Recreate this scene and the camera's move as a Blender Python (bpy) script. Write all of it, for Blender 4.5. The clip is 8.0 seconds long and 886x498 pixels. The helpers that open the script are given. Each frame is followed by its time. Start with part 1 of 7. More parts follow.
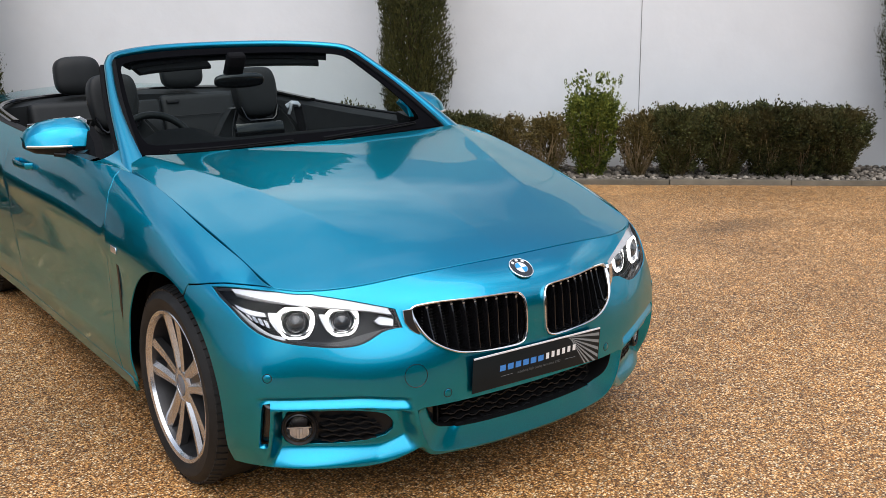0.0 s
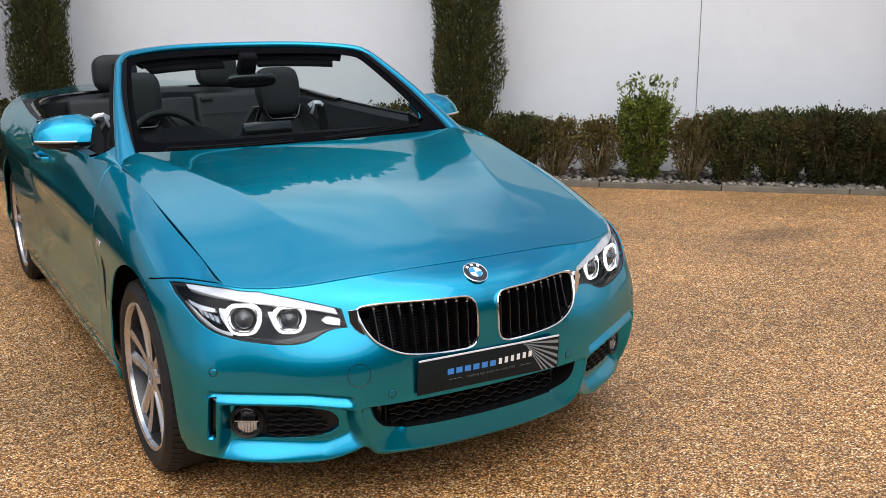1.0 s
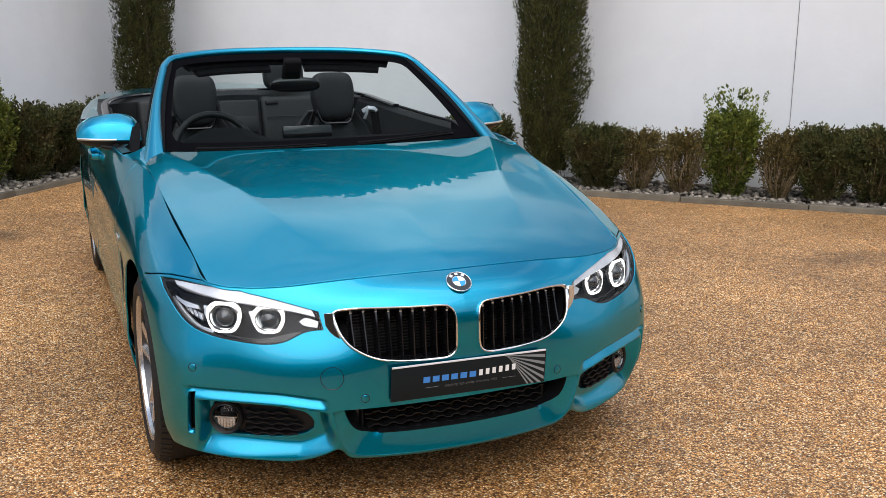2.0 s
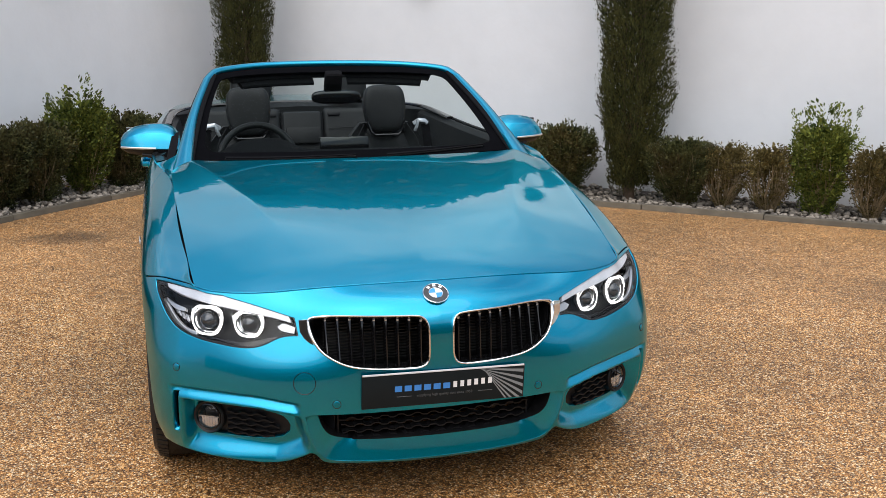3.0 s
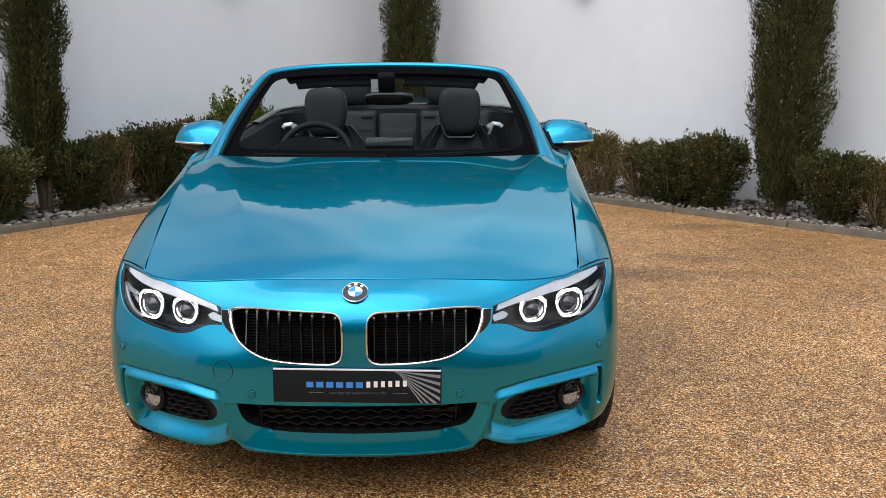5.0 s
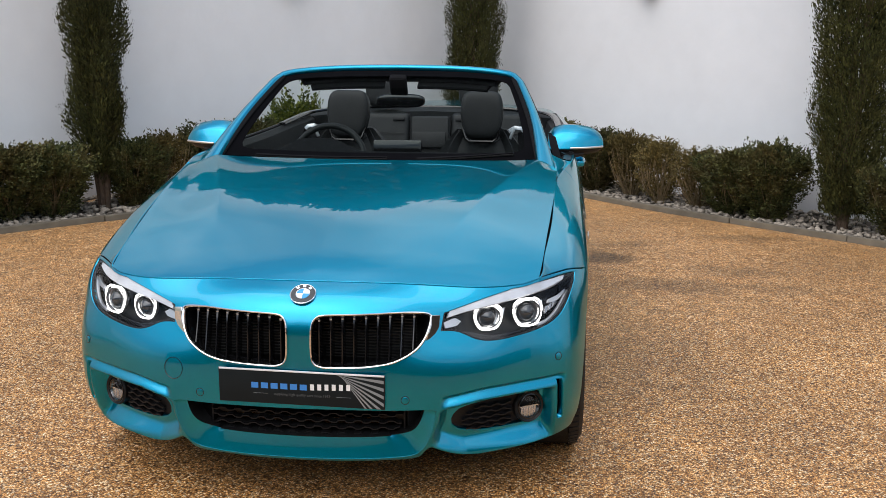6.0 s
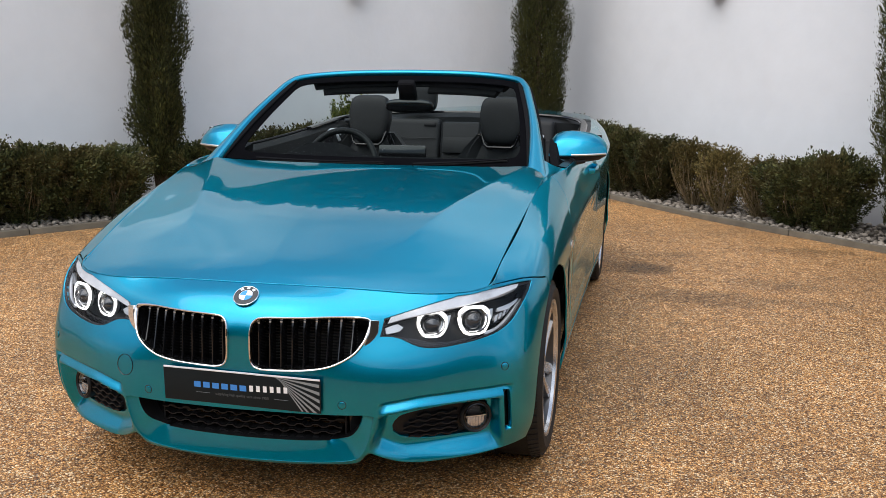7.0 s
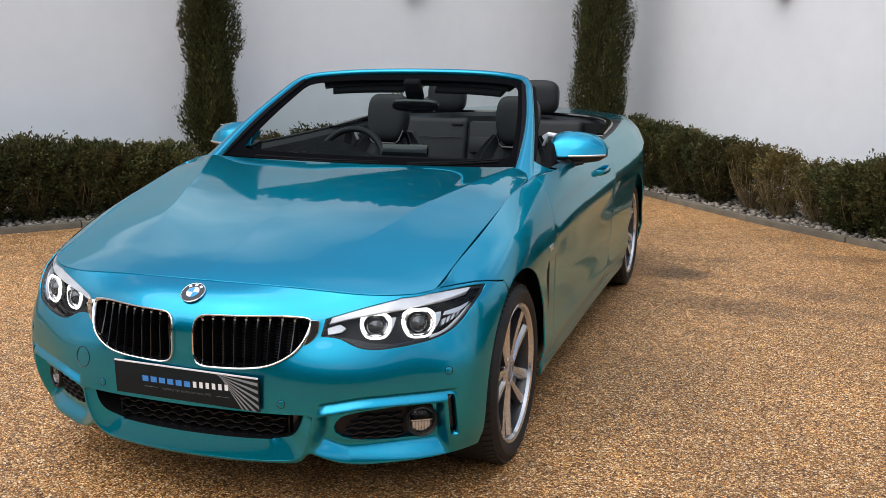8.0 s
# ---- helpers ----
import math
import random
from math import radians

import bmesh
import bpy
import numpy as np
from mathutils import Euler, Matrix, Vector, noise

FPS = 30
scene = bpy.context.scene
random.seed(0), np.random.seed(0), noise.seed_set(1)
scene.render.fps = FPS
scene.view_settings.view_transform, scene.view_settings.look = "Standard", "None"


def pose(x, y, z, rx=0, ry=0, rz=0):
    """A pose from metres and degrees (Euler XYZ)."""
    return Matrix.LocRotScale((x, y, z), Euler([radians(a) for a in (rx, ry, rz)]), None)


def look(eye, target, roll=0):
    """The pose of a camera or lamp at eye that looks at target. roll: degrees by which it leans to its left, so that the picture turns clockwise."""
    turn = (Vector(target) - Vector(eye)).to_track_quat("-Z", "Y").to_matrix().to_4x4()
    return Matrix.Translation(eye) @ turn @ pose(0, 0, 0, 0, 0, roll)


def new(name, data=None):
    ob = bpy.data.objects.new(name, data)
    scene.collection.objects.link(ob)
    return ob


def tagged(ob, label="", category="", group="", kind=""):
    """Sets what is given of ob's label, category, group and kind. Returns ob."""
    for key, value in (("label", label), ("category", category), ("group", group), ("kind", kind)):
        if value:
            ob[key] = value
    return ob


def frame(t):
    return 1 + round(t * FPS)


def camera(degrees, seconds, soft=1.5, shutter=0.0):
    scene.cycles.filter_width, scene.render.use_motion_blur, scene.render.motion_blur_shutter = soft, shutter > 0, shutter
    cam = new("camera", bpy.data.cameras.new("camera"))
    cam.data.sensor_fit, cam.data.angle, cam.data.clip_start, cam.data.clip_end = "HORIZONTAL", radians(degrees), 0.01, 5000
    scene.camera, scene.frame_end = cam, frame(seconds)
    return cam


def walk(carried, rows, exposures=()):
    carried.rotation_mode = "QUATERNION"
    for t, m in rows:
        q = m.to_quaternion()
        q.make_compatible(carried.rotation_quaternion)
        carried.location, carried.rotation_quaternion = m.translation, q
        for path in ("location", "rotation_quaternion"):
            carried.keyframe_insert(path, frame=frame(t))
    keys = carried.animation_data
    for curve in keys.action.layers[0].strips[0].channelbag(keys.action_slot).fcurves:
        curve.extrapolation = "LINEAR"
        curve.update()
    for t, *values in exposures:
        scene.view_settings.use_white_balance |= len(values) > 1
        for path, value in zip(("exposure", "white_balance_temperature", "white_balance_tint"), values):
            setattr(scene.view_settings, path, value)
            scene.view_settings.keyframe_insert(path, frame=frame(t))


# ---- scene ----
cam = camera(48.4, 8.0, 0.8)
PATH = [
    (0, (-1.932, -2.128, 1.498), (-0.79, -0.557, 1.019), -0.8),
    (0.5, (-1.763, -2.248, 1.509), (-0.699, -0.623, 1.032), -0.6),
    (1, (-1.578, -2.386, 1.513), (-0.6, -0.708, 1.033), -0.5),
    (1.5, (-1.394, -2.498, 1.506), (-0.529, -0.755, 1.043), -0.4),
    (1.7, (-1.311, -2.523, 1.507), (-0.491, -0.759, 1.043), -0.1),
    (2.8, (-0.836, -2.728, 1.519), (-0.282, -0.859, 1.073), -0.1),
    (3, (-0.744, -2.752, 1.518), (-0.243, -0.867, 1.077), -0.1),
    (3.5, (-0.512, -2.786, 1.5), (-0.137, -0.868, 1.072), 0.1),
    (4, (-0.271, -2.813, 1.508), (-0.018, -0.876, 1.078), 0.1),
    (4.5, (-0.014, -2.839, 1.502), (0.124, -0.891, 1.068), 0.2),
    (4.7, (0.099, -2.853, 1.494), (0.182, -0.902, 1.063), 0.0),
    (5.8, (0.637, -2.802, 1.486), (0.47, -0.854, 1.068), 0.1),
    (6, (0.732, -2.777, 1.483), (0.527, -0.832, 1.065), 0.2),
    (6.5, (1.006, -2.739, 1.486), (0.689, -0.808, 1.073), 0.1),
    (7, (1.244, -2.664, 1.477), (0.816, -0.753, 1.071), 0.1),
    (7.5, (1.477, -2.59, 1.488), (0.944, -0.705, 1.083), 0.1),
    (8, (1.706, -2.488, 1.478), (1.077, -0.634, 1.069), 0.0),
]
walk(cam, [(t, look(eye, target, roll)) for t, eye, target, roll in PATH])

# ---- light ----
SUN_ELEV, SUN_TURN = 57.0, 207.0
world = bpy.data.worlds.new("overcast_sky")
scene.world = world
world.use_nodes = True


def build_sky():
    nt = world.node_tree
    nt.nodes.clear()
    out = nt.nodes.new("ShaderNodeOutputWorld")
    back = nt.nodes.new("ShaderNodeBackground")
    sky = nt.nodes.new("ShaderNodeTexSky")
    sky.sky_type, sky.sun_disc = "NISHITA", False
    sky.sun_elevation, sky.sun_rotation = radians(SUN_ELEV), radians(SUN_TURN)
    co = nt.nodes.new("ShaderNodeTexCoord")
    sep = nt.nodes.new("ShaderNodeSeparateXYZ")
    nt.links.new(co.outputs["Generated"], sep.inputs[0])
    # clouds on a flat layer high above
    add = nt.nodes.new("ShaderNodeMath")
    add.operation, add.inputs[1].default_value = "ADD", 0.22
    nt.links.new(sep.outputs["Z"], add.inputs[0])
    div = nt.nodes.new("ShaderNodeVectorMath")
    div.operation = "DIVIDE"
    comb = nt.nodes.new("ShaderNodeCombineXYZ")
    for k in range(3):
        nt.links.new(add.outputs[0], comb.inputs[k])
    nt.links.new(co.outputs["Generated"], div.inputs[0])
    nt.links.new(comb.outputs[0], div.inputs[1])
    noi = nt.nodes.new("ShaderNodeTexNoise")
    noi.inputs["Scale"].default_value, noi.inputs["Detail"].default_value = 1.3, 8
    noi.inputs["Roughness"].default_value, noi.inputs["Distortion"].default_value = 0.55, 0.3
    nt.links.new(div.outputs[0], noi.inputs["Vector"])
    ramp = nt.nodes.new("ShaderNodeValToRGB")
    ramp.color_ramp.elements[0].position, ramp.color_ramp.elements[1].position = 0.44, 0.66
    ramp.color_ramp.elements[0].color = (0.12, 0.12, 0.12, 1)
    nt.links.new(noi.outputs["Fac"], ramp.inputs[0])
    cloud = nt.nodes.new("ShaderNodeMix")
    cloud.data_type = "RGBA"
    cloud.inputs[6].default_value = (6.5, 7.0, 7.7, 1)
    cloud.inputs[7].default_value = (12.5, 12.6, 12.7, 1)
    nt.links.new(noi.outputs["Fac"], cloud.inputs[0])
    mix = nt.nodes.new("ShaderNodeMix")
    mix.data_type = "RGBA"
    nt.links.new(ramp.outputs["Color"], mix.inputs[0])
    nt.links.new(sky.outputs[0], mix.inputs[6])
    nt.links.new(cloud.outputs[2], mix.inputs[7])
    # an overcast dome is brightest overhead
    dome = nt.nodes.new("ShaderNodeMapRange")
    dome.inputs[1].default_value, dome.inputs[2].default_value = 0.0, 1.0
    dome.inputs[3].default_value, dome.inputs[4].default_value = 0.50, 1.90
    nt.links.new(sep.outputs["Z"], dome.inputs[0])
    lit = nt.nodes.new("ShaderNodeVectorMath")
    lit.operation = "SCALE"
    nt.links.new(mix.outputs[2], lit.inputs[0])
    nt.links.new(dome.outputs[0], lit.inputs["Scale"])
    nt.links.new(lit.outputs[0], back.inputs[0])
    back.inputs[1].default_value = 0.132
    nt.links.new(back.outputs[0], out.inputs[0])


build_sky()
sun = new("sun", bpy.data.lights.new("sun", "SUN"))
sun.data.energy, sun.data.angle, sun.data.color = 2.0, radians(75), (1.0, 0.95, 0.88)
sun.matrix_world = look((0, 0, 0), (-math.sin(radians(SUN_TURN)) * math.cos(radians(SUN_ELEV)),
                                    -math.cos(radians(SUN_TURN)) * math.cos(radians(SUN_ELEV)), -math.sin(radians(SUN_ELEV))))
scene.view_settings.exposure = 0.0


# ---- materials ----
def material(name, base=(0.5, 0.5, 0.5), rough=0.5, metal=0.0, coat=0.0, noise_scale=0.0, spread=0.0, bump=0.0,
             bump_scale=0.0, spec=0.5, emit=None, glow=0.0, big_scale=0.0, big=0.0, per_object=0.0, per_island=0.0, rough_var=0.0):
    m = bpy.data.materials.new(name)
    m.use_nodes = True
    nt = m.node_tree
    b = nt.nodes["Principled BSDF"]
    b.inputs["Base Color"].default_value = (*base, 1)
    b.inputs["Roughness"].default_value = rough
    b.inputs["Metallic"].default_value = metal
    b.inputs["Specular IOR Level"].default_value = spec
    b.inputs["Coat Weight"].default_value = coat
    b.inputs["Coat Roughness"].default_value = 0.02
    if emit:
        b.inputs["Emission Color"].default_value = (*emit, 1)
        b.inputs["Emission Strength"].default_value = glow
    co = nt.nodes.new("ShaderNodeTexCoord")
    value = None

    def times(a, k_lo, k_hi):
        r = nt.nodes.new("ShaderNodeMapRange")
        r.inputs[1].default_value, r.inputs[2].default_value = 0.25, 0.75
        r.inputs[3].default_value, r.inputs[4].default_value = k_lo, k_hi
        nt.links.new(a, r.inputs[0])
        return r.outputs[0]

    def product(a, c):
        if a is None:
            return c
        q = nt.nodes.new("ShaderNodeMath")
        q.operation = "MULTIPLY"
        nt.links.new(a, q.inputs[0])
        nt.links.new(c, q.inputs[1])
        return q.outputs[0]

    for scale, amount in ((noise_scale, spread), (big_scale, big)):
        if amount:
            n = nt.nodes.new("ShaderNodeTexNoise")
            n.inputs["Scale"].default_value, n.inputs["Detail"].default_value = scale, 5
            nt.links.new(co.outputs["Object"], n.inputs["Vector"])
            value = product(value, times(n.outputs["Fac"], 1 - amount, 1 + amount))
            if rough_var:
                nt.links.new(times(n.outputs["Fac"], rough - rough_var, rough + rough_var), b.inputs["Roughness"])
    if per_object:
        o = nt.nodes.new("ShaderNodeObjectInfo")
        value = product(value, times(o.outputs["Random"], 1 - per_object, 1 + per_object))
    if per_island:
        o = nt.nodes.new("ShaderNodeNewGeometry")
        value = product(value, times(o.outputs["Random Per Island"], 1 - per_island, 1 + per_island))
    if value is not None:
        mul = nt.nodes.new("ShaderNodeVectorMath")
        mul.operation = "SCALE"
        mul.inputs[0].default_value = base
        nt.links.new(value, mul.inputs["Scale"])
        nt.links.new(mul.outputs[0], b.inputs["Base Color"])
    if bump:
        n = nt.nodes.new("ShaderNodeTexNoise")
        n.inputs["Scale"].default_value, n.inputs["Detail"].default_value = bump_scale, 6
        nt.links.new(co.outputs["Object"], n.inputs["Vector"])
        bp = nt.nodes.new("ShaderNodeBump")
        bp.inputs["Strength"].default_value, bp.inputs["Distance"].default_value = 1.0, bump
        nt.links.new(n.outputs["Fac"], bp.inputs["Height"])
        nt.links.new(bp.outputs[0], b.inputs["Normal"])
    return m


def car_paint():
    """Teal metallic flake under clear lacquer; the flake darkens towards grazing angles."""
    m = material("teal_metallic_paint", (0.0, 0.28, 0.44), 0.31, 0.97, 1.0)
    nt = m.node_tree
    b = nt.nodes["Principled BSDF"]
    b.inputs["Coat Roughness"].default_value = 0.004
    b.inputs["Specular Tint"].default_value = (0.0, 0.68, 0.585, 1)
    b.inputs["Coat IOR"].default_value = 1.43
    co = nt.nodes.new("ShaderNodeTexCoord")
    v = nt.nodes.new("ShaderNodeTexVoronoi")
    v.inputs["Scale"].default_value = 1400
    nt.links.new(co.outputs["Object"], v.inputs["Vector"])
    mixn = nt.nodes.new("ShaderNodeMix")
    mixn.data_type = "RGBA"
    mixn.inputs[6].default_value, mixn.inputs[7].default_value = (0.0, 0.226, 0.362, 1), (0.0, 0.353, 0.542, 1)
    nt.links.new(v.outputs["Color"], mixn.inputs[0])
    nt.links.new(mixn.outputs[2], b.inputs["Base Color"])
    return m


PAINT = car_paint()
CHROME = material("chrome", (0.78, 0.78, 0.78), 0.07, 1.0)
GLOSS_BLACK = material("gloss_black_plastic", (0.006, 0.006, 0.007), 0.14, 0, 0.3)
BLACK = material("black_grained_plastic", (0.009, 0.009, 0.010), 0.45, spec=0.28, noise_scale=40, spread=0.2)
RUBBER = material("tyre_rubber", (0.013, 0.013, 0.013), 0.6, spec=0.3, bump=0.0008, bump_scale=300, noise_scale=20, spread=0.3)
LEATHER = material("black_leather", (0.0105, 0.0118, 0.0125), 0.48, spec=0.30, noise_scale=12, spread=0.25)
CARPET = material("dark_carpet", (0.007, 0.007, 0.008), 0.95, spec=0.12, noise_scale=60, spread=0.2)


def wall_render():
    m = material("white_render", (0.80, 0.81, 0.825), 0.85, bump=0.0012, bump_scale=22, noise_scale=5, spread=0.02, big_scale=0.5, big=0.05)
    return m


def gravel_material():
    """Resin-bound golden gravel: small rounded stones of several browns, with darker patches."""
    m = bpy.data.materials.new("resin_bound_gravel")
    m.use_nodes = True
    nt = m.node_tree
    b = nt.nodes["Principled BSDF"]
    b.inputs["Roughness"].default_value = 0.55
    co = nt.nodes.new("ShaderNodeTexCoord")
    v = nt.nodes.new("ShaderNodeTexVoronoi")
    v.inputs["Scale"].default_value = 145
    nt.links.new(co.outputs["Object"], v.inputs["Vector"])
    ramp = nt.nodes.new("ShaderNodeValToRGB")
    e = ramp.color_ramp.elements
    e[0].position, e[0].color = 0.0, (0.10, 0.038, 0.010, 1)
    e[1].position, e[1].color = 1.0, (0.92, 0.70, 0.44, 1)
    for p, c in ((0.25, (0.34, 0.145, 0.038, 1)), (0.55, (0.57, 0.272, 0.080, 1)), (0.8, (0.78, 0.435, 0.165, 1))):
        q = e.new(p)
        q.color = c
    sepc = nt.nodes.new("ShaderNodeSeparateColor")
    nt.links.new(v.outputs["Color"], sepc.inputs[0])
    nt.links.new(sepc.outputs[0], ramp.inputs[0])
    big = nt.nodes.new("ShaderNodeTexNoise")
    big.inputs["Scale"].default_value, big.inputs["Detail"].default_value = 0.9, 7
    nt.links.new(co.outputs["Object"], big.inputs["Vector"])
    tone = nt.nodes.new("ShaderNodeMapRange")
    tone.inputs[1].default_value, tone.inputs[2].default_value = 0.3, 0.7
    tone.inputs[3].default_value, tone.inputs[4].default_value = 0.76, 1.21
    nt.links.new(big.outputs["Fac"], tone.inputs[0])
    tone_scale = tone.outputs[0]
    for scale, lo, hi in ((9.0, 0.78, 1.22), (48.0, 0.70, 1.30)):
        mid = nt.nodes.new("ShaderNodeTexNoise")
        mid.inputs["Scale"].default_value, mid.inputs["Detail"].default_value, mid.inputs["Roughness"].default_value = scale, 4, 0.65
        nt.links.new(co.outputs["Object"], mid.inputs["Vector"])
        spread = nt.nodes.new("ShaderNodeMapRange")
        spread.inputs[1].default_value, spread.inputs[2].default_value = 0.32, 0.68
        spread.inputs[3].default_value, spread.inputs[4].default_value = lo, hi
        nt.links.new(mid.outputs["Fac"], spread.inputs[0])
        join = nt.nodes.new("ShaderNodeMath")
        join.operation = "MULTIPLY"
        nt.links.new(tone_scale, join.inputs[0])
        nt.links.new(spread.outputs[0], join.inputs[1])
        tone_scale = join.outputs[0]
    # darker oval patches, each with its own ragged edge
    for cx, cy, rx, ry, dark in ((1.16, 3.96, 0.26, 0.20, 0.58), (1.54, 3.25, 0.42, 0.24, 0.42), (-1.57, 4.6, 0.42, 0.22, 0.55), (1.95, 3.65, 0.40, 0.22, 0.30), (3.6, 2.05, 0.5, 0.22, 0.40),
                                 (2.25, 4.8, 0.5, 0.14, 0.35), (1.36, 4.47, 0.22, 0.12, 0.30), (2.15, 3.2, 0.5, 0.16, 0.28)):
        patch_space = nt.nodes.new("ShaderNodeMapping")
        patch_space.inputs["Location"].default_value = (-cx / rx, -cy / ry, 0)
        patch_space.inputs["Scale"].default_value = (1 / rx, 1 / ry, 1)
        nt.links.new(co.outputs["Object"], patch_space.inputs["Vector"])
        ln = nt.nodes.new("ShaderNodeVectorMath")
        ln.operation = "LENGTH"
        nt.links.new(patch_space.outputs[0], ln.inputs[0])
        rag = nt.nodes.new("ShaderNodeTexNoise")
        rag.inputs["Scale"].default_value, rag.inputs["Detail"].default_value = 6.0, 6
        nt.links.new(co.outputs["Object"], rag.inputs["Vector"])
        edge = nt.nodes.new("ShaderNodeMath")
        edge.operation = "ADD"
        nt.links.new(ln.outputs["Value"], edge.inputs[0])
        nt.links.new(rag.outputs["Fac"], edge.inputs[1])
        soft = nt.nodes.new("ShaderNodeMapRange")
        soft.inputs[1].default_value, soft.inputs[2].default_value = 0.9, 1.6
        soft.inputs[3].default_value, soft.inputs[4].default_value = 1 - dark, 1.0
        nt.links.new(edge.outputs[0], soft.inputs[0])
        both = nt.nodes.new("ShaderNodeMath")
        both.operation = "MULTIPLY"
        nt.links.new(tone_scale, both.inputs[0])
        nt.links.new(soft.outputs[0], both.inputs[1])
        tone_scale = both.outputs[0]
    gap = nt.nodes.new("ShaderNodeMapRange")
    gap.inputs[1].default_value, gap.inputs[2].default_value = 0.32, 0.66
    gap.inputs[3].default_value, gap.inputs[4].default_value = 1.12, 0.36
    nt.links.new(v.outputs["Distance"], gap.inputs[0])
    mul = nt.nodes.new("ShaderNodeMath")
    mul.operation = "MULTIPLY"
    nt.links.new(tone_scale, mul.inputs[0])
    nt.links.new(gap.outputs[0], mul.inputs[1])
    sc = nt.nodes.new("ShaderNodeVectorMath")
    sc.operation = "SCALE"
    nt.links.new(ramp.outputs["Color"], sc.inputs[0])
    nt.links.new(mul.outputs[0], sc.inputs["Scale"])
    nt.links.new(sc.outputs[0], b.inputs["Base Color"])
    bp = nt.nodes.new("ShaderNodeBump")
    bp.inputs["Strength"].default_value, bp.inputs["Distance"].default_value, bp.invert = 1.0, 0.0025, True
    nt.links.new(v.outputs["Distance"], bp.inputs["Height"])
    nt.links.new(bp.outputs[0], b.inputs["Normal"])
    return m


WALL, GRAVEL = wall_render(), gravel_material()
KERB = material("weathered_concrete_edging", (0.135, 0.115, 0.085), 0.85, bump=0.002, bump_scale=60, noise_scale=9, spread=0.25, per_object=0.12)
SOIL = material("dark_soil", (0.05, 0.04, 0.03), 0.95, bump=0.01, bump_scale=40, noise_scale=10, spread=0.4)
# dark brown for the unseen wall added to dim the nose
BLOCKER = material("dark_light_blocker", (0.055, 0.045, 0.035), 0.9, bump=0.004, bump_scale=15, noise_scale=3, spread=0.3)
PEBBLE = material("grey_pebbles", (0.25, 0.215, 0.175), 0.7, noise_scale=30, spread=0.15, per_object=0.45, bump=0.001, bump_scale=80)
PEBBLE_MANY = material("grey_pebbles_joined", (0.25, 0.215, 0.175), 0.7, noise_scale=30, spread=0.15, per_island=0.45, bump=0.001, bump_scale=80)


def leaf_material(name, base, tip, browned=0.0):
    m = material(name, base, 0.65, spec=0.15)
    nt = m.node_tree
    b = nt.nodes["Principled BSDF"]
    g = nt.nodes.new("ShaderNodeNewGeometry")
    o = nt.nodes.new("ShaderNodeTexCoord")
    n = nt.nodes.new("ShaderNodeTexNoise")
    n.inputs["Scale"].default_value = 6.0
    nt.links.new(o.outputs["Object"], n.inputs["Vector"])
    addm = nt.nodes.new("ShaderNodeMath")
    addm.operation = "ADD"
    nt.links.new(g.outputs["Random Per Island"], addm.inputs[0])
    nt.links.new(n.outputs["Fac"], addm.inputs[1])
    r = nt.nodes.new("ShaderNodeMapRange")
    r.inputs[1].default_value, r.inputs[2].default_value = 0.55, 1.6
    nt.links.new(addm.outputs[0], r.inputs[0])
    mixn = nt.nodes.new("ShaderNodeMix")
    mixn.data_type = "RGBA"
    mixn.inputs[6].default_value, mixn.inputs[7].default_value = (*base, 1), (*tip, 1)
    nt.links.new(r.outputs[0], mixn.inputs[0])
    tint = mixn.outputs[2]
    if browned:
        # whole sprays that frost has browned
        n2 = nt.nodes.new("ShaderNodeTexNoise")
        n2.inputs["Scale"].default_value, n2.inputs["Detail"].default_value = 4.5, 3
        oi = nt.nodes.new("ShaderNodeObjectInfo")
        n2.noise_dimensions = "4D"
        sc = nt.nodes.new("ShaderNodeMath")
        sc.operation, sc.inputs[1].default_value = "MULTIPLY", 20.0
        nt.links.new(oi.outputs["Random"], sc.inputs[0])
        nt.links.new(sc.outputs[0], n2.inputs["W"])
        nt.links.new(o.outputs["Object"], n2.inputs["Vector"])
        r2 = nt.nodes.new("ShaderNodeMapRange")
        r2.inputs[1].default_value, r2.inputs[2].default_value, r2.inputs[4].default_value = 0.45, 0.70, browned
        nt.links.new(n2.outputs["Fac"], r2.inputs[0])
        mix2 = nt.nodes.new("ShaderNodeMix")
        mix2.data_type = "RGBA"
        mix2.inputs[7].default_value = (0.115, 0.078, 0.032, 1)
        nt.links.new(r2.outputs[0], mix2.inputs[0])
        nt.links.new(tint, mix2.inputs[6])
        tint = mix2.outputs[2]
    plant = nt.nodes.new("ShaderNodeObjectInfo")
    vigour = nt.nodes.new("ShaderNodeMapRange")
    vigour.inputs[3].default_value, vigour.inputs[4].default_value = 0.78, 1.34
    nt.links.new(plant.outputs["Random"], vigour.inputs[0])
    scaled = nt.nodes.new("ShaderNodeVectorMath")
    scaled.operation = "SCALE"
    nt.links.new(tint, scaled.inputs[0])
    nt.links.new(vigour.outputs[0], scaled.inputs["Scale"])
    nt.links.new(scaled.outputs[0], b.inputs["Base Color"])
    return m


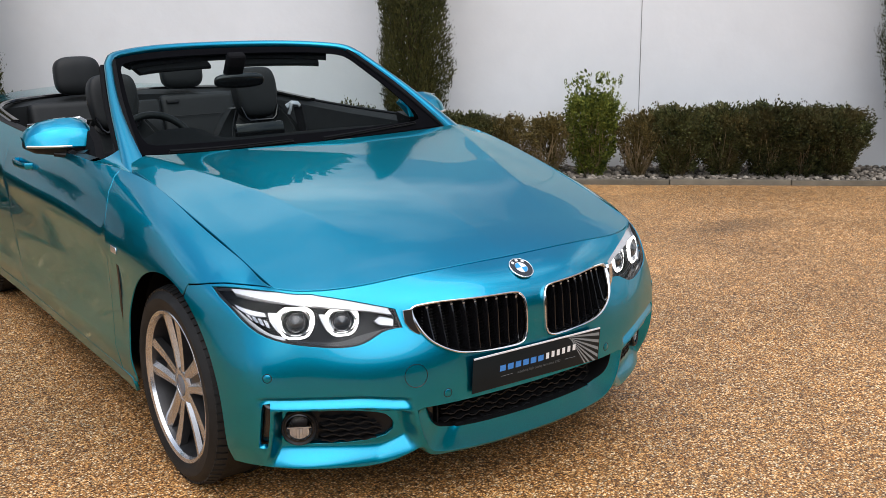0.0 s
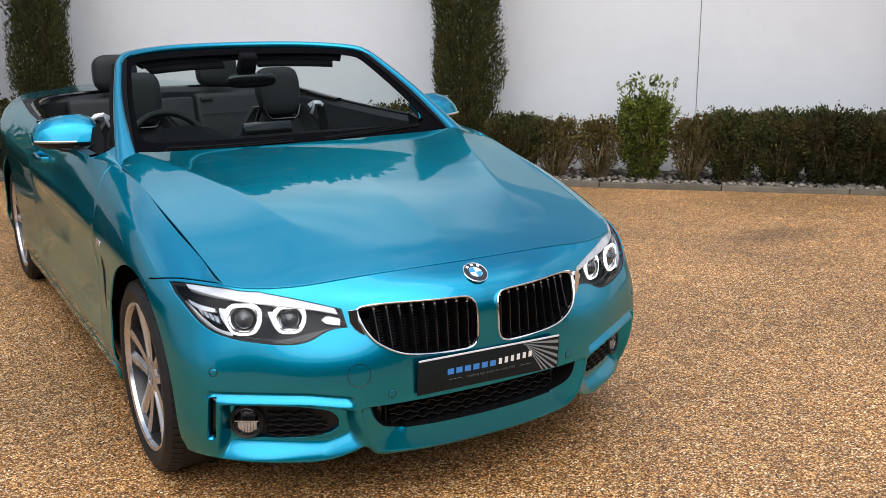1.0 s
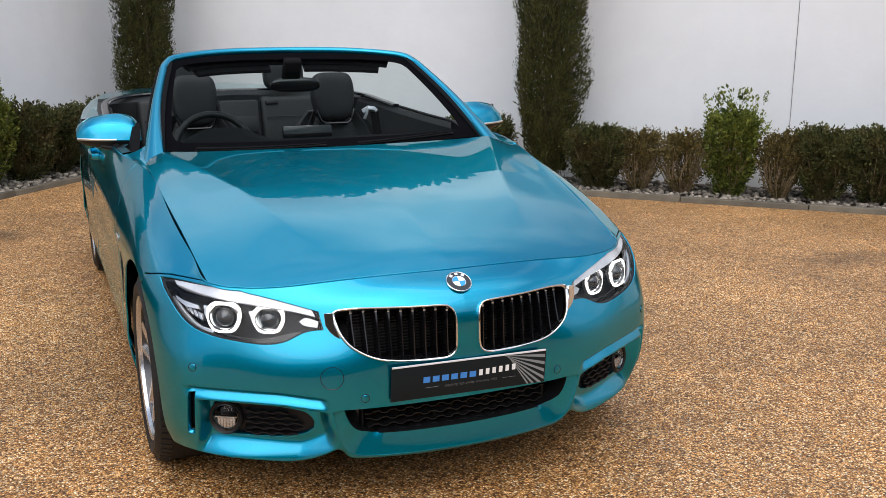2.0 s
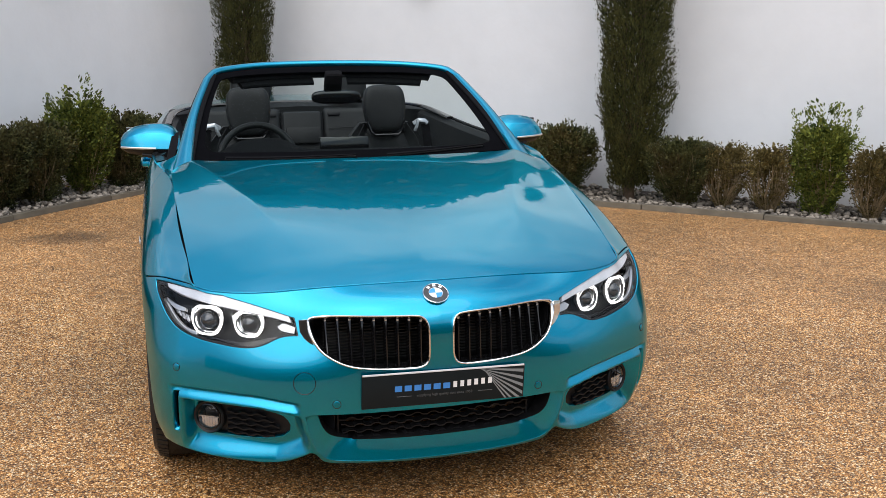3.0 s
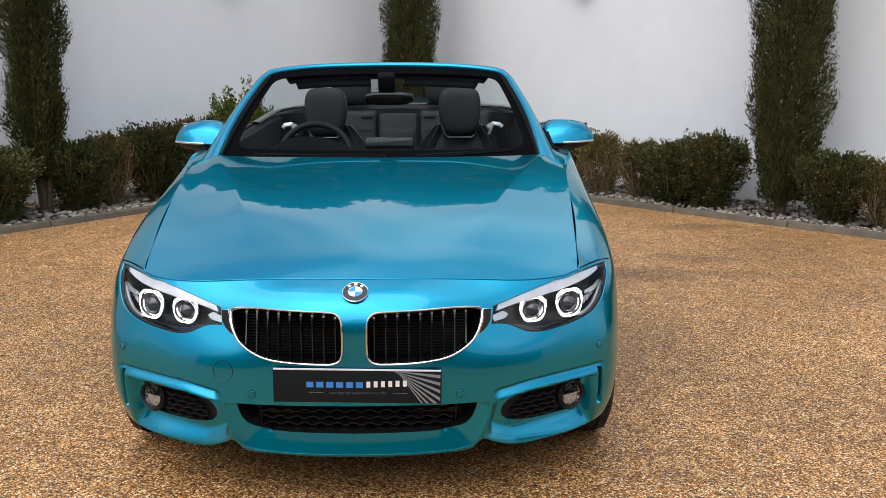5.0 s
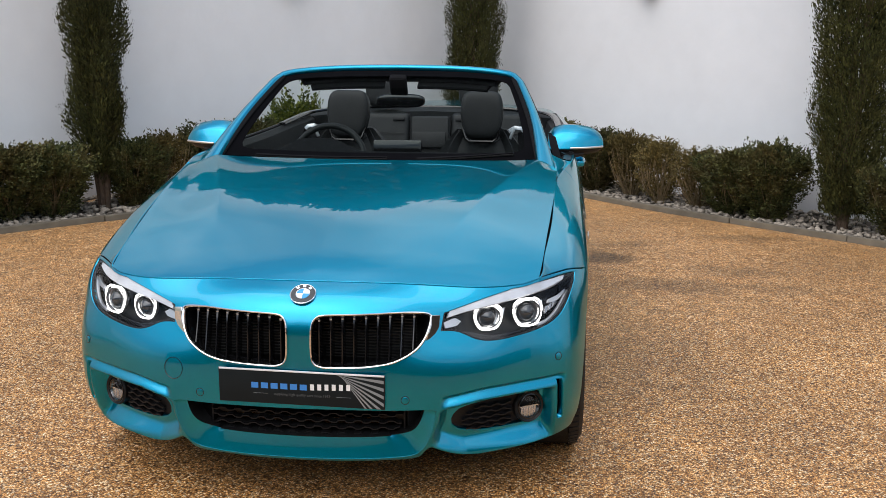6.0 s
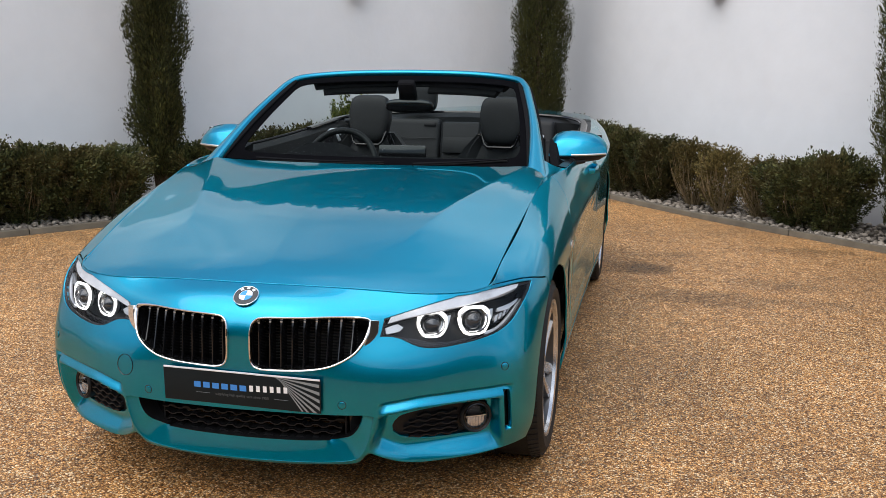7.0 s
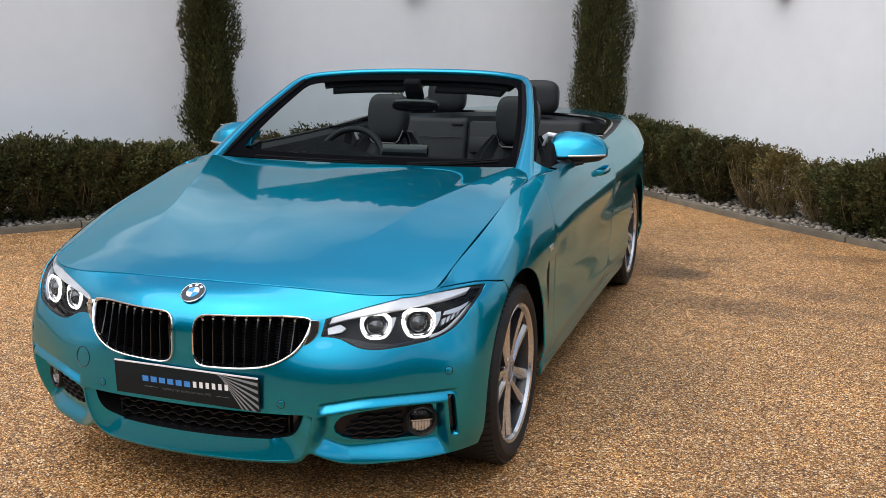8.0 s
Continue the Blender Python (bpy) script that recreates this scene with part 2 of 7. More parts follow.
LEAF_DARK = leaf_material("dark_box_leaves", (0.021, 0.027, 0.011), (0.105, 0.110, 0.038), 0.60)
LEAF_BROWN = leaf_material("browned_box_leaves", (0.055, 0.046, 0.017), (0.185, 0.140, 0.050))
LEAF_FRESH = leaf_material("fresh_green_leaves", (0.036, 0.056, 0.012), (0.20, 0.22, 0.040))
CYPRESS = leaf_material("cypress_sprays", (0.017, 0.021, 0.008), (0.088, 0.090, 0.027), 0.16)
TWIG = material("pale_twigs", (0.25, 0.185, 0.10), 0.8, noise_scale=20, spread=0.3, per_island=0.3)
BARK = material("brown_bark", (0.09, 0.06, 0.04), 0.9, noise_scale=25, spread=0.4, bump=0.004, bump_scale=60)


# ---- mesh helpers ----
def mesh_object(name, verts, faces, mat, parent=None, label="", smooth=True):
    me = bpy.data.meshes.new(name)
    me.from_pydata([tuple(v) for v in verts], [], faces)
    me.materials.append(mat)
    if smooth:
        me.shade_smooth()
    me.update()
    ob = new(name, me)
    if parent:
        ob.parent = parent
    if label:
        tagged(ob, label)
    return ob


def part(name, bm, mat, parent=None, label="", sharp=35):
    """Links a bmesh as one mesh object under a thing or a part."""
    me = bpy.data.meshes.new(name)
    bm.normal_update()
    for f in bm.faces:
        f.smooth = True
    for e in bm.edges:
        if len(e.link_faces) == 2 and e.calc_face_angle(0) > radians(sharp):
            e.smooth = False
    bm.to_mesh(me)
    bm.free()
    me.materials.append(mat)
    ob = new(name, me)
    if parent:
        ob.parent = parent
    if label:
        tagged(ob, label)
    return ob


def thing(name, at=(0, 0, 0), turn=0.0):
    ob = new(name)
    ob.empty_display_size = 0.2
    ob.matrix_basis = pose(*at, 0, 0, turn)
    return ob


def box_bm(size, at=(0, 0, 0), bevel=0.0, seg=2, rot=None, bm=None):
    bm = bm or bmesh.new()
    r = bmesh.ops.create_cube(bm, size=1.0)
    vs = r["verts"]
    if bevel:
        bmesh.ops.scale(bm, vec=size, verts=vs)
        es = list({e for v in vs for e in v.link_edges})
        made = bmesh.ops.bevel(bm, geom=es, offset=bevel, segments=seg, affect="EDGES", profile=0.6)
        vs = list({v for f in made["faces"] for v in f.verts} | {v for v in vs if v.is_valid})
    else:
        bmesh.ops.scale(bm, vec=size, verts=vs)
    if rot is not None:
        bmesh.ops.transform(bm, matrix=rot, verts=vs)
    bmesh.ops.translate(bm, vec=at, verts=vs)
    return bm


def lathe(profile, seg=48, axis="x"):
    """Turns a profile of (along, radius) about an axis."""
    bm = bmesh.new()
    rings = []
    for a, r in profile:
        ring = []
        for k in range(seg):
            w = 2 * math.pi * k / seg
            c, s_ = r * math.cos(w), r * math.sin(w)
            ring.append(bm.verts.new({"x": (a, c, s_), "y": (c, a, s_), "z": (c, s_, a)}[axis]))
        rings.append(ring)
    for p, q in zip(rings, rings[1:]):
        for k in range(seg):
            bm.faces.new((p[k], p[(k + 1) % seg], q[(k + 1) % seg], q[k]))
    bmesh.ops.recalc_face_normals(bm, faces=bm.faces)
    return bm


def tube(points, radius, seg=8, closed=False, flat=1.0, bm=None):
    """A round rod along points; radius may be a list."""
    bm = bm or bmesh.new()
    pts = [Vector(p) for p in points]
    n = len(pts)
    rad = radius if isinstance(radius, (list, tuple)) else [radius] * n
    rings = []
    up = Vector((0.13, 0.21, 0.97)).normalized()
    for i, p in enumerate(pts):
        a = pts[(i - 1) % n] if (closed or i > 0) else p
        c = pts[(i + 1) % n] if (closed or i < n - 1) else p
        d = (c - a).normalized()
        u = d.cross(up)
        if u.length < 1e-4:
            u = d.cross(Vector((1, 0, 0)))
        u.normalize()
        w = u.cross(d).normalized()
        rings.append([bm.verts.new(p + rad[i] * (math.cos(2 * math.pi * k / seg) * u + flat * math.sin(2 * math.pi * k / seg) * w)) for k in range(seg)])
    m = n if closed else n - 1
    for i in range(m):
        p, q = rings[i], rings[(i + 1) % n]
        for k in range(seg):
            bm.faces.new((p[k], p[(k + 1) % seg], q[(k + 1) % seg], q[k]))
    if not closed:
        bm.faces.new(rings[0])
        bm.faces.new(rings[-1])
    bmesh.ops.recalc_face_normals(bm, faces=bm.faces)
    return bm


# ---- smooth surfaces ----
def spline_matrix(knots, at):
    """Rows that turn values at the knots into a C2 cubic through them, read at the places given."""
    k = np.asarray(knots, float)
    n = len(k)
    h = np.diff(k)
    a, r = np.zeros((n, n)), np.zeros((n, n))
    a[0, 0] = a[-1, -1] = 1
    for i in range(1, n - 1):
        a[i, i - 1], a[i, i], a[i, i + 1] = h[i - 1], 2 * (h[i - 1] + h[i]), h[i]
        r[i, i - 1], r[i, i], r[i, i + 1] = 6 / h[i - 1], -6 / h[i - 1] - 6 / h[i], 6 / h[i]
    second = np.linalg.solve(a, r)
    at = np.asarray(at, float)
    j = np.clip(np.searchsorted(k, at, side="right") - 1, 0, n - 2)
    hj = h[j]
    u, w = (k[j + 1] - at) / hj, (at - k[j]) / hj
    eye = np.eye(n)
    return (u[:, None] * eye[j] + w[:, None] * eye[j + 1]
            + (((u ** 3 - u) * hj ** 2 / 6)[:, None] * second[j]) + (((w ** 3 - w) * hj ** 2 / 6)[:, None] * second[j + 1]))


class Surface:
    """A smooth sheet through a net of places; s runs along the stations, v up each section."""

    def __init__(self, s_knots, v_knots, net):
        self.s, self.v, self.net = np.array(s_knots, float), np.array(v_knots, float), np.array(net, float)

    def raw(self, s, v):
        a, b = spline_matrix(self.s, np.abs(s)), spline_matrix(self.v, v)
        p = np.einsum("ni,nj,ijk->nk", a, b, self.net)
        p[:, 0] *= np.where(np.asarray(s) < 0, -1.0, 1.0)
        return p

    def __call__(self, s, v):
        return self.raw(np.asarray(s, float), np.asarray(v, float))

    def find(self, axes, targets, guess):
        """The (s, v) at which two coordinates (as 'xz' or 'yz') take the values wanted."""
        ix = ["xyz".index(c) for c in axes]
        t = np.array(targets, float)
        g = np.array([guess] * len(t), float) if np.ndim(guess) == 1 else np.array(guess, float)
        for _ in range(40):
            p = self(g[:, 0], g[:, 1])[:, ix]
            e = 1e-4
            ds = (self(g[:, 0] + e, g[:, 1])[:, ix] - p) / e
            dv = (self(g[:, 0], g[:, 1] + e)[:, ix] - p) / e
            r = t - p
            det = ds[:, 0] * dv[:, 1] - ds[:, 1] * dv[:, 0]
            det = np.where(np.abs(det) < 1e-4, 1e-4, det)
            step = np.stack([(r[:, 0] * dv[:, 1] - r[:, 1] * dv[:, 0]) / det, (ds[:, 0] * r[:, 1] - ds[:, 1] * r[:, 0]) / det], 1)
            g += np.clip(step, -0.08, 0.08)
            g[:, 0] = np.clip(g[:, 0], 0.0, self.s[-1])
            g[:, 1] = np.clip(g[:, 1], self.v[0] - 0.05, self.v[-1] + 0.05)
        return g


def smooth_loop(points, step=0.012, corners=()):
    """A closed curve through points (rounded), straight to those whose index is a corner."""
    pts = [np.array(p, float) for p in points]
    n = len(pts)
    out = []
    for i in range(n):
        p0, p1, p2, p3 = pts[i - 1], pts[i], pts[(i + 1) % n], pts[(i + 2) % n]
        m1 = (p2 - p0) / 2 if i not in corners else (p2 - p1)
        m2 = (p3 - p1) / 2 if (i + 1) % n not in corners else (p2 - p1)
        k = max(1, int(np.linalg.norm(p2 - p1) / step))
        for q in range(k):
            t = q / k
            out.append((2 * t ** 3 - 3 * t ** 2 + 1) * p1 + (t ** 3 - 2 * t ** 2 + t) * m1 + (-2 * t ** 3 + 3 * t ** 2) * p2 + (t ** 3 - t ** 2) * m2)
    return np.array(out)


def smooth_line(points, step=0.012):
    p = np.array(points, float)
    d = np.r_[0, np.cumsum(np.linalg.norm(np.diff(p, axis=0), axis=1))]
    n = max(2, int(d[-1] / step) + 1)
    return spline_matrix(d, np.linspace(0, d[-1], n)) @ p


def inside(poly, pts):
    x, y = pts[:, 0], pts[:, 1]
    res = np.zeros(len(pts), bool)
    a, b = poly, np.roll(poly, -1, axis=0)
    for (x1, y1), (x2, y2) in zip(a, b):
        if y1 == y2:
            continue
        c = ((y1 > y) != (y2 > y)) & (x < (x2 - x1) * (y - y1) / (y2 - y1) + x1)
        res ^= c
    return res


def edge_distance(poly, pts):
    best = np.full(len(pts), 1e9)
    for p, q in zip(poly, np.roll(poly, -1, axis=0)):
        d = q - p
        l2 = max(d @ d, 1e-12)
        t = np.clip(((pts - p) @ d) / l2, 0, 1)
        best = np.minimum(best, np.linalg.norm(pts - (p + t[:, None] * d), axis=1))
    return best


def panel(name, outer, f, mat, parent, holes=(), step=0.03, flange=0.012, mirror=False, label="", lines=(), lift=0.0):
    """A curved sheet: the region inside outer (less holes) of a surface f(s, v), with its edges turned in."""
    from mathutils.geometry import delaunay_2d_cdt
    outer = np.array(outer, float)
    holes = [np.array(h, float) for h in holes]
    loops = [outer, *holes]
    verts, edges = [], []
    for lp in loops:
        k = len(verts)
        verts += [tuple(p) for p in lp]
        edges += [(k + i, k + (i + 1) % len(lp)) for i in range(len(lp))]
    for ln in lines:
        k = len(verts)
        verts += [tuple(p) for p in ln]
        edges += [(k + i, k + i + 1) for i in range(len(ln) - 1)]
    lo, hi = outer.min(0), outer.max(0)
    gx, gy = np.meshgrid(np.arange(lo[0] + step / 2, hi[0], step), np.arange(lo[1] + step / 2, hi[1], step))
    g = np.stack([gx.ravel(), gy.ravel()], 1)
    keep = inside(outer, g) & (edge_distance(outer, g) > step * 0.45)
    for h in holes:
        keep &= ~inside(h, g) & (edge_distance(h, g) > step * 0.45)
    for ln in lines:
        q = np.array(ln, float)
        near = np.min(np.linalg.norm(g[:, None] - q[None], axis=2), axis=1)
        keep &= near > step * 0.4
    verts += [tuple(p) for p in g[keep]]
    res = delaunay_2d_cdt([Vector(v) for v in verts], edges, [], 0, 1e-7)
    uv = np.array([tuple(v) for v in res[0]])
    tri = np.array([t for t in res[2] if len(t) == 3])
    cen = uv[tri].mean(1)
    ok = inside(outer, cen)
    for h in holes:
        ok &= ~inside(h, cen)
    tri = tri[ok]
    p = f(uv[:, 0], uv[:, 1])
    e = 4e-4
    nrm = np.cross(f(uv[:, 0] + e, uv[:, 1]) - f(uv[:, 0] - e, uv[:, 1]), f(uv[:, 0], uv[:, 1] + e) - f(uv[:, 0], uv[:, 1] - e))
    nrm /= np.linalg.norm(nrm, axis=1)[:, None] + 1e-12
    p = p + nrm * lift
    t0 = uv[tri]
    area = (t0[:, 1, 0] - t0[:, 0, 0]) * (t0[:, 2, 1] - t0[:, 0, 1]) - (t0[:, 1, 1] - t0[:, 0, 1]) * (t0[:, 2, 0] - t0[:, 0, 0])
    tri = np.where((area > 0)[:, None], tri, tri[:, ::-1])
    used = np.unique(tri)
    remap = -np.ones(len(uv), int)
    remap[used] = np.arange(len(used))
    p, nrm, tri = p[used], nrm[used], remap[tri]
    n0 = len(p)
    faces = [tuple(t) for t in tri]
    allp, alln = [p], [nrm]
    if flange:
        count = {}
        for t in tri:
            for a, b in ((t[0], t[1]), (t[1], t[2]), (t[2], t[0])):
                count[(a, b)] = 1
        border = [(a, b) for a, b in count if (b, a) not in count]
        rim = sorted({q for e_ in border for q in e_})
        side_of = {q: np.zeros(3) for q in rim}
        for a, b in border:
            w = np.cross(p[b] - p[a], (nrm[a] + nrm[b]) / 2)
            w /= np.linalg.norm(w) + 1e-12
            side_of[a], side_of[b] = side_of[a] + w, side_of[b] + w
        first = {q: n0 + 2 * k for k, q in enumerate(rim)}
        rows, tilt = [], []
        for q in rim:
            w = side_of[q] / (np.linalg.norm(side_of[q]) + 1e-12)
            rows += [p[q] - nrm[q] * 0.0016 + w * 0.0008, p[q] - nrm[q] * flange + w * 0.0008]
            tilt += [(w + 0.6 * nrm[q]) / np.linalg.norm(w + 0.6 * nrm[q]), w]
        allp.append(np.array(rows))
        alln.append(np.array(tilt))
        for a, b in border:
            faces += [(a, first[a], first[b], b), (first[a], first[a] + 1, first[b] + 1, first[b])]
    p, nrm = np.vstack(allp), np.vstack(alln)
    if mirror:
        p, nrm = p * (-1, 1, 1), nrm * (-1, 1, 1)
        faces = [t[::-1] for t in faces]
    me = bpy.data.meshes.new(name)
    me.from_pydata(p.tolist(), [], faces)
    me.materials.append(mat)
    me.shade_smooth()
    me.normals_split_custom_set_from_vertices(nrm.tolist())
    me.update()
    ob = new(name, me)
    ob.parent = parent
    if label:
        tagged(ob, label)
    return ob


# ---- the yard: gravel, edging, planted beds and white walls meeting in a corner ----
CORNER = np.array((0.01, 7.43))
SIDES = {"right": (np.array((0.7405, -0.6721)), np.array((0.6721, 0.7405))), "left": (np.array((-0.6699, -0.7425)), np.array((-0.7425, 0.6699)))}


def yard(side, along, behind, z=0.0):
    """A place given along the edging from the corner, and behind it towards the wall."""
    u, n = SIDES[side]
    p = CORNER + along * u + behind * n
    return (float(p[0]), float(p[1]), z + rise(p[0], p[1]))


def rise(x, y):
    """The yard climbs slightly towards the back of its far corner."""
    return 0.012 * float(np.logaddexp(0, (-x + 0.9 * (y - 4.5)) / 0.4)) if abs(x) + abs(y) < 40 else 0.0


def meet(behind):
    """Where lines this far behind both edgings cross."""
    (u, n), (v, m) = SIDES["right"], SIDES["left"]
    a = np.linalg.solve(np.array((n, m)), np.array((CORNER @ n + behind, CORNER @ m + behind)))
    return np.array(a)


WALL_BACK, WALL_TOP, RUN = 0.91, 3.2, 13.0


def strip(bm, side, b0, b1, z0, z1, along=RUN, near=None):
    """A long block between two distances behind the edging, mitred at the corner."""
    u, _ = SIDES[side]
    c0, c1 = meet(b0), meet(b1)
    n = 26 if near is None else 1
    rows = []
    for k in range(n + 1):
        p, q = c0 + u * along * k / n, c1 + u * along * k / n
        h = rise(*((p + q) / 2)) if near is None else 0.0
        rows.append([bm.verts.new((*a, z + h)) for a, z in ((p, z0), (q, z0), (q, z1), (p, z1))])
    for a, b in zip(rows, rows[1:]):
        for k in range(4):
            bm.faces.new((a[k], a[(k + 1) % 4], b[(k + 1) % 4], b[k]))
    bm.faces.new(rows[0])
    bm.faces.new(rows[-1])
    bmesh.ops.recalc_face_normals(bm, faces=bm.faces)
    return bm


def ground_sheet():
    bm = bmesh.new()
    xs = [-400, -60, -20] + list(np.linspace(-11, 11, 45)) + [20, 60, 400]
    grid = [[bm.verts.new((x, y, rise(x, y))) for x in xs] for y in xs]
    for r0, r1 in zip(grid, grid[1:]):
        for k in range(len(xs) - 1):
            bm.faces.new((r0[k], r0[k + 1], r1[k + 1], r1[k]))
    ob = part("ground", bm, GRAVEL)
    tagged(ob, "golden brown resin-bound gravel yard with darker patches", "gravel ground", kind="structure")


ground_sheet()
for wall_side in ("right", "left"):
    wall = part("wall_" + wall_side, strip(bmesh.new(), wall_side, WALL_BACK, WALL_BACK + 0.3, -0.1, WALL_TOP, near=0), WALL)
    tagged(wall, "tall white rendered wall behind the planted bed", "wall", kind="structure")
    bed = part("bed_soil_" + wall_side, strip(bmesh.new(), wall_side, 0.05, WALL_BACK - 0.003, -0.05, 0.012), SOIL)
    tagged(bed, "dark soil of the planted bed along the wall", "soil", kind="structure")


def light_blocking_wall():
    """A plain dark wall, added unseen, that dims the nose and deepens its reflections."""
    ob = part("wall_front", box_bm((30.0, 0.3, 3.0), (0, -8.5, 1.4), 0.01), BLOCKER)
    tagged(ob, "plain dark brown wall added out of view to dim the car's nose", "wall", kind="structure")


light_blocking_wall()


def joint_line():
    """The fine movement joint that runs down the rendered wall."""
    bm = box_bm((0.0032, 0.008, WALL_TOP), (0, 0, WALL_TOP / 2))
    ob = part("trim", bm, BLACK)
    p = yard("right", 5.81, WALL_BACK - 0.001)
    ob.matrix_basis = pose(*p, 0, 0, math.degrees(math.atan2(-0.6721, 0.7405)))
    tagged(ob, "thin dark vertical joint in the white wall", "wall joint", kind="structure")


joint_line()


def wall_lamp(side, along):
    """A plain square down-light fixed high on the wall; only its underside shows."""
    u, n = SIDES[side]
    lamp = thing("wall_lamp", yard(side, along, WALL_BACK, 1.885 if side == "right" else 1.835), math.degrees(math.atan2(u[1], u[0])))
    sgn = -1 if side == "right" else 1
    metal = material("dark_grey_metal", (0.05, 0.05, 0.055), 0.5, 0.6, noise_scale=30, spread=0.1)
    part("housing", box_bm((0.15, 0.11, 0.18), (0, sgn * 0.085, 0.09), 0.006), metal, lamp)
    part("back_plate", box_bm((0.12, 0.028, 0.14), (0, sgn * 0.0145, 0.09), 0.003), metal, lamp)
    tagged(lamp, "dark grey square wall lamp fixed to the white wall", "wall lamp", "lamps on the walls")


wall_lamp("right", 1.45)
wall_lamp("left", 1.66)


def edging():
    rng = random.Random(4)
    me_cache = []
    for k in range(4):
        bm = box_bm((1.0, 0.055, 0.13), (0.5, 0.0, -0.02), 0.006)
        for v in bm.verts:
            v.co += Vector((0, 0, rng.uniform(-0.002, 0.002)))
        me = bpy.data.meshes.new("edging_board")
        bm.to_mesh(me)
        bm.free()
        me.materials.append(KERB)
        me.shade_smooth()
        me.set_sharp_from_angle(angle=radians(40))
        me_cache.append(me)
    for side in SIDES:
        u, n = SIDES[side]
        curb = thing("edging_" + side, yard(side, 0, 0.0), math.degrees(math.atan2(u[1], u[0])))
        tagged(curb, "low weathered grey edging boards between gravel and bed", "edging", kind="structure")
        for k in range(13):
            ob = new("edging_board", me_cache[k % 4])
            ob.parent = curb
            sgn = 1 if side == "right" else -1
            h0, h1 = yard(side, k, 0.0)[2], yard(side, k + 1.0, 0.0)[2]
            ob.matrix_basis = pose(k * 1.0 + 0.012, sgn * 0.028 + rng.uniform(-0.004, 0.004), h0 - curb.location.z + rng.uniform(-0.003, 0.003), 0, math.degrees(math.atan2(h0 - h1, 1.0)), rng.uniform(-0.3, 0.3)) @ Matrix.Diagonal((0.992, 1, 1, 1))


edging()


# ---- planting ----
def leaf_cloud(rng, n, place, size, stretch=1.7, up=0.25, stray=0.55):
    """Many small pointed leaves; place(n) gives their places and outward directions."""
    p, d = place(n)
    d = d + rng.normal(0, stray, (n, 3)) + np.array((0, 0, up))
    d /= np.linalg.norm(d, axis=1)[:, None]
    r = rng.normal(0, 1, (n, 3))
    w = np.cross(d, r)
    w /= np.linalg.norm(w, axis=1)[:, None] + 1e-9
    s = size * rng.uniform(0.6, 1.35, n)[:, None]
    nn = np.cross(d, w)
    tip, base = p + d * s * stretch, p
    mid = p + d * s * stretch * 0.5 + nn * s * 0.12
    v = np.stack([base, mid + w * s * 0.5, tip, mid - w * s * 0.5], 1).reshape(-1, 3)
    i = np.arange(n) * 4
    f = np.stack([i, i + 1, i + 2, i + 3], 1)
    return v, f


def cloud_mesh(name, v, f, mat):
    me = bpy.data.meshes.new(name)
    me.from_pydata(v.tolist(), [], f.tolist())
    me.materials.append(mat)
    me.update()
    return me


def twig_mesh(rng, n, height, spread, name="twig_growth", radius=0.0028):
    bm = bmesh.new()
    for k in range(n):
        a = rng.uniform(0, 2 * math.pi)
        r0, r1 = rng.uniform(0, 0.05), spread * rng.uniform(0.45, 1.0)
        h = height * rng.uniform(0.6, 1.0)
        bend = rng.uniform(-0.5, 0.5)
        pts = [(r0 * math.cos(a), r0 * math.sin(a), 0.0), ((r0 + (r1 - r0) * 0.55) * math.cos(a + bend * 0.4), (r0 + (r1 - r0) * 0.55) * math.sin(a + bend * 0.4), h * 0.4),
               ((r0 + (r1 - r0) * 0.85) * math.cos(a + bend), (r0 + (r1 - r0) * 0.85) * math.sin(a + bend), h * 0.72), (r1 * math.cos(a + bend * 1.3), r1 * math.sin(a + bend * 1.3), h)]
        tube(pts, [radius * rng.uniform(0.8, 1.5), radius, radius * 0.7, radius * 0.3], 4, bm=bm)
    me = bpy.data.meshes.new(name)
    bm.to_mesh(me)
    bm.free()
    me.materials.append(TWIG)
    return me


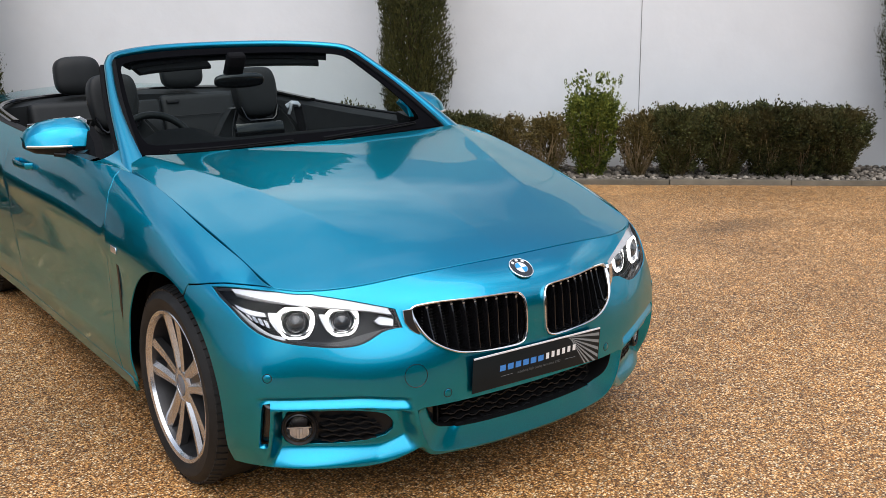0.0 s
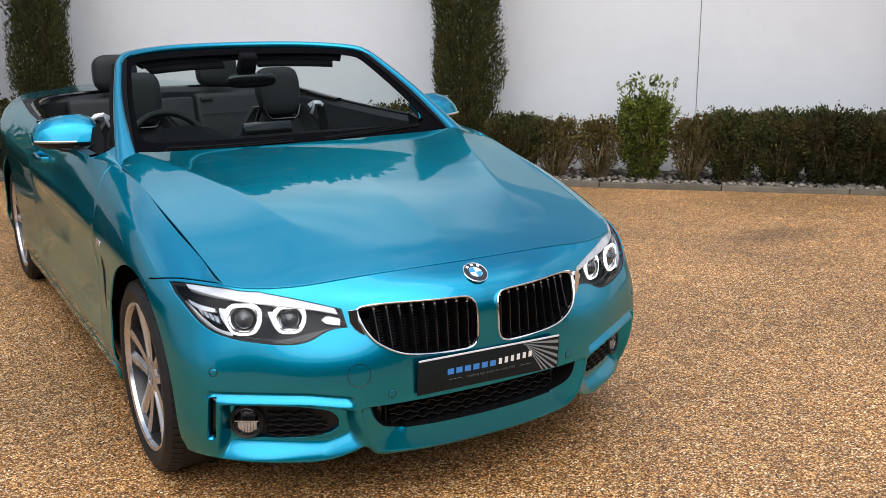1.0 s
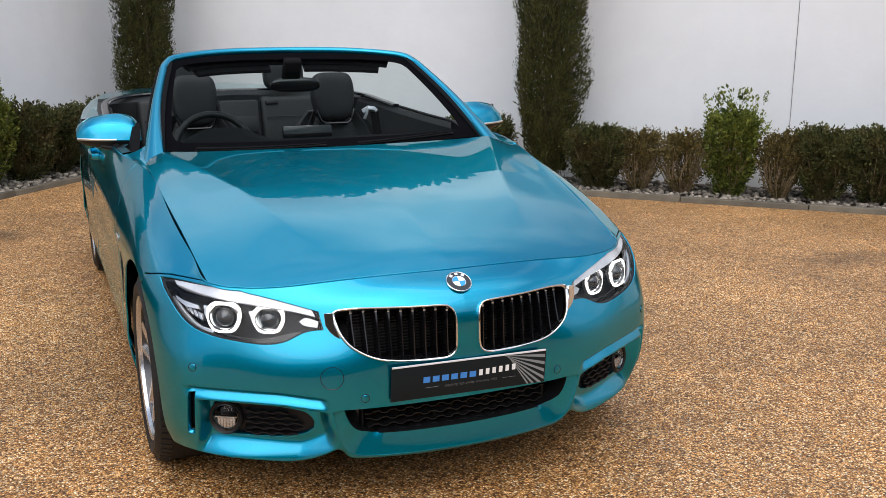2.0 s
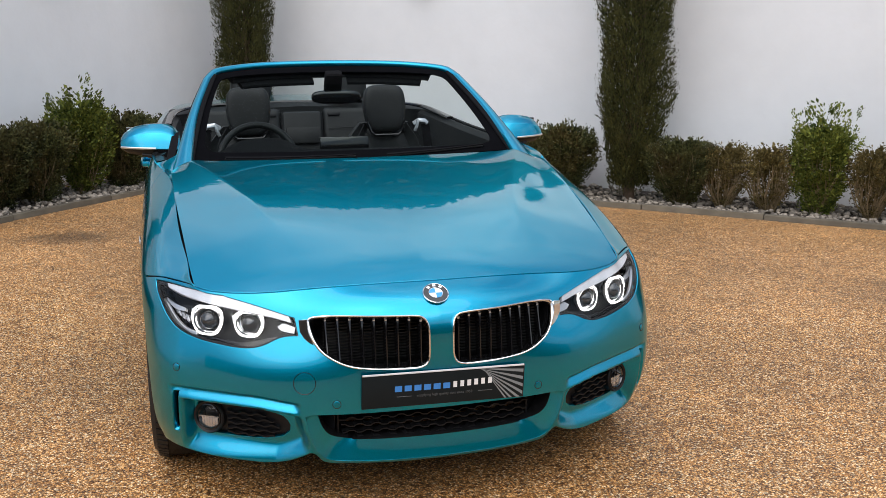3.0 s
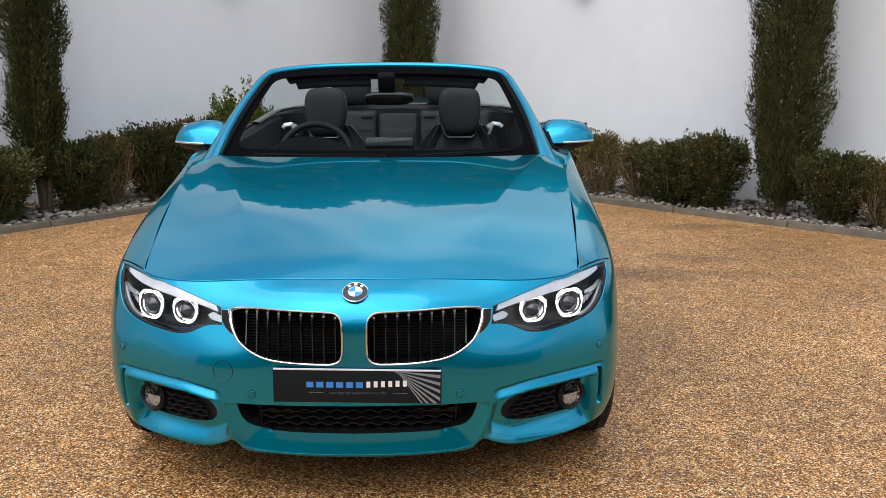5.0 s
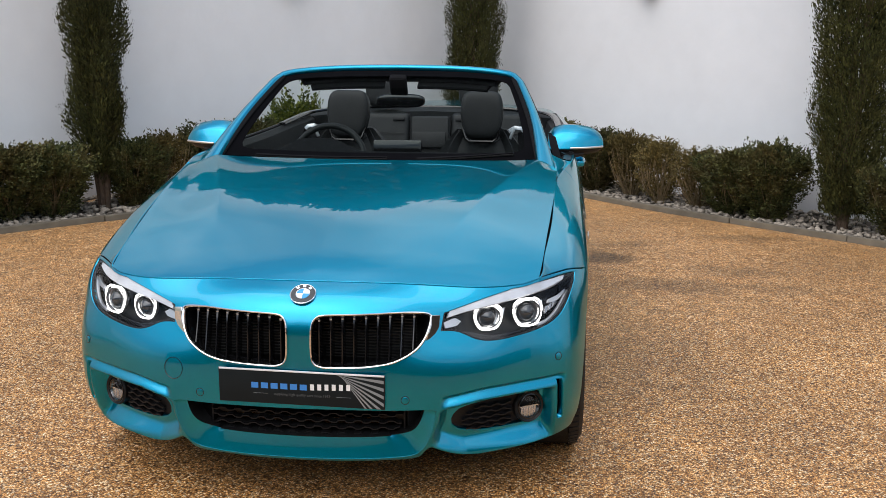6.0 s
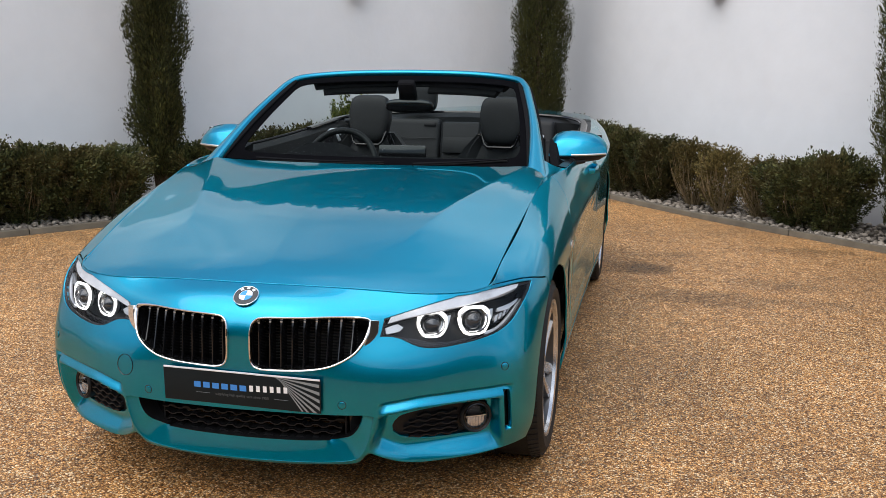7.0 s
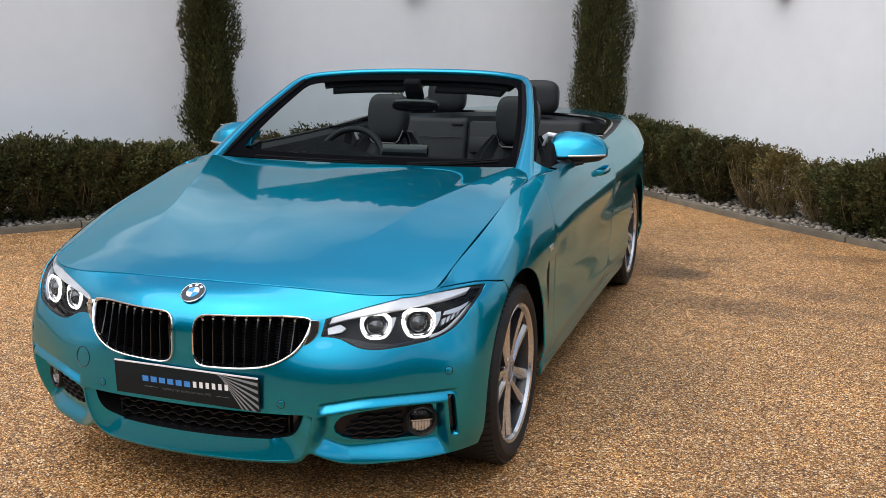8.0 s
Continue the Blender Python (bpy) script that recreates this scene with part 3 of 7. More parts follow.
def shrub_meshes(seed, height, half_w, half_d, leaves, mat, leaf=0.016, thin=0.0, spiky=0.0):
    rng = np.random.default_rng(seed)

    sprays = leaves // 26

    def shell(n):
        # lumpy fan-shaped block: narrow at its foot, uneven at its top
        th = rng.uniform(0, 2 * math.pi, n)
        z = rng.beta(2.1 if thin > 0.4 else 1.5, 1.0, n)
        lump = 1 + 0.15 * np.sin(3 * th + seed) * np.sin(7 * z + seed) + 0.10 * np.sin(7 * th - 5 * z + 2 * seed)
        wide = np.clip((z + 0.10) / 0.70, 0.30, 1) ** 0.55 * np.where(z > 0.88, np.sqrt(np.clip(1 - ((z - 0.88) / 0.15) ** 2, 0.05, 1)), 1)
        depth = 1 - np.abs(rng.normal(0, 0.13, n)) - thin * rng.random(n)
        sq = 1 / np.maximum(np.abs(np.cos(th)), np.abs(np.sin(th))) ** 0.62
        rad = lump * wide * depth * sq
        top = 1 + 0.05 * np.sin(4 * th + 2 * seed) + 0.09 * rng.random(n) ** 3 * z + spiky * (np.sin(9 * th + seed) > 0.55) * rng.random(n)
        p = np.stack([half_w * rad * np.cos(th), half_d * rad * np.sin(th), 0.03 + (height - 0.03) * z * top], 1)
        d = np.stack([np.cos(th), np.sin(th), np.where(z > 0.85, 1.6, 0.5)], 1)
        return p, d

    spray_at, spray_dir = shell(sprays)

    def place(n):
        k = rng.integers(0, sprays, n)
        along = rng.uniform(-0.055, 0.03, n)[:, None]
        d = spray_dir[k] / np.linalg.norm(spray_dir[k], axis=1)[:, None]
        up = d * 0.6 + np.array((0, 0, 0.7))
        p = spray_at[k] + up * along + rng.normal(0, 0.011, (n, 3))
        p[:, 2] = np.maximum(p[:, 2], 0.02)
        return p, spray_dir[k]

    v, f = leaf_cloud(rng, leaves, place, leaf)

    def core(n):
        p, d = place(n)
        p[:, :2] *= rng.uniform(0.15, 0.80, n)[:, None]
        return p, d

    v2, f2 = leaf_cloud(rng, leaves // 3, core, leaf * 1.7)
    return cloud_mesh("foliage", np.vstack([v, v2]), np.vstack([f, f2 + len(v)]), mat), twig_mesh(rng, 110 if thin > 0.4 else 60, height * 0.95, half_w * 1.05)


SHRUB_KINDS = {}


def make_kinds():
    for k in range(4):
        SHRUB_KINDS["dark", k] = shrub_meshes(10 + k, 0.62, 0.245, 0.25, 15000, LEAF_DARK, 0.0120)
    for k in range(3):
        SHRUB_KINDS["brown", k] = shrub_meshes(20 + k, 0.60, 0.215, 0.22, 6400, LEAF_BROWN, 0.0105, 0.45)
    SHRUB_KINDS["fresh", 0] = shrub_meshes(31, 0.66, 0.215, 0.22, 12000, LEAF_FRESH, 0.0125, 0.16, 0.34)
    SHRUB_KINDS["fresh", 1] = shrub_meshes(35, 0.72, 0.225, 0.22, 13000, LEAF_FRESH, 0.0130, 0.12, 0.26)


make_kinds()
SHRUB_WORDS = {"dark": "dense dark green box shrub clipped to a block", "brown": "half-bare brown box shrub with pale twigs",
               "fresh": "tall fresh green shrub with loose upright shoots"}


def shrub(kind, k, side, along, behind, tall=1.0, wide=1.0, turn=0.0):
    leaves, twigs = SHRUB_KINDS[kind, k]
    u, _ = SIDES[side]
    ob = new("shrub")
    ob.empty_display_size = 0.2
    ob.matrix_basis = pose(*yard(side, along, behind, 0.01), 0, 0, math.degrees(math.atan2(u[1], u[0])) + turn) @ Matrix.Diagonal((wide, wide, tall, 1))
    for nm, me in (("foliage", leaves), ("twig_growth", twigs)):
        c = new(nm, me)
        c.parent = ob
    tagged(ob, SHRUB_WORDS[kind], "shrub", "shrubs along the wall")
    return ob


def plant_beds():
    rng = random.Random(8)
    right = [(0.0, "dark", 0.66), (0.45, "dark", 0.65), (0.9, "dark", 0.65), (1.33, "dark", 0.64), (1.72, "brown", 0.63), (2.08, "brown", 0.61), (2.46, "brown", 0.56), (2.84, "dark", 0.60), (3.18, "dark", 0.64),
             (4.25, "dark", 0.57), (4.61, "brown", 0.58), (4.98, "brown", 0.60), (5.37, "fresh", 0.68), (5.77, "brown", 0.62), (6.12, "dark", 0.63), (6.50, "dark", 0.62), (6.88, "dark", 0.65), (7.18, "dark", 0.65), (7.42, "dark", 0.64)]
    left = [(0.25, "dark", 0.64), (0.68, "dark", 0.64), (1.13, "dark", 0.64), (1.52, "dark", 0.66), (1.96, "fresh", 0.68), (2.45, "dark", 0.69), (2.88, "dark", 0.69), (3.28, "brown", 0.64), (3.58, "dark", 0.60),
            (4.28, "dark", 0.58), (4.60, "dark", 0.61), (4.95, "dark", 0.64), (5.30, "dark", 0.66), (5.68, "dark", 0.66), (6.1, "dark", 0.66)]
    for side, rows in (("right", right), ("left", left)):
        for j, (a, kind, tall) in enumerate(rows):
            k = {"dark": j % 4, "brown": j % 3, "fresh": 0 if side == "right" else 1}[kind]
            shrub(kind, k, side, a, 0.345 + rng.uniform(-0.025, 0.025), tall / 0.705 * rng.uniform(0.95, 1.05), rng.uniform(1.0, 1.18), rng.choice((0, 180)) + rng.uniform(-9, 9))


plant_beds()


def cypress(x, y, height, radius, seed, base=0.18, rough=1.0, label="tall narrow dark green cypress against the white wall"):
    rng = np.random.default_rng(seed)
    tree = thing("cypress_tree", (x, y, 0))
    bm = bmesh.new()
    for k in range(5):
        a = 2 * math.pi * k / 5 + seed
        q = 0.035 + 0.02 * (k % 2)
        tube([(q * 0.4 * math.cos(a), q * 0.4 * math.sin(a), -0.02), (q * math.cos(a), q * math.sin(a), 0.35), (q * 1.6 * math.cos(a + 0.5), q * 1.6 * math.sin(a + 0.5), 1.2),
              (q * 1.2 * math.cos(a + 1), q * 1.2 * math.sin(a + 1), height * 0.8)], [0.03, 0.024, 0.018, 0.005], 7, bm=bm)
    part("trunk", bm, BARK, tree)

    n_tuft = 2600
    zt = base + (height - base) * rng.random(n_tuft) ** 0.9
    at = rng.uniform(0, 2 * math.pi, n_tuft)

    def width(z, a):
        t = (z - base) / (height - base)
        w = np.clip(t / 0.16, 0.35, 1) ** 0.5 * np.clip((1 - t) / 0.35, 0.02, 1) ** 0.6
        return radius * w * (1 + rough * (0.13 * np.sin(3 * a + 2.2 * z + seed) + 0.10 * np.sin(5 * a - 4.1 * z + 2 * seed) + 0.07 * np.sin(9 * z + 2 * a)))

    def place(n):
        k = rng.integers(0, n_tuft, n)
        # each tuft is a small upright spray
        h = rng.beta(1.2, 1.6, n)
        rr = width(zt[k], at[k]) * (0.86 + 0.14 * np.sin(k * 12.9898))
        lean = 0.05 * (1 - h)
        px = (rr - lean) * np.cos(at[k]) + rng.normal(0, 0.016, n)
        py = (rr - lean) * np.sin(at[k]) + rng.normal(0, 0.016, n)
        pz = zt[k] + (h - 0.4) * 0.22 + rng.normal(0, 0.01, n)
        d = np.stack([0.45 * np.cos(at[k]), 0.45 * np.sin(at[k]), np.full(n, 1.1)], 1)
        return np.stack([px, py, np.maximum(pz, 0.06)], 1), d

    v, f = leaf_cloud(rng, 120000, place, 0.0054, 3.2, 0.9, 0.26)
    crown = new("crown", cloud_mesh("crown", v, f, CYPRESS))
    crown.parent = tree
    # dark inner mass of older growth
    m = 34000

    def core(n):
        z = base + (height - base) * rng.random(n)
        a = rng.uniform(0, 2 * math.pi, n)
        rr = width(z, a) * rng.uniform(0.25, 0.92, n)
        return np.stack([rr * np.cos(a), rr * np.sin(a), z], 1), np.stack([np.cos(a), np.sin(a), np.full(n, 0.8)], 1)

    v, f = leaf_cloud(rng, m, core, 0.013, 3.2, 0.8)
    inner = new("inner_growth", cloud_mesh("inner_growth", v, f, CYPRESS))
    inner.parent = tree
    tagged(tree, label, "cypress", "cypress trees along the wall")
    return tree


def plant_trees():
    for (x, y, z), h, r, seed in ((yard("right", 3.79, 0.36), 3.5, 0.315, 1), (yard("left", 3.83, 0.40), 3.0, 0.205, 2),
                                  ((-0.06, 7.74, 0.05), 3.7, 0.285, 3), (yard("right", 8.12, 0.42), 3.8, 0.33, 4)):
        t = cypress(x, y, h, r, seed, 0.30 if seed == 2 else 0.14, 1.9 if seed == 2 else 0.9)
        t.location.z = rise(x, y)


plant_trees()


def tree_behind(x, y, base_z, radius, top, seed):
    """A broad evergreen that stands beyond the wall; only its head rises over it."""
    rng = np.random.default_rng(seed)
    tree = thing("evergreen_tree", (x, y, 0))
    part("trunk", tube([(0, 0, 0), (0.05, 0.02, base_z * 0.6), (0.0, 0.05, base_z + 0.6), (0.02, 0, top * 0.9)], [0.16, 0.13, 0.08, 0.02], 8), BARK, tree)
    k = 240
    a, h = rng.uniform(0, 2 * math.pi, k), rng.random(k)
    mid = (base_z + top) / 2
    rr = radius * np.sqrt(np.clip(1 - (2 * h - 1) ** 2, 0.05, 1)) * rng.uniform(0.15, 1.0, k) ** 0.6
    cen = np.stack([rr * np.cos(a), rr * np.sin(a), base_z + (top - base_z) * h], 1)

    def place(n):
        q = rng.integers(0, k, n)
        off = rng.normal(0, 1, (n, 3))
        off /= np.linalg.norm(off, axis=1)[:, None]
        r = 0.34 * rng.random(n)[:, None] ** 0.4
        return cen[q] + off * r, off

    v, f = leaf_cloud(rng, 30000, place, 0.10, 1.7)
    c = new("crown", cloud_mesh("crown", v, f, LEAF_DARK))
    c.parent = tree
    tagged(tree, "dark evergreen tree rising behind the white wall", "tree", "trees beyond the wall")


def trees_behind():
    for side, rows in (("right", ((-2.2, 3.2, 1.6, 7.2), (-0.8, 3.0, 1.5, 6.6), (0.4, 2.7, 1.5, 5.9), (1.6, 2.7, 1.3, 4.8))),
                       ("left", ((-0.5, 2.9, 1.5, 6.2), (0.8, 2.7, 1.4, 5.1), (2.0, 2.7, 1.3, 4.3)))):
        for k, (a, b, r, top) in enumerate(rows):
            x, y, _ = yard(side, a, b)
            tree_behind(x, y, 2.0, r, top, 71 + k + 4 * (side == "left"))


trees_behind()


def pebbles():
    """Rounded stones strewn over both beds; those along the front are pieces of their own."""
    rng = np.random.default_rng(12)
    meshes, raw = [], []
    for k in range(6):
        bm = bmesh.new()
        bmesh.ops.create_icosphere(bm, subdivisions=1, radius=1.0)
        for v in bm.verts:
            v.co = Vector((v.co.x * (1 + 0.15 * math.sin(3 * v.co.y + k)), v.co.y * (0.78 + 0.1 * math.sin(2 * v.co.z + k)), v.co.z * 0.55))
        me = bpy.data.meshes.new("pebble")
        bm.to_mesh(me)
        raw.append((np.array([v.co[:] for v in bm.verts]), np.array([[v.index for v in f.verts] for f in bm.faces])))
        bm.free()
        me.materials.append(PEBBLE)
        me.shade_smooth()
        meshes.append(me)
    for side, lo, hi in (("right", 1.2, 4.6), ("left", 1.4, 4.4)):
        u, n = SIDES[side]
        bedding = thing("pebble_bed_" + side, (0, 0, 0))
        tagged(bedding, "grey and tan rounded pebbles covering the bed along the edging", "pebbles", kind="structure")
        verts, faces, k0, single = [], [], 0, 0
        for j in range(3600):
            a, b = rng.uniform(-0.2, 9.0), 0.07 + 0.80 * rng.random() ** 1.35
            r = rng.uniform(0.014, 0.034)
            x, y, z = yard(side, a, b, 0.012 + r * 0.3 + 0.02 * rng.random())
            m = pose(x, y, z, rng.uniform(-25, 25), rng.uniform(-25, 25), rng.uniform(0, 360)) @ Matrix.Scale(r, 4)
            if b < 0.24 and lo < a < hi and single < 290:
                single += 1
                ob = new("pebble", meshes[j % 6])
                ob.parent = bedding
                ob.matrix_basis = m
            else:
                v, f = raw[j % 6]
                mm = np.array(m)
                verts.append(v @ mm[:3, :3].T + mm[:3, 3])
                faces.append(f + k0)
                k0 += len(v)
        rest = mesh_object("pebbles", np.vstack(verts), np.vstack(faces).tolist(), PEBBLE_MANY, bedding)
        tagged(rest, kind="stuff")


# ---- the car: convertible with its roof down; x across, y from nose to tail, z up ----
CAR_X = -0.007
car = thing("convertible_car", (CAR_X, 0, 0))
tagged(car, "teal metallic two-door convertible car, roof folded down, parked on gravel", "car")

V_KNOTS = (0.0, 0.075, 0.19, 0.28, 0.36, 0.43, 0.50, 0.58)
STATIONS = []


def station(*pts):
    """A section of the body's skin from its lower edge to the edge of the bonnet or the belt."""
    STATIONS.append(np.array(pts, float))


# nose, centre line to corner
station((0, .075, .170), (0, .040, .225), (0, .036, .350), (0, .036, .440), (0, .044, .530), (0, .052, .620), (0, .092, .690), (0, .172, .735))
station((.20, .085, .170), (.20, .050, .225), (.20, .044, .350), (.20, .044, .440), (.20, .053, .530), (.20, .068, .620), (.20, .112, .690), (.20, .184, .733))
station((.41, .125, .175), (.41, .090, .235), (.41, .076, .350), (.41, .080, .440), (.41, .098, .525), (.41, .136, .605), (.41, .166, .665), (.41, .217, .722))
station((.58, .195, .180), (.58, .165, .240), (.58, .148, .350), (.58, .150, .440), (.58, .168, .520), (.57, .196, .595), (.575, .221, .655), (.58, .258, .712))
station((.715, .275, .185), (.715, .250, .245), (.715, .228, .350), (.715, .228, .440), (.715, .242, .520), (.705, .263, .595), (.70, .288, .660), (.722, .352, .720))
station((.808, .368, .190), (.815, .335, .250), (.818, .305, .350), (.818, .303, .440), (.816, .318, .520), (.806, .345, .600), (.792, .378, .675), (.738, .450, .752))
# front wing and doors
station((.868, .520, .190), (.880, .490, .250), (.888, .470, .350), (.889, .470, .440), (.887, .478, .525), (.880, .492, .610), (.852, .520, .708), (.748, .590, .795))
station((.895, .800, .190), (.905, .795, .270), (.910, .790, .370), (.911, .790, .460), (.911, .795, .560), (.906, .805, .670), (.872, .820, .790), (.766, .840, .862))
station((.880, 1.16, .190), (.897, 1.16, .270), (.905, 1.16, .370), (.908, 1.16, .470), (.912, 1.16, .590), (.906, 1.165, .715), (.874, 1.175, .850), (.784, 1.190, .938))
station((.876, 1.50, .190), (.894, 1.50, .270), (.902, 1.50, .370), (.906, 1.50, .470), (.914, 1.50, .600), (.908, 1.50, .740), (.884, 1.50, .875), (.842, 1.500, .960))
station((.876, 2.30, .190), (.894, 2.30, .270), (.902, 2.30, .370), (.907, 2.30, .470), (.916, 2.30, .610), (.912, 2.30, .760), (.888, 2.30, .895), (.845, 2.300, .972))
station((.884, 3.10, .190), (.900, 3.10, .270), (.908, 3.10, .370), (.914, 3.10, .470), (.922, 3.10, .610), (.916, 3.10, .770), (.886, 3.10, .912), (.830, 3.100, .990))
station((.890, 3.60, .190), (.906, 3.60, .270), (.914, 3.60, .370), (.918, 3.60, .470), (.922, 3.60, .610), (.916, 3.60, .780), (.880, 3.60, .930), (.795, 3.600, 1.005))
station((.860, 4.15, .230), (.872, 4.15, .300), (.880, 4.15, .400), (.882, 4.15, .500), (.882, 4.15, .630), (.868, 4.15, .790), (.820, 4.15, .935), (.720, 4.130, 1.010))
station((.720, 4.48, .260), (.735, 4.50, .330), (.745, 4.52, .430), (.745, 4.52, .520), (.740, 4.50, .640), (.715, 4.46, .790), (.660, 4.40, .940), (.560, 4.360, 1.010))
station((.380, 4.60, .260), (.380, 4.62, .330), (.380, 4.64, .430), (.380, 4.64, .520), (.380, 4.62, .640), (.375, 4.58, .790), (.360, 4.52, .940), (.320, 4.450, 1.010))
station((0, 4.62, .260), (0, 4.64, .330), (0, 4.66, .430), (0, 4.66, .520), (0, 4.64, .640), (0, 4.60, .790), (0, 4.54, .940), (0, 4.460, 1.010))
NET = np.array(STATIONS)
S_KNOTS = np.r_[0, np.cumsum(np.linalg.norm(np.diff(NET[:, 3], axis=0), axis=1))]


class BodySkin(Surface):
    """The skin with the swage line that runs along its flank."""

    def raw(self, s, v):
        p = super().raw(s, v)
        y, z = p[:, 1], p[:, 2]
        line = 0.705 + 0.048 * (y - 1.0)
        on = np.clip((y - 0.85) / 0.5, 0, 1) * np.clip((4.4 - y) / 0.4, 0, 1)
        out = on * (0.012 * np.exp(-((z - line) / 0.045) ** 2) - 0.010 * np.exp(-((z - line + 0.12) / 0.07) ** 2) + 0.008 * np.exp(-((z - 0.33) / 0.05) ** 2))
        p[:, 0] += np.sign(p[:, 0]) * out
        return p


BODY = BodySkin(S_KNOTS, V_KNOTS, NET)
S_CORNER, S_WING, S_DOOR = S_KNOTS[4], S_KNOTS[6], S_KNOTS[8]


def front(points):
    """Body coordinates of places named by (x, z) on the nose."""
    g = [(0.02 + 1.12 * p[0], np.clip(p[1] - 0.16, 0, 0.58)) for p in points]
    return BODY.find("xz", points, g)


def side(points):
    """Body coordinates of places named by (y, z) on the flank."""
    g = [(S_WING + 1.0 * (p[0] - 0.47), np.clip((p[1] - 0.19) * 0.72, 0, 0.58)) for p in points]
    return BODY.find("yz", points, g)


def near(points):
    """Body coordinates of the skin nearest to places in space."""
    t = np.array(points, float)
    ss, vv = np.meshgrid(np.linspace(0, S_KNOTS[-1], 240), np.linspace(0, 0.58, 30))
    grid = np.stack([ss.ravel(), vv.ravel()], 1)
    p = BODY(grid[:, 0], grid[:, 1])
    g = np.array([grid[np.argmin(((p - q) ** 2).sum(1))] for q in t])
    for _ in range(12):
        p = BODY(g[:, 0], g[:, 1])
        e = 1e-4
        ds, dv = (BODY(g[:, 0] + e, g[:, 1]) - p) / e, (BODY(g[:, 0], g[:, 1] + e) - p) / e
        for k in range(len(t)):
            g[k] += np.clip(np.linalg.lstsq(np.stack([ds[k], dv[k]], 1), t[k] - p[k], rcond=None)[0], -0.05, 0.05)
    return g


def arch_line(y0, z0, ry, rz, a0, a1, n):
    """Points (y, z) of a wheel arch's edge."""
    return [(y0 + ry * math.cos(a), z0 + rz * math.sin(a)) for a in np.linspace(radians(a0), radians(a1), n)]


def bonnet_edge():
    """The bonnet's outline: front line, wing line and its end at the screen, as places."""
    s = np.linspace(0, S_KNOTS[8] + 0.10, 90)
    return BODY(s, np.full(len(s), 0.58))


def hood_height():
    """Bonnet height over (x, y): a smooth crown, drawn to the wing and nose lines at its edge."""
    xs = np.array((0.0, 0.20, 0.42, 0.60, 0.80))
    ys = np.array((0.10, 0.22, 0.40, 0.62, 0.84, 1.06, 1.30, 1.66))
    z = np.array([(.700, .696, .680, .650, .600), (.757, .752, .735, .708, .660), (.812, .807, .790, .764, .725), (.864, .860, .846, .820, .785),
                  (.906, .902, .889, .866, .845), (.940, .937, .927, .910, .897), (.972, .970, .963, .951, .945), (1.010, 1.008, 1.002, .994, .990)])
    e = bonnet_edge()
    e = e[(e[:, 0] < 0.79)]
    a = np.einsum("ni,nj->nij", spline_matrix(ys, e[:, 1]), spline_matrix(xs, e[:, 0])).reshape(len(e), -1)
    d = e[:, 2] - a @ z.ravel()
    n = z.size
    reg = [np.diag(np.tile((0.5, 0.4, 0.25, 0.1, 0.05), len(ys)))]
    idx = np.arange(n).reshape(z.shape)
    for block in (idx, idx.T):
        for row in block:
            for k in range(1, len(row) - 1):
                r = np.zeros((1, n))
                r[0, row[k - 1]], r[0, row[k]], r[0, row[k + 1]] = 0.4, -0.8, 0.4
                reg.append(r)
    reg = np.vstack(reg)
    fix = np.linalg.lstsq(np.vstack([a * 4.0, reg]), np.r_[d * 4.0, np.zeros(len(reg))], rcond=None)[0]
    return Surface(ys, xs, (z + fix.reshape(z.shape))[:, :, None].repeat(3, 2))


HOOD_Z = hood_height()


CREASE_Y, CREASE_X = (0.30, 0.50, 0.83, 1.10, 1.30, 1.50), (0.345, 0.405, 0.500, 0.590, 0.665, 0.740)


def bonnet_crown(x, y):
    """Height of the bonnet with the creases that run from the screen towards the nose, fading out."""
    z = HOOD_Z.raw(y, np.abs(x))[:, 0]
    off = np.abs(x) - np.interp(y, CREASE_Y, CREASE_X)
    fade = np.clip((y - 0.40) / 0.50, 0, 1) ** 1.2
    return z + 0.017 * fade * np.where(off > 0, np.exp(-np.abs(off / 0.17) ** 1.2), np.exp(-np.abs(off / 0.10) ** 1.15))


def bonnet_surface(x, y):
    """The bonnet, drawn flush with the wings along its sides."""
    x, y = np.asarray(x, float), np.asarray(y, float)
    z = bonnet_crown(x, y)
    e = bonnet_edge()
    e = e[e[:, 1] > 0.40]
    xe, ze = np.interp(y, e[:, 1], e[:, 0]), np.interp(y, e[:, 1], e[:, 2])
    t = np.clip((np.abs(x) - xe + 0.11) / 0.11, 0, 1)
    w = t * t * (3 - 2 * t) * np.clip((y - 0.40) / 0.08, 0, 1)
    return np.stack([x, y, z + w * (ze - bonnet_crown(xe, y))], 1)


def bonnet():
    e = bonnet_edge()
    xy = e[:, :2].copy()
    front_line = xy[xy[:, 1] < 0.353]
    wing = [(0.7285, 0.372), (0.7365, 0.45), (0.747, 0.59), (0.765, 0.84), (0.783, 1.19), (0.786, 1.31)]
    back = [(0.755, 1.385), (0.66, 1.405), (0.40, 1.375), (0.0, 1.345)]
    right = [(x, y + 0.0035) for x, y in front_line[::3]] + [(x - 0.0045, y) for x, y in smooth_line(wing, 0.03)] + [tuple(p) for p in smooth_line(back, 0.03)]
    left = [(-x, y) for x, y in right[::-1] if x > 1e-6]
    ys = np.linspace(0.50, 1.36, 58)
    creases = [[(sx * (np.interp(y, CREASE_Y, CREASE_X) + d), y) for y in ys] for sx in (1, -1) for d in (-0.030, -0.018, -0.008, 0.0, 0.010)]
    return panel("bonnet", right + left[:], bonnet_surface, PAINT, car, step=0.02, flange=0.03, lines=creases)


bonnet()


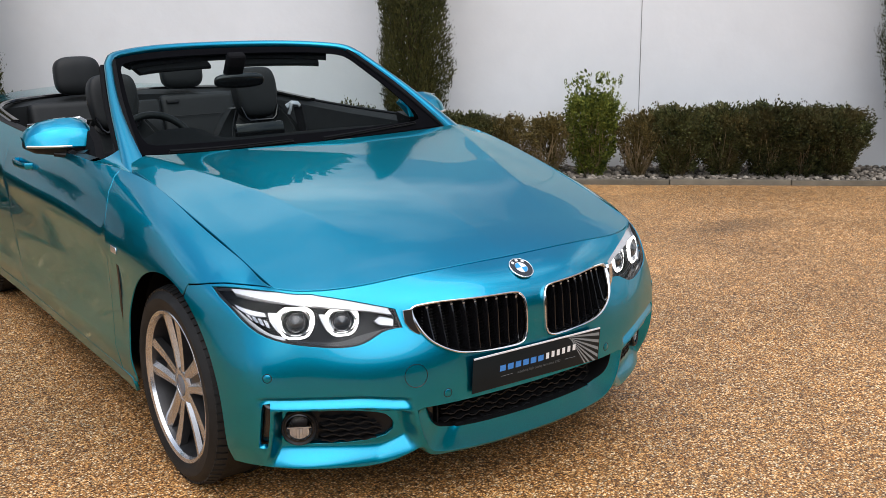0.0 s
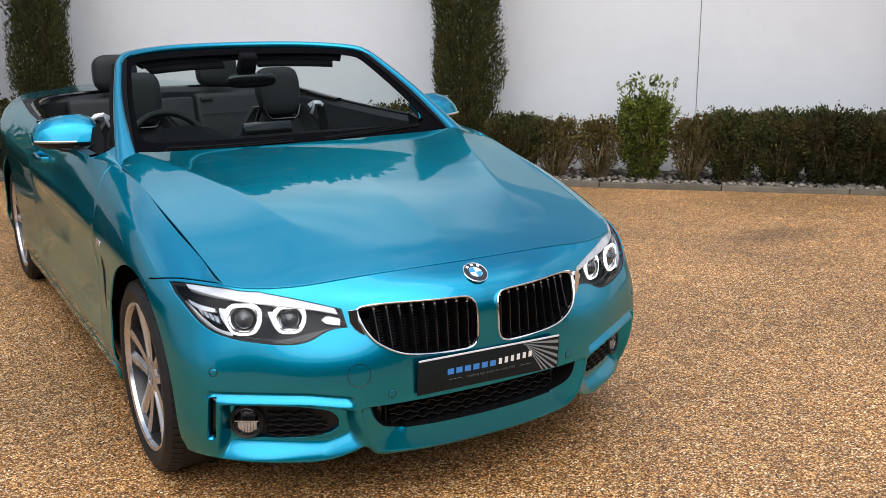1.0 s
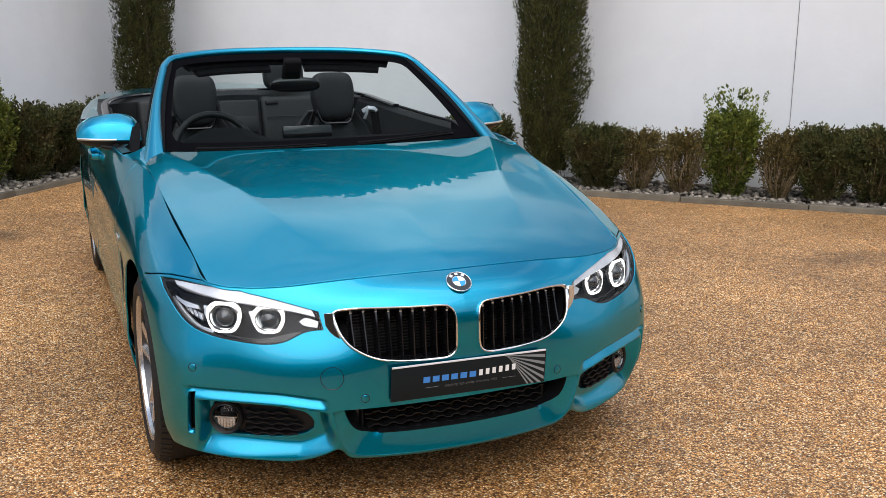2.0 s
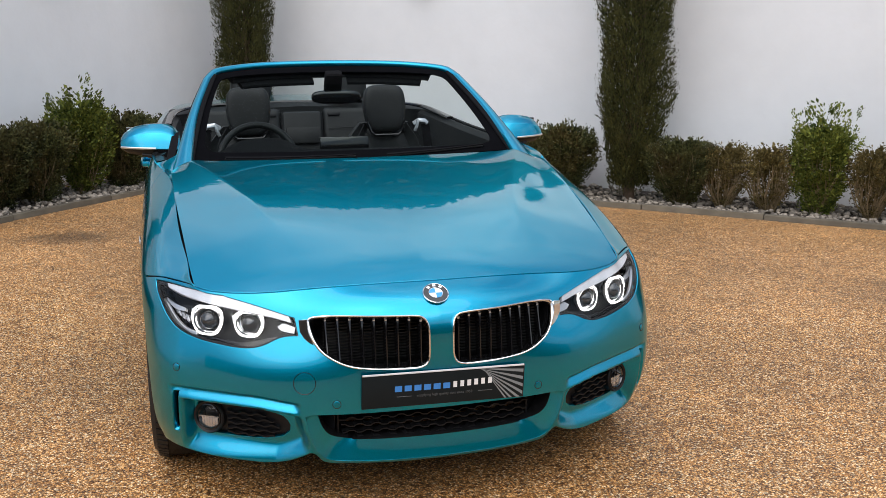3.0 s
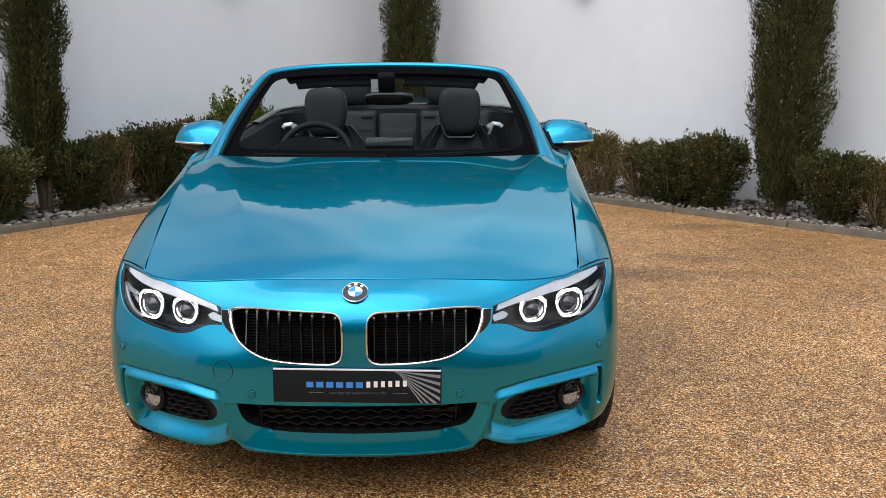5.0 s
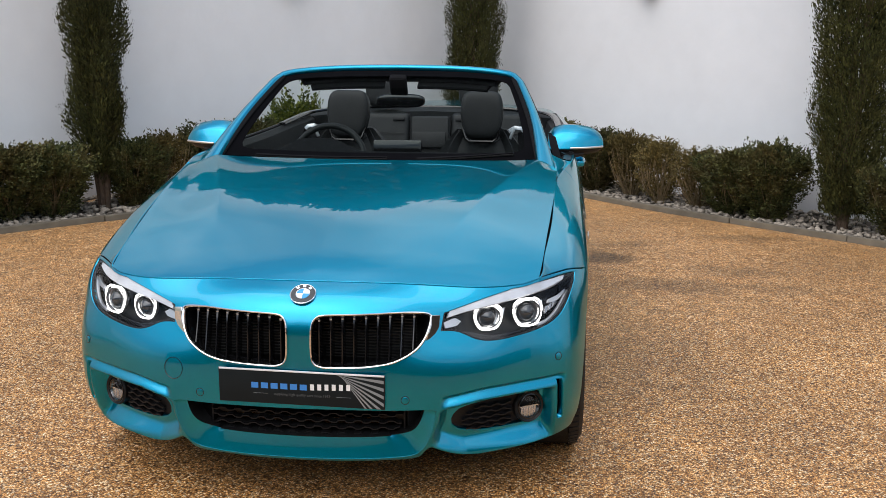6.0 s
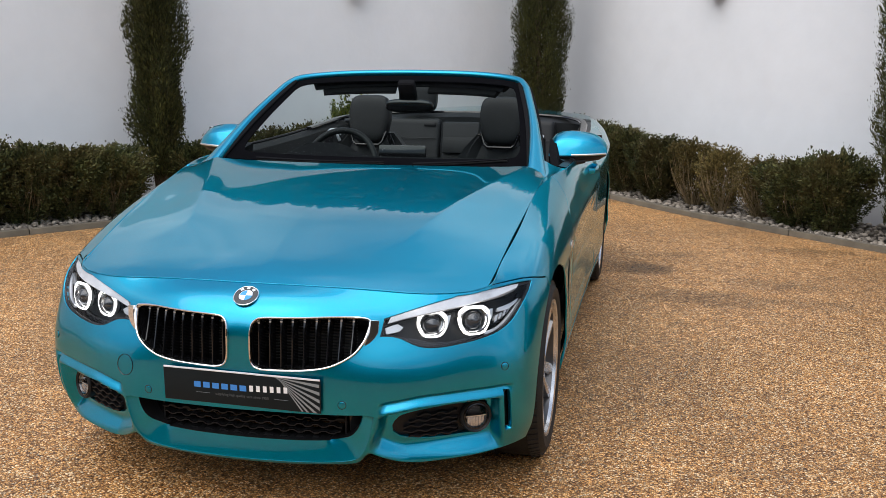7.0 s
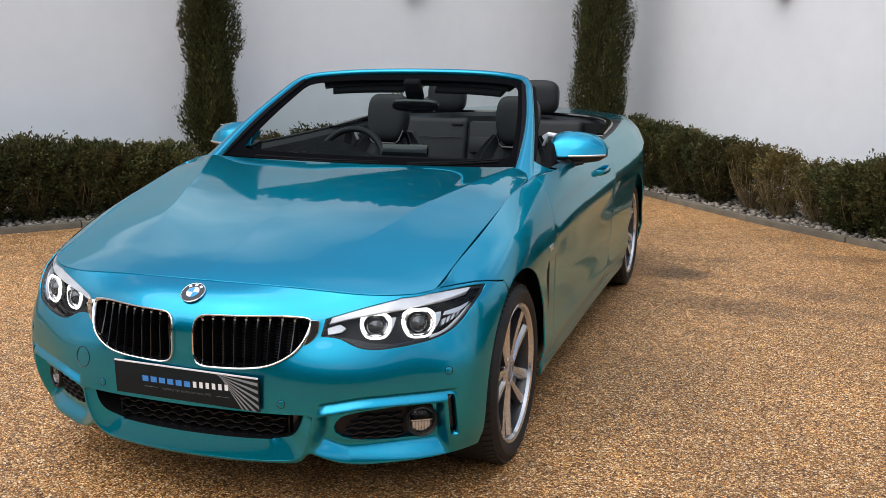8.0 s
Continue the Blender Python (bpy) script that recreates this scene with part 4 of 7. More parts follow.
def whole(half):
    """A closed loop from its right half, which starts and ends on the centre line."""
    h = [tuple(p) for p in half]
    return h + [(-s, v) for s, v in h[::-1] if s > 1e-5]


def headlamp_outline():
    """The lamp's outline: along nose, bonnet and wing above, round its corner and back below."""
    top = front(smooth_line([(.432, .648), (.50, .668), (.58, .690), (.628, .701)], 0.02))
    along = np.array([(q, 0.570) for q in np.linspace(S_KNOTS[3] + 0.06, S_KNOTS[4] - 0.01, 6)])
    wing_side = near(smooth_line([(.738, .372, .712), (.78, .425, .717), (.82, .475, .719), (.848, .512, .717)], 0.02))
    rest = front(smooth_line([(.842, .690), (.824, .648), (.795, .606), (.74, .578), (.66, .562), (.58, .556), (.53, .566), (.48, .589), (.425, .596)], 0.02))
    return np.vstack([top, along, wing_side, rest]), np.vstack([top, along, wing_side])


HEADLAMP, LAMP_TOP = headlamp_outline()
KIDNEY = front(smooth_loop([(.0335, .60), (.0350, .622), (.040, .639), (.052, .651), (.075, .657), (.15, .659), (.28, .659), (.355, .656), (.388, .650), (.400, .636), (.396, .610), (.382, .575), (.352, .541), (.29, .510), (.21, .497), (.10, .493), (.066, .495), (.046, .504), (.0365, .522), (.0335, .55)], 0.007))
INTAKE = front(np.vstack([smooth_line([(0, .3625), (.20, .3625), (.40, .3625)], 0.03), smooth_line([(.420, .356), (.413, .318), (.394, .255), (.360, .209), (.31, .197), (.16, .190), (0, .188)], 0.02)]))
FOG = front(smooth_loop([(.478, .305), (.50, .335), (.56, .350), (.66, .359), (.752, .364), (.763, .352), (.763, .258), (.75, .248), (.64, .245), (.56, .249), (.50, .264), (.480, .283)], 0.015))
SLOT = front(smooth_loop([(.793, .405), (.809, .403), (.814, .33), (.811, .258), (.794, .257), (.793, .32)], 0.012))


def ease(t):
    t = np.clip(t, 0, 1)
    return t * t * (3 - 2 * t)


def band_top(x):
    """Height of the crease above each fog lamp."""
    return 0.401 + 0.021 * ease((x - 0.40) / 0.20) + 0.006 * np.clip((x - 0.6) / 0.2, 0, 1)


def blade_edge(x):
    """Height of the lower blade's front edge, which rises to a tip beside the intake."""
    return 0.188 - 0.007 * np.clip((0.75 - x) / 0.2, 0, 1) + 0.054 * np.clip((0.515 - x) / 0.11, 0, 1) ** 1.4


def bumper_surface(s, v):
    """The nose skin with the hollow round each fog lamp: a ledge above, a blade below."""
    s, v = np.asarray(s, float), np.asarray(v, float)
    p = BODY(s, v)
    x, z = np.abs(p[:, 0]), p[:, 2]
    below = band_top(x) - z
    edge = np.interp(z, (0.19, 0.253, 0.309, 0.361, 0.40), (0.352, 0.391, 0.412, 0.421, 0.43))
    inner, outer = ease((x - edge - 0.003) / 0.050), ease((0.789 - x) / 0.022)
    ledge = 0.015 * (ease(below / 0.016) - ease((below - 0.010) / 0.034)) * ease((x - edge) / 0.03) * ease((0.825 - x) / 0.03)
    under = ease((below - 0.043) / 0.018)
    rise = np.clip((z - blade_edge(x)) / 0.062, 0, 1)
    blade = 0.6 * ease(rise) + 0.4 * (1 - (1 - rise) ** 2)
    hollow = 0.052 * under * blade * inner * outer
    foot = 0.05 * ease((blade_edge(x) - z) / 0.03) * ease((blade_edge(x) - 0.184) / 0.02) * ease((x - edge - 0.010) / 0.03)
    e = 1e-3
    n = np.cross(BODY(s + e, v) - BODY(s - e, v), BODY(s, v + e) - BODY(s, v - e))
    n /= np.linalg.norm(n, axis=1)[:, None]
    n = n * (1, 1, 0.3)
    return p - n * (hollow + ledge + foot)[:, None]


FRONT_ARCH, REAR_ARCH = (.768, .338, .350, .368), (3.600, .338, .352, .362)
SEAM = near([(.7245, .357, .7185), (.74, .378, .722), (.78, .430, .7265), (.82, .482, .7265), (.853, .522, .7225), (.878, .565, .712), (.892, .60, .706)])


def shrink_loop(loop, d):
    """A loop moved inwards by d (outwards if negative)."""
    p = np.array(loop, float)
    t = np.roll(p, -1, 0) - np.roll(p, 1, 0)
    t /= np.linalg.norm(t, axis=1)[:, None] + 1e-9
    area = 0.5 * np.sum(p[:, 0] * np.roll(p[:, 1], -1) - np.roll(p[:, 0], -1) * p[:, 1])
    return p + np.stack([-t[:, 1], t[:, 0]], 1) * np.sign(area) * d


def bumper():
    top = [(s, 0.5765) for s in np.linspace(0, S_KNOTS[4] - 0.004, 26)]
    arch = [tuple(q) for q in side(arch_line(*FRONT_ARCH, 117, 196, 18))]
    low_line = [(.54, .179), (.50, .186), (.46, .198), (.43, .206), (.40, .206), (.375, .200), (.345, .190), (.30, .187), (.16, .1815), (0, .180)]
    tail = [tuple(q) for q in front(smooth_line(low_line, 0.02))]
    bottom = [(s, 0.0) for s in np.linspace(arch[-1][0] - 0.03, tail[0][0] + 0.03, 30)] + tail
    outer = whole(top + [tuple(q) for q in SEAM] + arch + bottom)
    mir = lambda h: [(-a, b) for a, b in h]
    holes, lines = [], []
    for h in (HEADLAMP, KIDNEY, FOG, SLOT):
        h = [tuple(q) for q in h]
        holes += [h, mir(h)]
    holes.append(whole(INTAKE))
    grown = shrink_loop(FOG, -0.006)
    for x0, x1, fn, steps in ((0.428, 0.812, band_top, (0.0, -0.008, -0.016, -0.027, -0.038, -0.047, -0.057)), (0.410, 0.785, blade_edge, (0.0, 0.012, 0.025, 0.04, 0.06))):
        xs = np.linspace(x0, x1, 66)
        for d in steps:
            run = []
            for q in list(front([(x, fn(x) + d) for x in xs])) + [None]:
                if q is None or inside(grown, q[None])[0] or q[1] < 0.006 or edge_distance(SLOT, q[None])[0] < 0.006 or inside(SLOT, q[None])[0]:
                    if len(run) > 1:
                        lines += [run, mir(run)]
                    run = []
                else:
                    run.append(tuple(q))
    return panel("front_bumper", outer, bumper_surface, PAINT, car, holes, 0.006, 0.02, lines=lines)


bumper()


def wing():
    top = [(s, 0.5785) for s in np.linspace(S_KNOTS[4] + 0.004, S_KNOTS[8] + 0.158, 40)]
    door = [tuple(q) for q in side([(1.335, .93), (1.31, .88), (1.285, .78), (1.268, .66), (1.262, .50), (1.265, .34), (1.275, .205)])]
    arch = [tuple(q) for q in side(arch_line(*FRONT_ARCH, -15, 115, 30))]
    lamp = [(s, v + 0.004) for s, v in SEAM[::-1]]
    outer = top + door + arch + lamp[:-1]
    for m in (False, True):
        panel("front_wing", outer, BODY, PAINT, car, step=0.025, flange=0.005, mirror=m)


wing()


def door_and_quarter():
    d0 = [(1.339, .93), (1.314, .88), (1.289, .78), (1.272, .66), (1.266, .50), (1.269, .34), (1.279, .24)]
    d1 = [(2.57, .24), (2.60, .40), (2.64, .60), (2.665, .80), (2.675, .93)]
    a = side(d0)
    b = side(d1)
    sa, sb = BODY.find("yz", [(1.36, .958)], (S_DOOR + 0.2, 0.57))[0], BODY.find("yz", [(2.68, .98)], (S_DOOR + 1.5, 0.57))[0]
    top = [(s, 0.58) for s in np.linspace(b[-1][0], S_KNOTS[8] + 0.163, 30)]
    for m in (False, True):
        panel("door", [tuple(q) for q in a] + [tuple(q) for q in b] + top, BODY, PAINT, car, step=0.035, mirror=m)
    arch = side(arch_line(*REAR_ARCH, 193, -14, 34))
    q0 = side([(2.676, .93), (2.669, .80), (2.644, .60), (2.604, .40), (2.574, .24), (2.60, .205), (3.2, .205)])
    low = [(s, 0.0) for s in np.linspace(arch[-1][0] + 0.02, S_KNOTS[-1], 16)]
    up = [(s, 0.58) for s in np.linspace(S_KNOTS[-1], q0[0][0], 60)]
    for m in (False, True):
        panel("rear_quarter", [tuple(q) for q in q0] + [tuple(q) for q in arch] + low + up, BODY, PAINT, car, step=0.04, flange=0.005, mirror=m)
    sill = side([(1.16, .195), (3.22, .195)])
    so = [(s, 0.0) for s in np.linspace(sill[0][0], sill[1][0], 20)] + [(s, 0.048) for s in np.linspace(sill[1][0], sill[0][0], 20)]
    for m in (False, True):
        panel("side_sill", so, BODY, PAINT, car, step=0.04, mirror=m, lift=0.003)


door_and_quarter()


# ---- lamps, grilles and badges ----
def clear_glass(name, tint=(1, 1, 1), rough=0.0, strength=1.0):
    m = bpy.data.materials.new(name)
    m.use_nodes = True
    nt = m.node_tree
    nt.nodes.clear()
    out = nt.nodes.new("ShaderNodeOutputMaterial")
    mixs = nt.nodes.new("ShaderNodeMixShader")
    tr = nt.nodes.new("ShaderNodeBsdfTransparent")
    gl = nt.nodes.new("ShaderNodeBsdfGlossy")
    fr = nt.nodes.new("ShaderNodeFresnel")
    tr.inputs[0].default_value = (*tint, 1)
    gl.inputs["Roughness"].default_value = rough
    gl.inputs["Color"].default_value = (1, 1, 1, 1)
    fr.inputs[0].default_value = 1.5
    mul = nt.nodes.new("ShaderNodeMath")
    mul.operation, mul.inputs[1].default_value = "MULTIPLY", strength
    nt.links.new(fr.outputs[0], mul.inputs[0])
    nt.links.new(mul.outputs[0], mixs.inputs[0])
    nt.links.new(tr.outputs[0], mixs.inputs[1])
    nt.links.new(gl.outputs[0], mixs.inputs[2])
    nt.links.new(mixs.outputs[0], out.inputs[0])
    return m


LAMP_BLACK = material("lamp_black", (0.008, 0.008, 0.009), 0.28, spec=0.3, noise_scale=30, spread=0.2)
FACET = material("clear_lamp_facets", (0.55, 0.56, 0.58), 0.16, 0.8, noise_scale=80, spread=0.2)
LENS = clear_glass("clear_lamp_lens", (1, 1, 1), 0.0, 0.40)
SCREEN_GLASS = clear_glass("windscreen_glass", (0.74, 0.80, 0.79), 0.0, 0.02)
DRL = material("white_light_guide", (0.9, 0.9, 0.9), 0.3, emit=(1.0, 0.97, 0.93), glow=2.2)
SILVER = material("satin_silver", (0.62, 0.63, 0.65), 0.28, 0.85)
BROW = material("pearl_light_guide", (0.66, 0.68, 0.71), 0.22, 0.25, 0.6, noise_scale=22, spread=0.12)
DARK_CHROME = material("smoked_chrome", (0.16, 0.16, 0.165), 0.2, 1.0, noise_scale=30, spread=0.2)
FIN = material("dull_black_fin", (0.03, 0.03, 0.03), 0.5, 0.4, noise_scale=50, spread=0.2)
PROJECTOR = material("projector_glass", (0.05, 0.055, 0.06), 0.06, 0.55, 1.0)
ALLOY = material("polished_alloy", (0.60, 0.605, 0.62), 0.24, 0.9, noise_scale=25, spread=0.02, rough_var=0.03)
ALLOY_DARK = material("grey_painted_alloy", (0.10, 0.10, 0.105), 0.33, 0.8, noise_scale=40, spread=0.1)
BRAKE = material("cast_steel", (0.22, 0.21, 0.20), 0.42, 1.0, noise_scale=90, spread=0.2)


def loop_strip(loop, f, d0, d1, grow=0.0):
    """A wall along a loop, from depth d0 to d1 below a surface."""
    loop = np.array(loop, float)
    e = 4e-4
    nrm = np.cross(f(loop[:, 0] + e, loop[:, 1]) - f(loop[:, 0] - e, loop[:, 1]), f(loop[:, 0], loop[:, 1] + e) - f(loop[:, 0], loop[:, 1] - e))
    nrm /= np.linalg.norm(nrm, axis=1)[:, None]
    p = f(loop[:, 0], loop[:, 1])
    a, b = p - nrm * d0, p - nrm * d1
    n = len(p)
    return np.vstack([a, b]), [(k, (k + 1) % n, n + (k + 1) % n, n + k) for k in range(n)]


def flip(v, m):
    return np.array(v) * ((-1, 1, 1) if m else (1, 1, 1))


def shrink(loop, d):
    """The loop moved inwards by d (a number, or one per point)."""
    p = np.array(loop, float)
    t = np.roll(p, -1, 0) - np.roll(p, 1, 0)
    t /= np.linalg.norm(t, axis=1)[:, None] + 1e-9
    n = np.stack([-t[:, 1], t[:, 0]], 1)
    area = 0.5 * np.sum(p[:, 0] * np.roll(p[:, 1], -1) - np.roll(p[:, 0], -1) * p[:, 1])
    return p + n * np.sign(area) * np.reshape(d, (-1, 1) if np.ndim(d) else ())


def sweep(path, normals, half_w, half_t, seg=12, power=2.6):
    """A rounded bar along a path, wide across it and thin along the normals."""
    bm = bmesh.new()
    prev = None
    n = len(path)
    for i in range(n):
        d = Vector(path[min(i + 1, n - 1)]) - Vector(path[max(i - 1, 0)])
        d.normalize()
        nn = Vector(normals[i])
        nn = (nn - d * nn.dot(d)).normalized()
        w = d.cross(nn)
        hw = half_w[i] if np.ndim(half_w) else half_w
        ht = half_t[i] if np.ndim(half_t) else half_t
        ring = []
        for k in range(seg):
            a = 2 * math.pi * k / seg
            c, s_ = math.cos(a), math.sin(a)
            ring.append(bm.verts.new(Vector(path[i]) + w * hw * math.copysign(abs(c) ** (2 / power), c) + nn * ht * math.copysign(abs(s_) ** (2 / power), s_)))
        if prev:
            for k in range(seg):
                bm.faces.new((prev[k], prev[(k + 1) % seg], ring[(k + 1) % seg], ring[k]))
        else:
            bm.faces.new(ring)
        prev = ring
    bm.faces.new(prev)
    bmesh.ops.recalc_face_normals(bm, faces=bm.faces)
    return bm


def surface_normals(f, sv):
    e = 1e-3
    s, v = sv[:, 0], sv[:, 1]
    n = np.cross(f(s + e, v) - f(s - e, v), f(s, v + e) - f(s, v - e))
    return n / np.linalg.norm(n, axis=1)[:, None]


def backing():
    """Black structure behind the openings of the nose."""
    so = [(s, 0.06) for s in np.linspace(-1.10, 1.10, 40)] + [(s, 0.52) for s in np.linspace(1.10, -1.10, 40)]
    panel("bumper_core", so, BODY, BLACK, car, step=0.06, flange=0, lift=-0.175)


backing()


def shut_lines():
    """Black seals under the gaps round the bonnet and at the door edges."""
    ss = np.linspace(0, S_KNOTS[8] - 0.02, 70)
    for m in (False, True):
        sv = np.stack([ss, np.full(70, 0.58)], 1)
        p = BODY(sv[:, 0], sv[:, 1]) + np.array((0, 0.012, -0.034))
        part("bonnet_seal", sweep(flip(p, m), flip(np.tile((0, -0.3, 1.0), (70, 1)), m), 0.013, 0.008, 8), CARPET, car)
        for pts in ([(1.318, .895), (1.305, .86), (1.287, .78), (1.270, .66), (1.264, .50), (1.267, .34), (1.277, .22)], [(2.572, .24), (2.602, .40), (2.642, .60), (2.667, .80), (2.676, .93)]):
            sv = side(smooth_line(pts, 0.05))
            n = surface_normals(BODY, sv)
            p = BODY(sv[:, 0], sv[:, 1]) - n * 0.02
            part("door_seal", sweep(flip(p, m), flip(n, m), 0.010, 0.007, 8), CARPET, car)
        n = surface_normals(BODY, SEAM)
        p = BODY(SEAM[:, 0], SEAM[:, 1]) - n * 0.018
        part("wing_seal", sweep(flip(p, m), flip(n, m), 0.010, 0.007, 8), CARPET, car)


shut_lines()


def headlamp(m):
    lens = panel("headlamp", shrink(HEADLAMP, 0.0025), BODY, LENS, car, step=0.03, flange=0.006, mirror=m, lift=-0.003,
                 label="headlamp with two lit white rings behind clear lens")
    v, f = loop_strip(shrink(HEADLAMP, 0.001), BODY, 0.004, 0.085)
    mesh_object("surround", flip(v, m), f, GLOSS_BLACK, lens)
    panel("reflector_tray", HEADLAMP, BODY, LAMP_BLACK, lens, step=0.03, flange=0, mirror=m, lift=-0.080)
    # black border moulding that shows along the lower edge of the lens
    ring_in = shrink(HEADLAMP, 0.0055)
    panel("border", shrink(HEADLAMP, 0.001), BODY, LAMP_BLACK, lens, [ring_in], 0.02, 0.004, m, lift=-0.008)
    upper = LAMP_TOP[:-3] + np.array((0.0, -0.0025))
    lower = front(smooth_line([(.806, .706), (.74, .690), (.66, .677), (.58, .663), (.50, .648), (.445, .634)], 0.02))
    brow = np.vstack([upper[1:], lower])
    panel("brow_light", brow, BODY, BROW, lens, step=0.02, flange=0.02, mirror=m, lift=-0.0062)
    blade = front(smooth_loop([(.440, .622), (.475, .632), (.492, .622), (.482, .612), (.445, .606)], 0.012, (0, 4)))
    panel("inner_blade", blade, BODY, SILVER, lens, step=0.02, flange=0.015, mirror=m, lift=-0.028)
    low = front(smooth_loop([(.830, .676), (.834, .664), (.808, .620), (.772, .594), (.735, .585), (.735, .592), (.772, .604), (.802, .632)], 0.012, (0, 1, 4, 5)))
    panel("corner_guide", low, BODY, SILVER, lens, step=0.02, flange=0.012, mirror=m, lift=-0.018)
    fin = front(smooth_loop([(.768, .662), (.806, .672), (.824, .682), (.822, .672), (.80, .655), (.768, .652)], 0.012, (0, 2, 3, 5)))
    panel("side_marker", fin, BODY, SILVER, lens, step=0.02, flange=0.012, mirror=m, lift=-0.022)
    for k in range(4):
        x0 = 0.772 + 0.012 * k
        rib = front([(x0, .640 + .006 * k), (x0 + .007, .644 + .006 * k), (x0 + .004, .622 + .007 * k), (x0 - .003, .618 + .007 * k)])
        panel("reflector_rib", rib, BODY, FACET, lens, step=0.02, flange=0.02, mirror=m, lift=-0.040)
    shelf = front(smooth_loop([(.46, .602), (.53, .590), (.60, .574), (.68, .578), (.74, .592), (.74, .584), (.66, .568), (.58, .563), (.53, .573), (.47, .595)], 0.012, (0, 4, 5, 9)))
    panel("lower_shelf", shelf, BODY, GLOSS_BLACK, lens, step=0.02, flange=0.02, mirror=m, lift=-0.045)
    for cheek in ([(.742, .668), (.762, .672), (.766, .640), (.752, .606), (.736, .600), (.744, .634)], [(.612, .652), (.636, .656), (.632, .628), (.622, .602), (.604, .596), (.608, .626)]):
        panel("chrome_cheek", front(smooth_loop(cheek, 0.012, (0, 1))), BODY, SILVER, lens, step=0.02, flange=0.012, mirror=m, lift=-0.050)
    sx = -1 if m else 1
    for cx, cy, cz, w, h, tw in ((.690, .292, .623, .051, .044, 30), (.566, .243, .615, .046, .039, 24)):
        base = pose(cx * sx, cy, cz, -6, 0, sx * tw)
        hexa = [(-.55, 1.0), (-.92, .70), (-1.0, .05), (-.80, -.60), (-.45, -.95), (.45, -.95), (.80, -.60), (1.0, .05), (.92, .70), (.55, 1.0)]
        pts = smooth_loop([(a * w, b * h) for a, b in hexa], 0.008, (0, 9))
        guide = tube([base @ Vector((a, 0, b)) for a, b in pts], 0.0036, 8, closed=True)
        part("ring_light", guide, DRL, lens, "lit white ring")
        liner = tube([base @ Vector((a * 0.86, 0.008, b * 0.86)) for a, b in pts], 0.0022, 6, closed=True)
        part("ring_liner", liner, DRL, lens)
        bowl = lathe([(-0.004, 0.90), (0.012, 0.84), (0.030, 0.66), (0.040, 0.60)], 28, "y")
        for q in bowl.verts:
            q.co = base @ Vector((q.co.x * w, q.co.y, q.co.z * h))
        part("bowl", bowl, FACET, lens)
        ball = lathe([(0.034, 0.036), (0.020, 0.034), (0.004, 0.028), (-0.008, 0.018), (-0.013, 0.0001)], 28, "y")
        for q in ball.verts:
            q.co = base @ q.co
        part("projector", ball, PROJECTOR, lens)
        trim_ring = lathe([(0.022, 0.040), (0.010, 0.042), (0.006, 0.039), (0.012, 0.035), (0.022, 0.035)], 28, "y")
        for q in trim_ring.verts:
            q.co = base @ q.co
        part("projector_ring", trim_ring, SILVER, lens)
    return lens


for flipped in (False, True):
    headlamp(flipped)


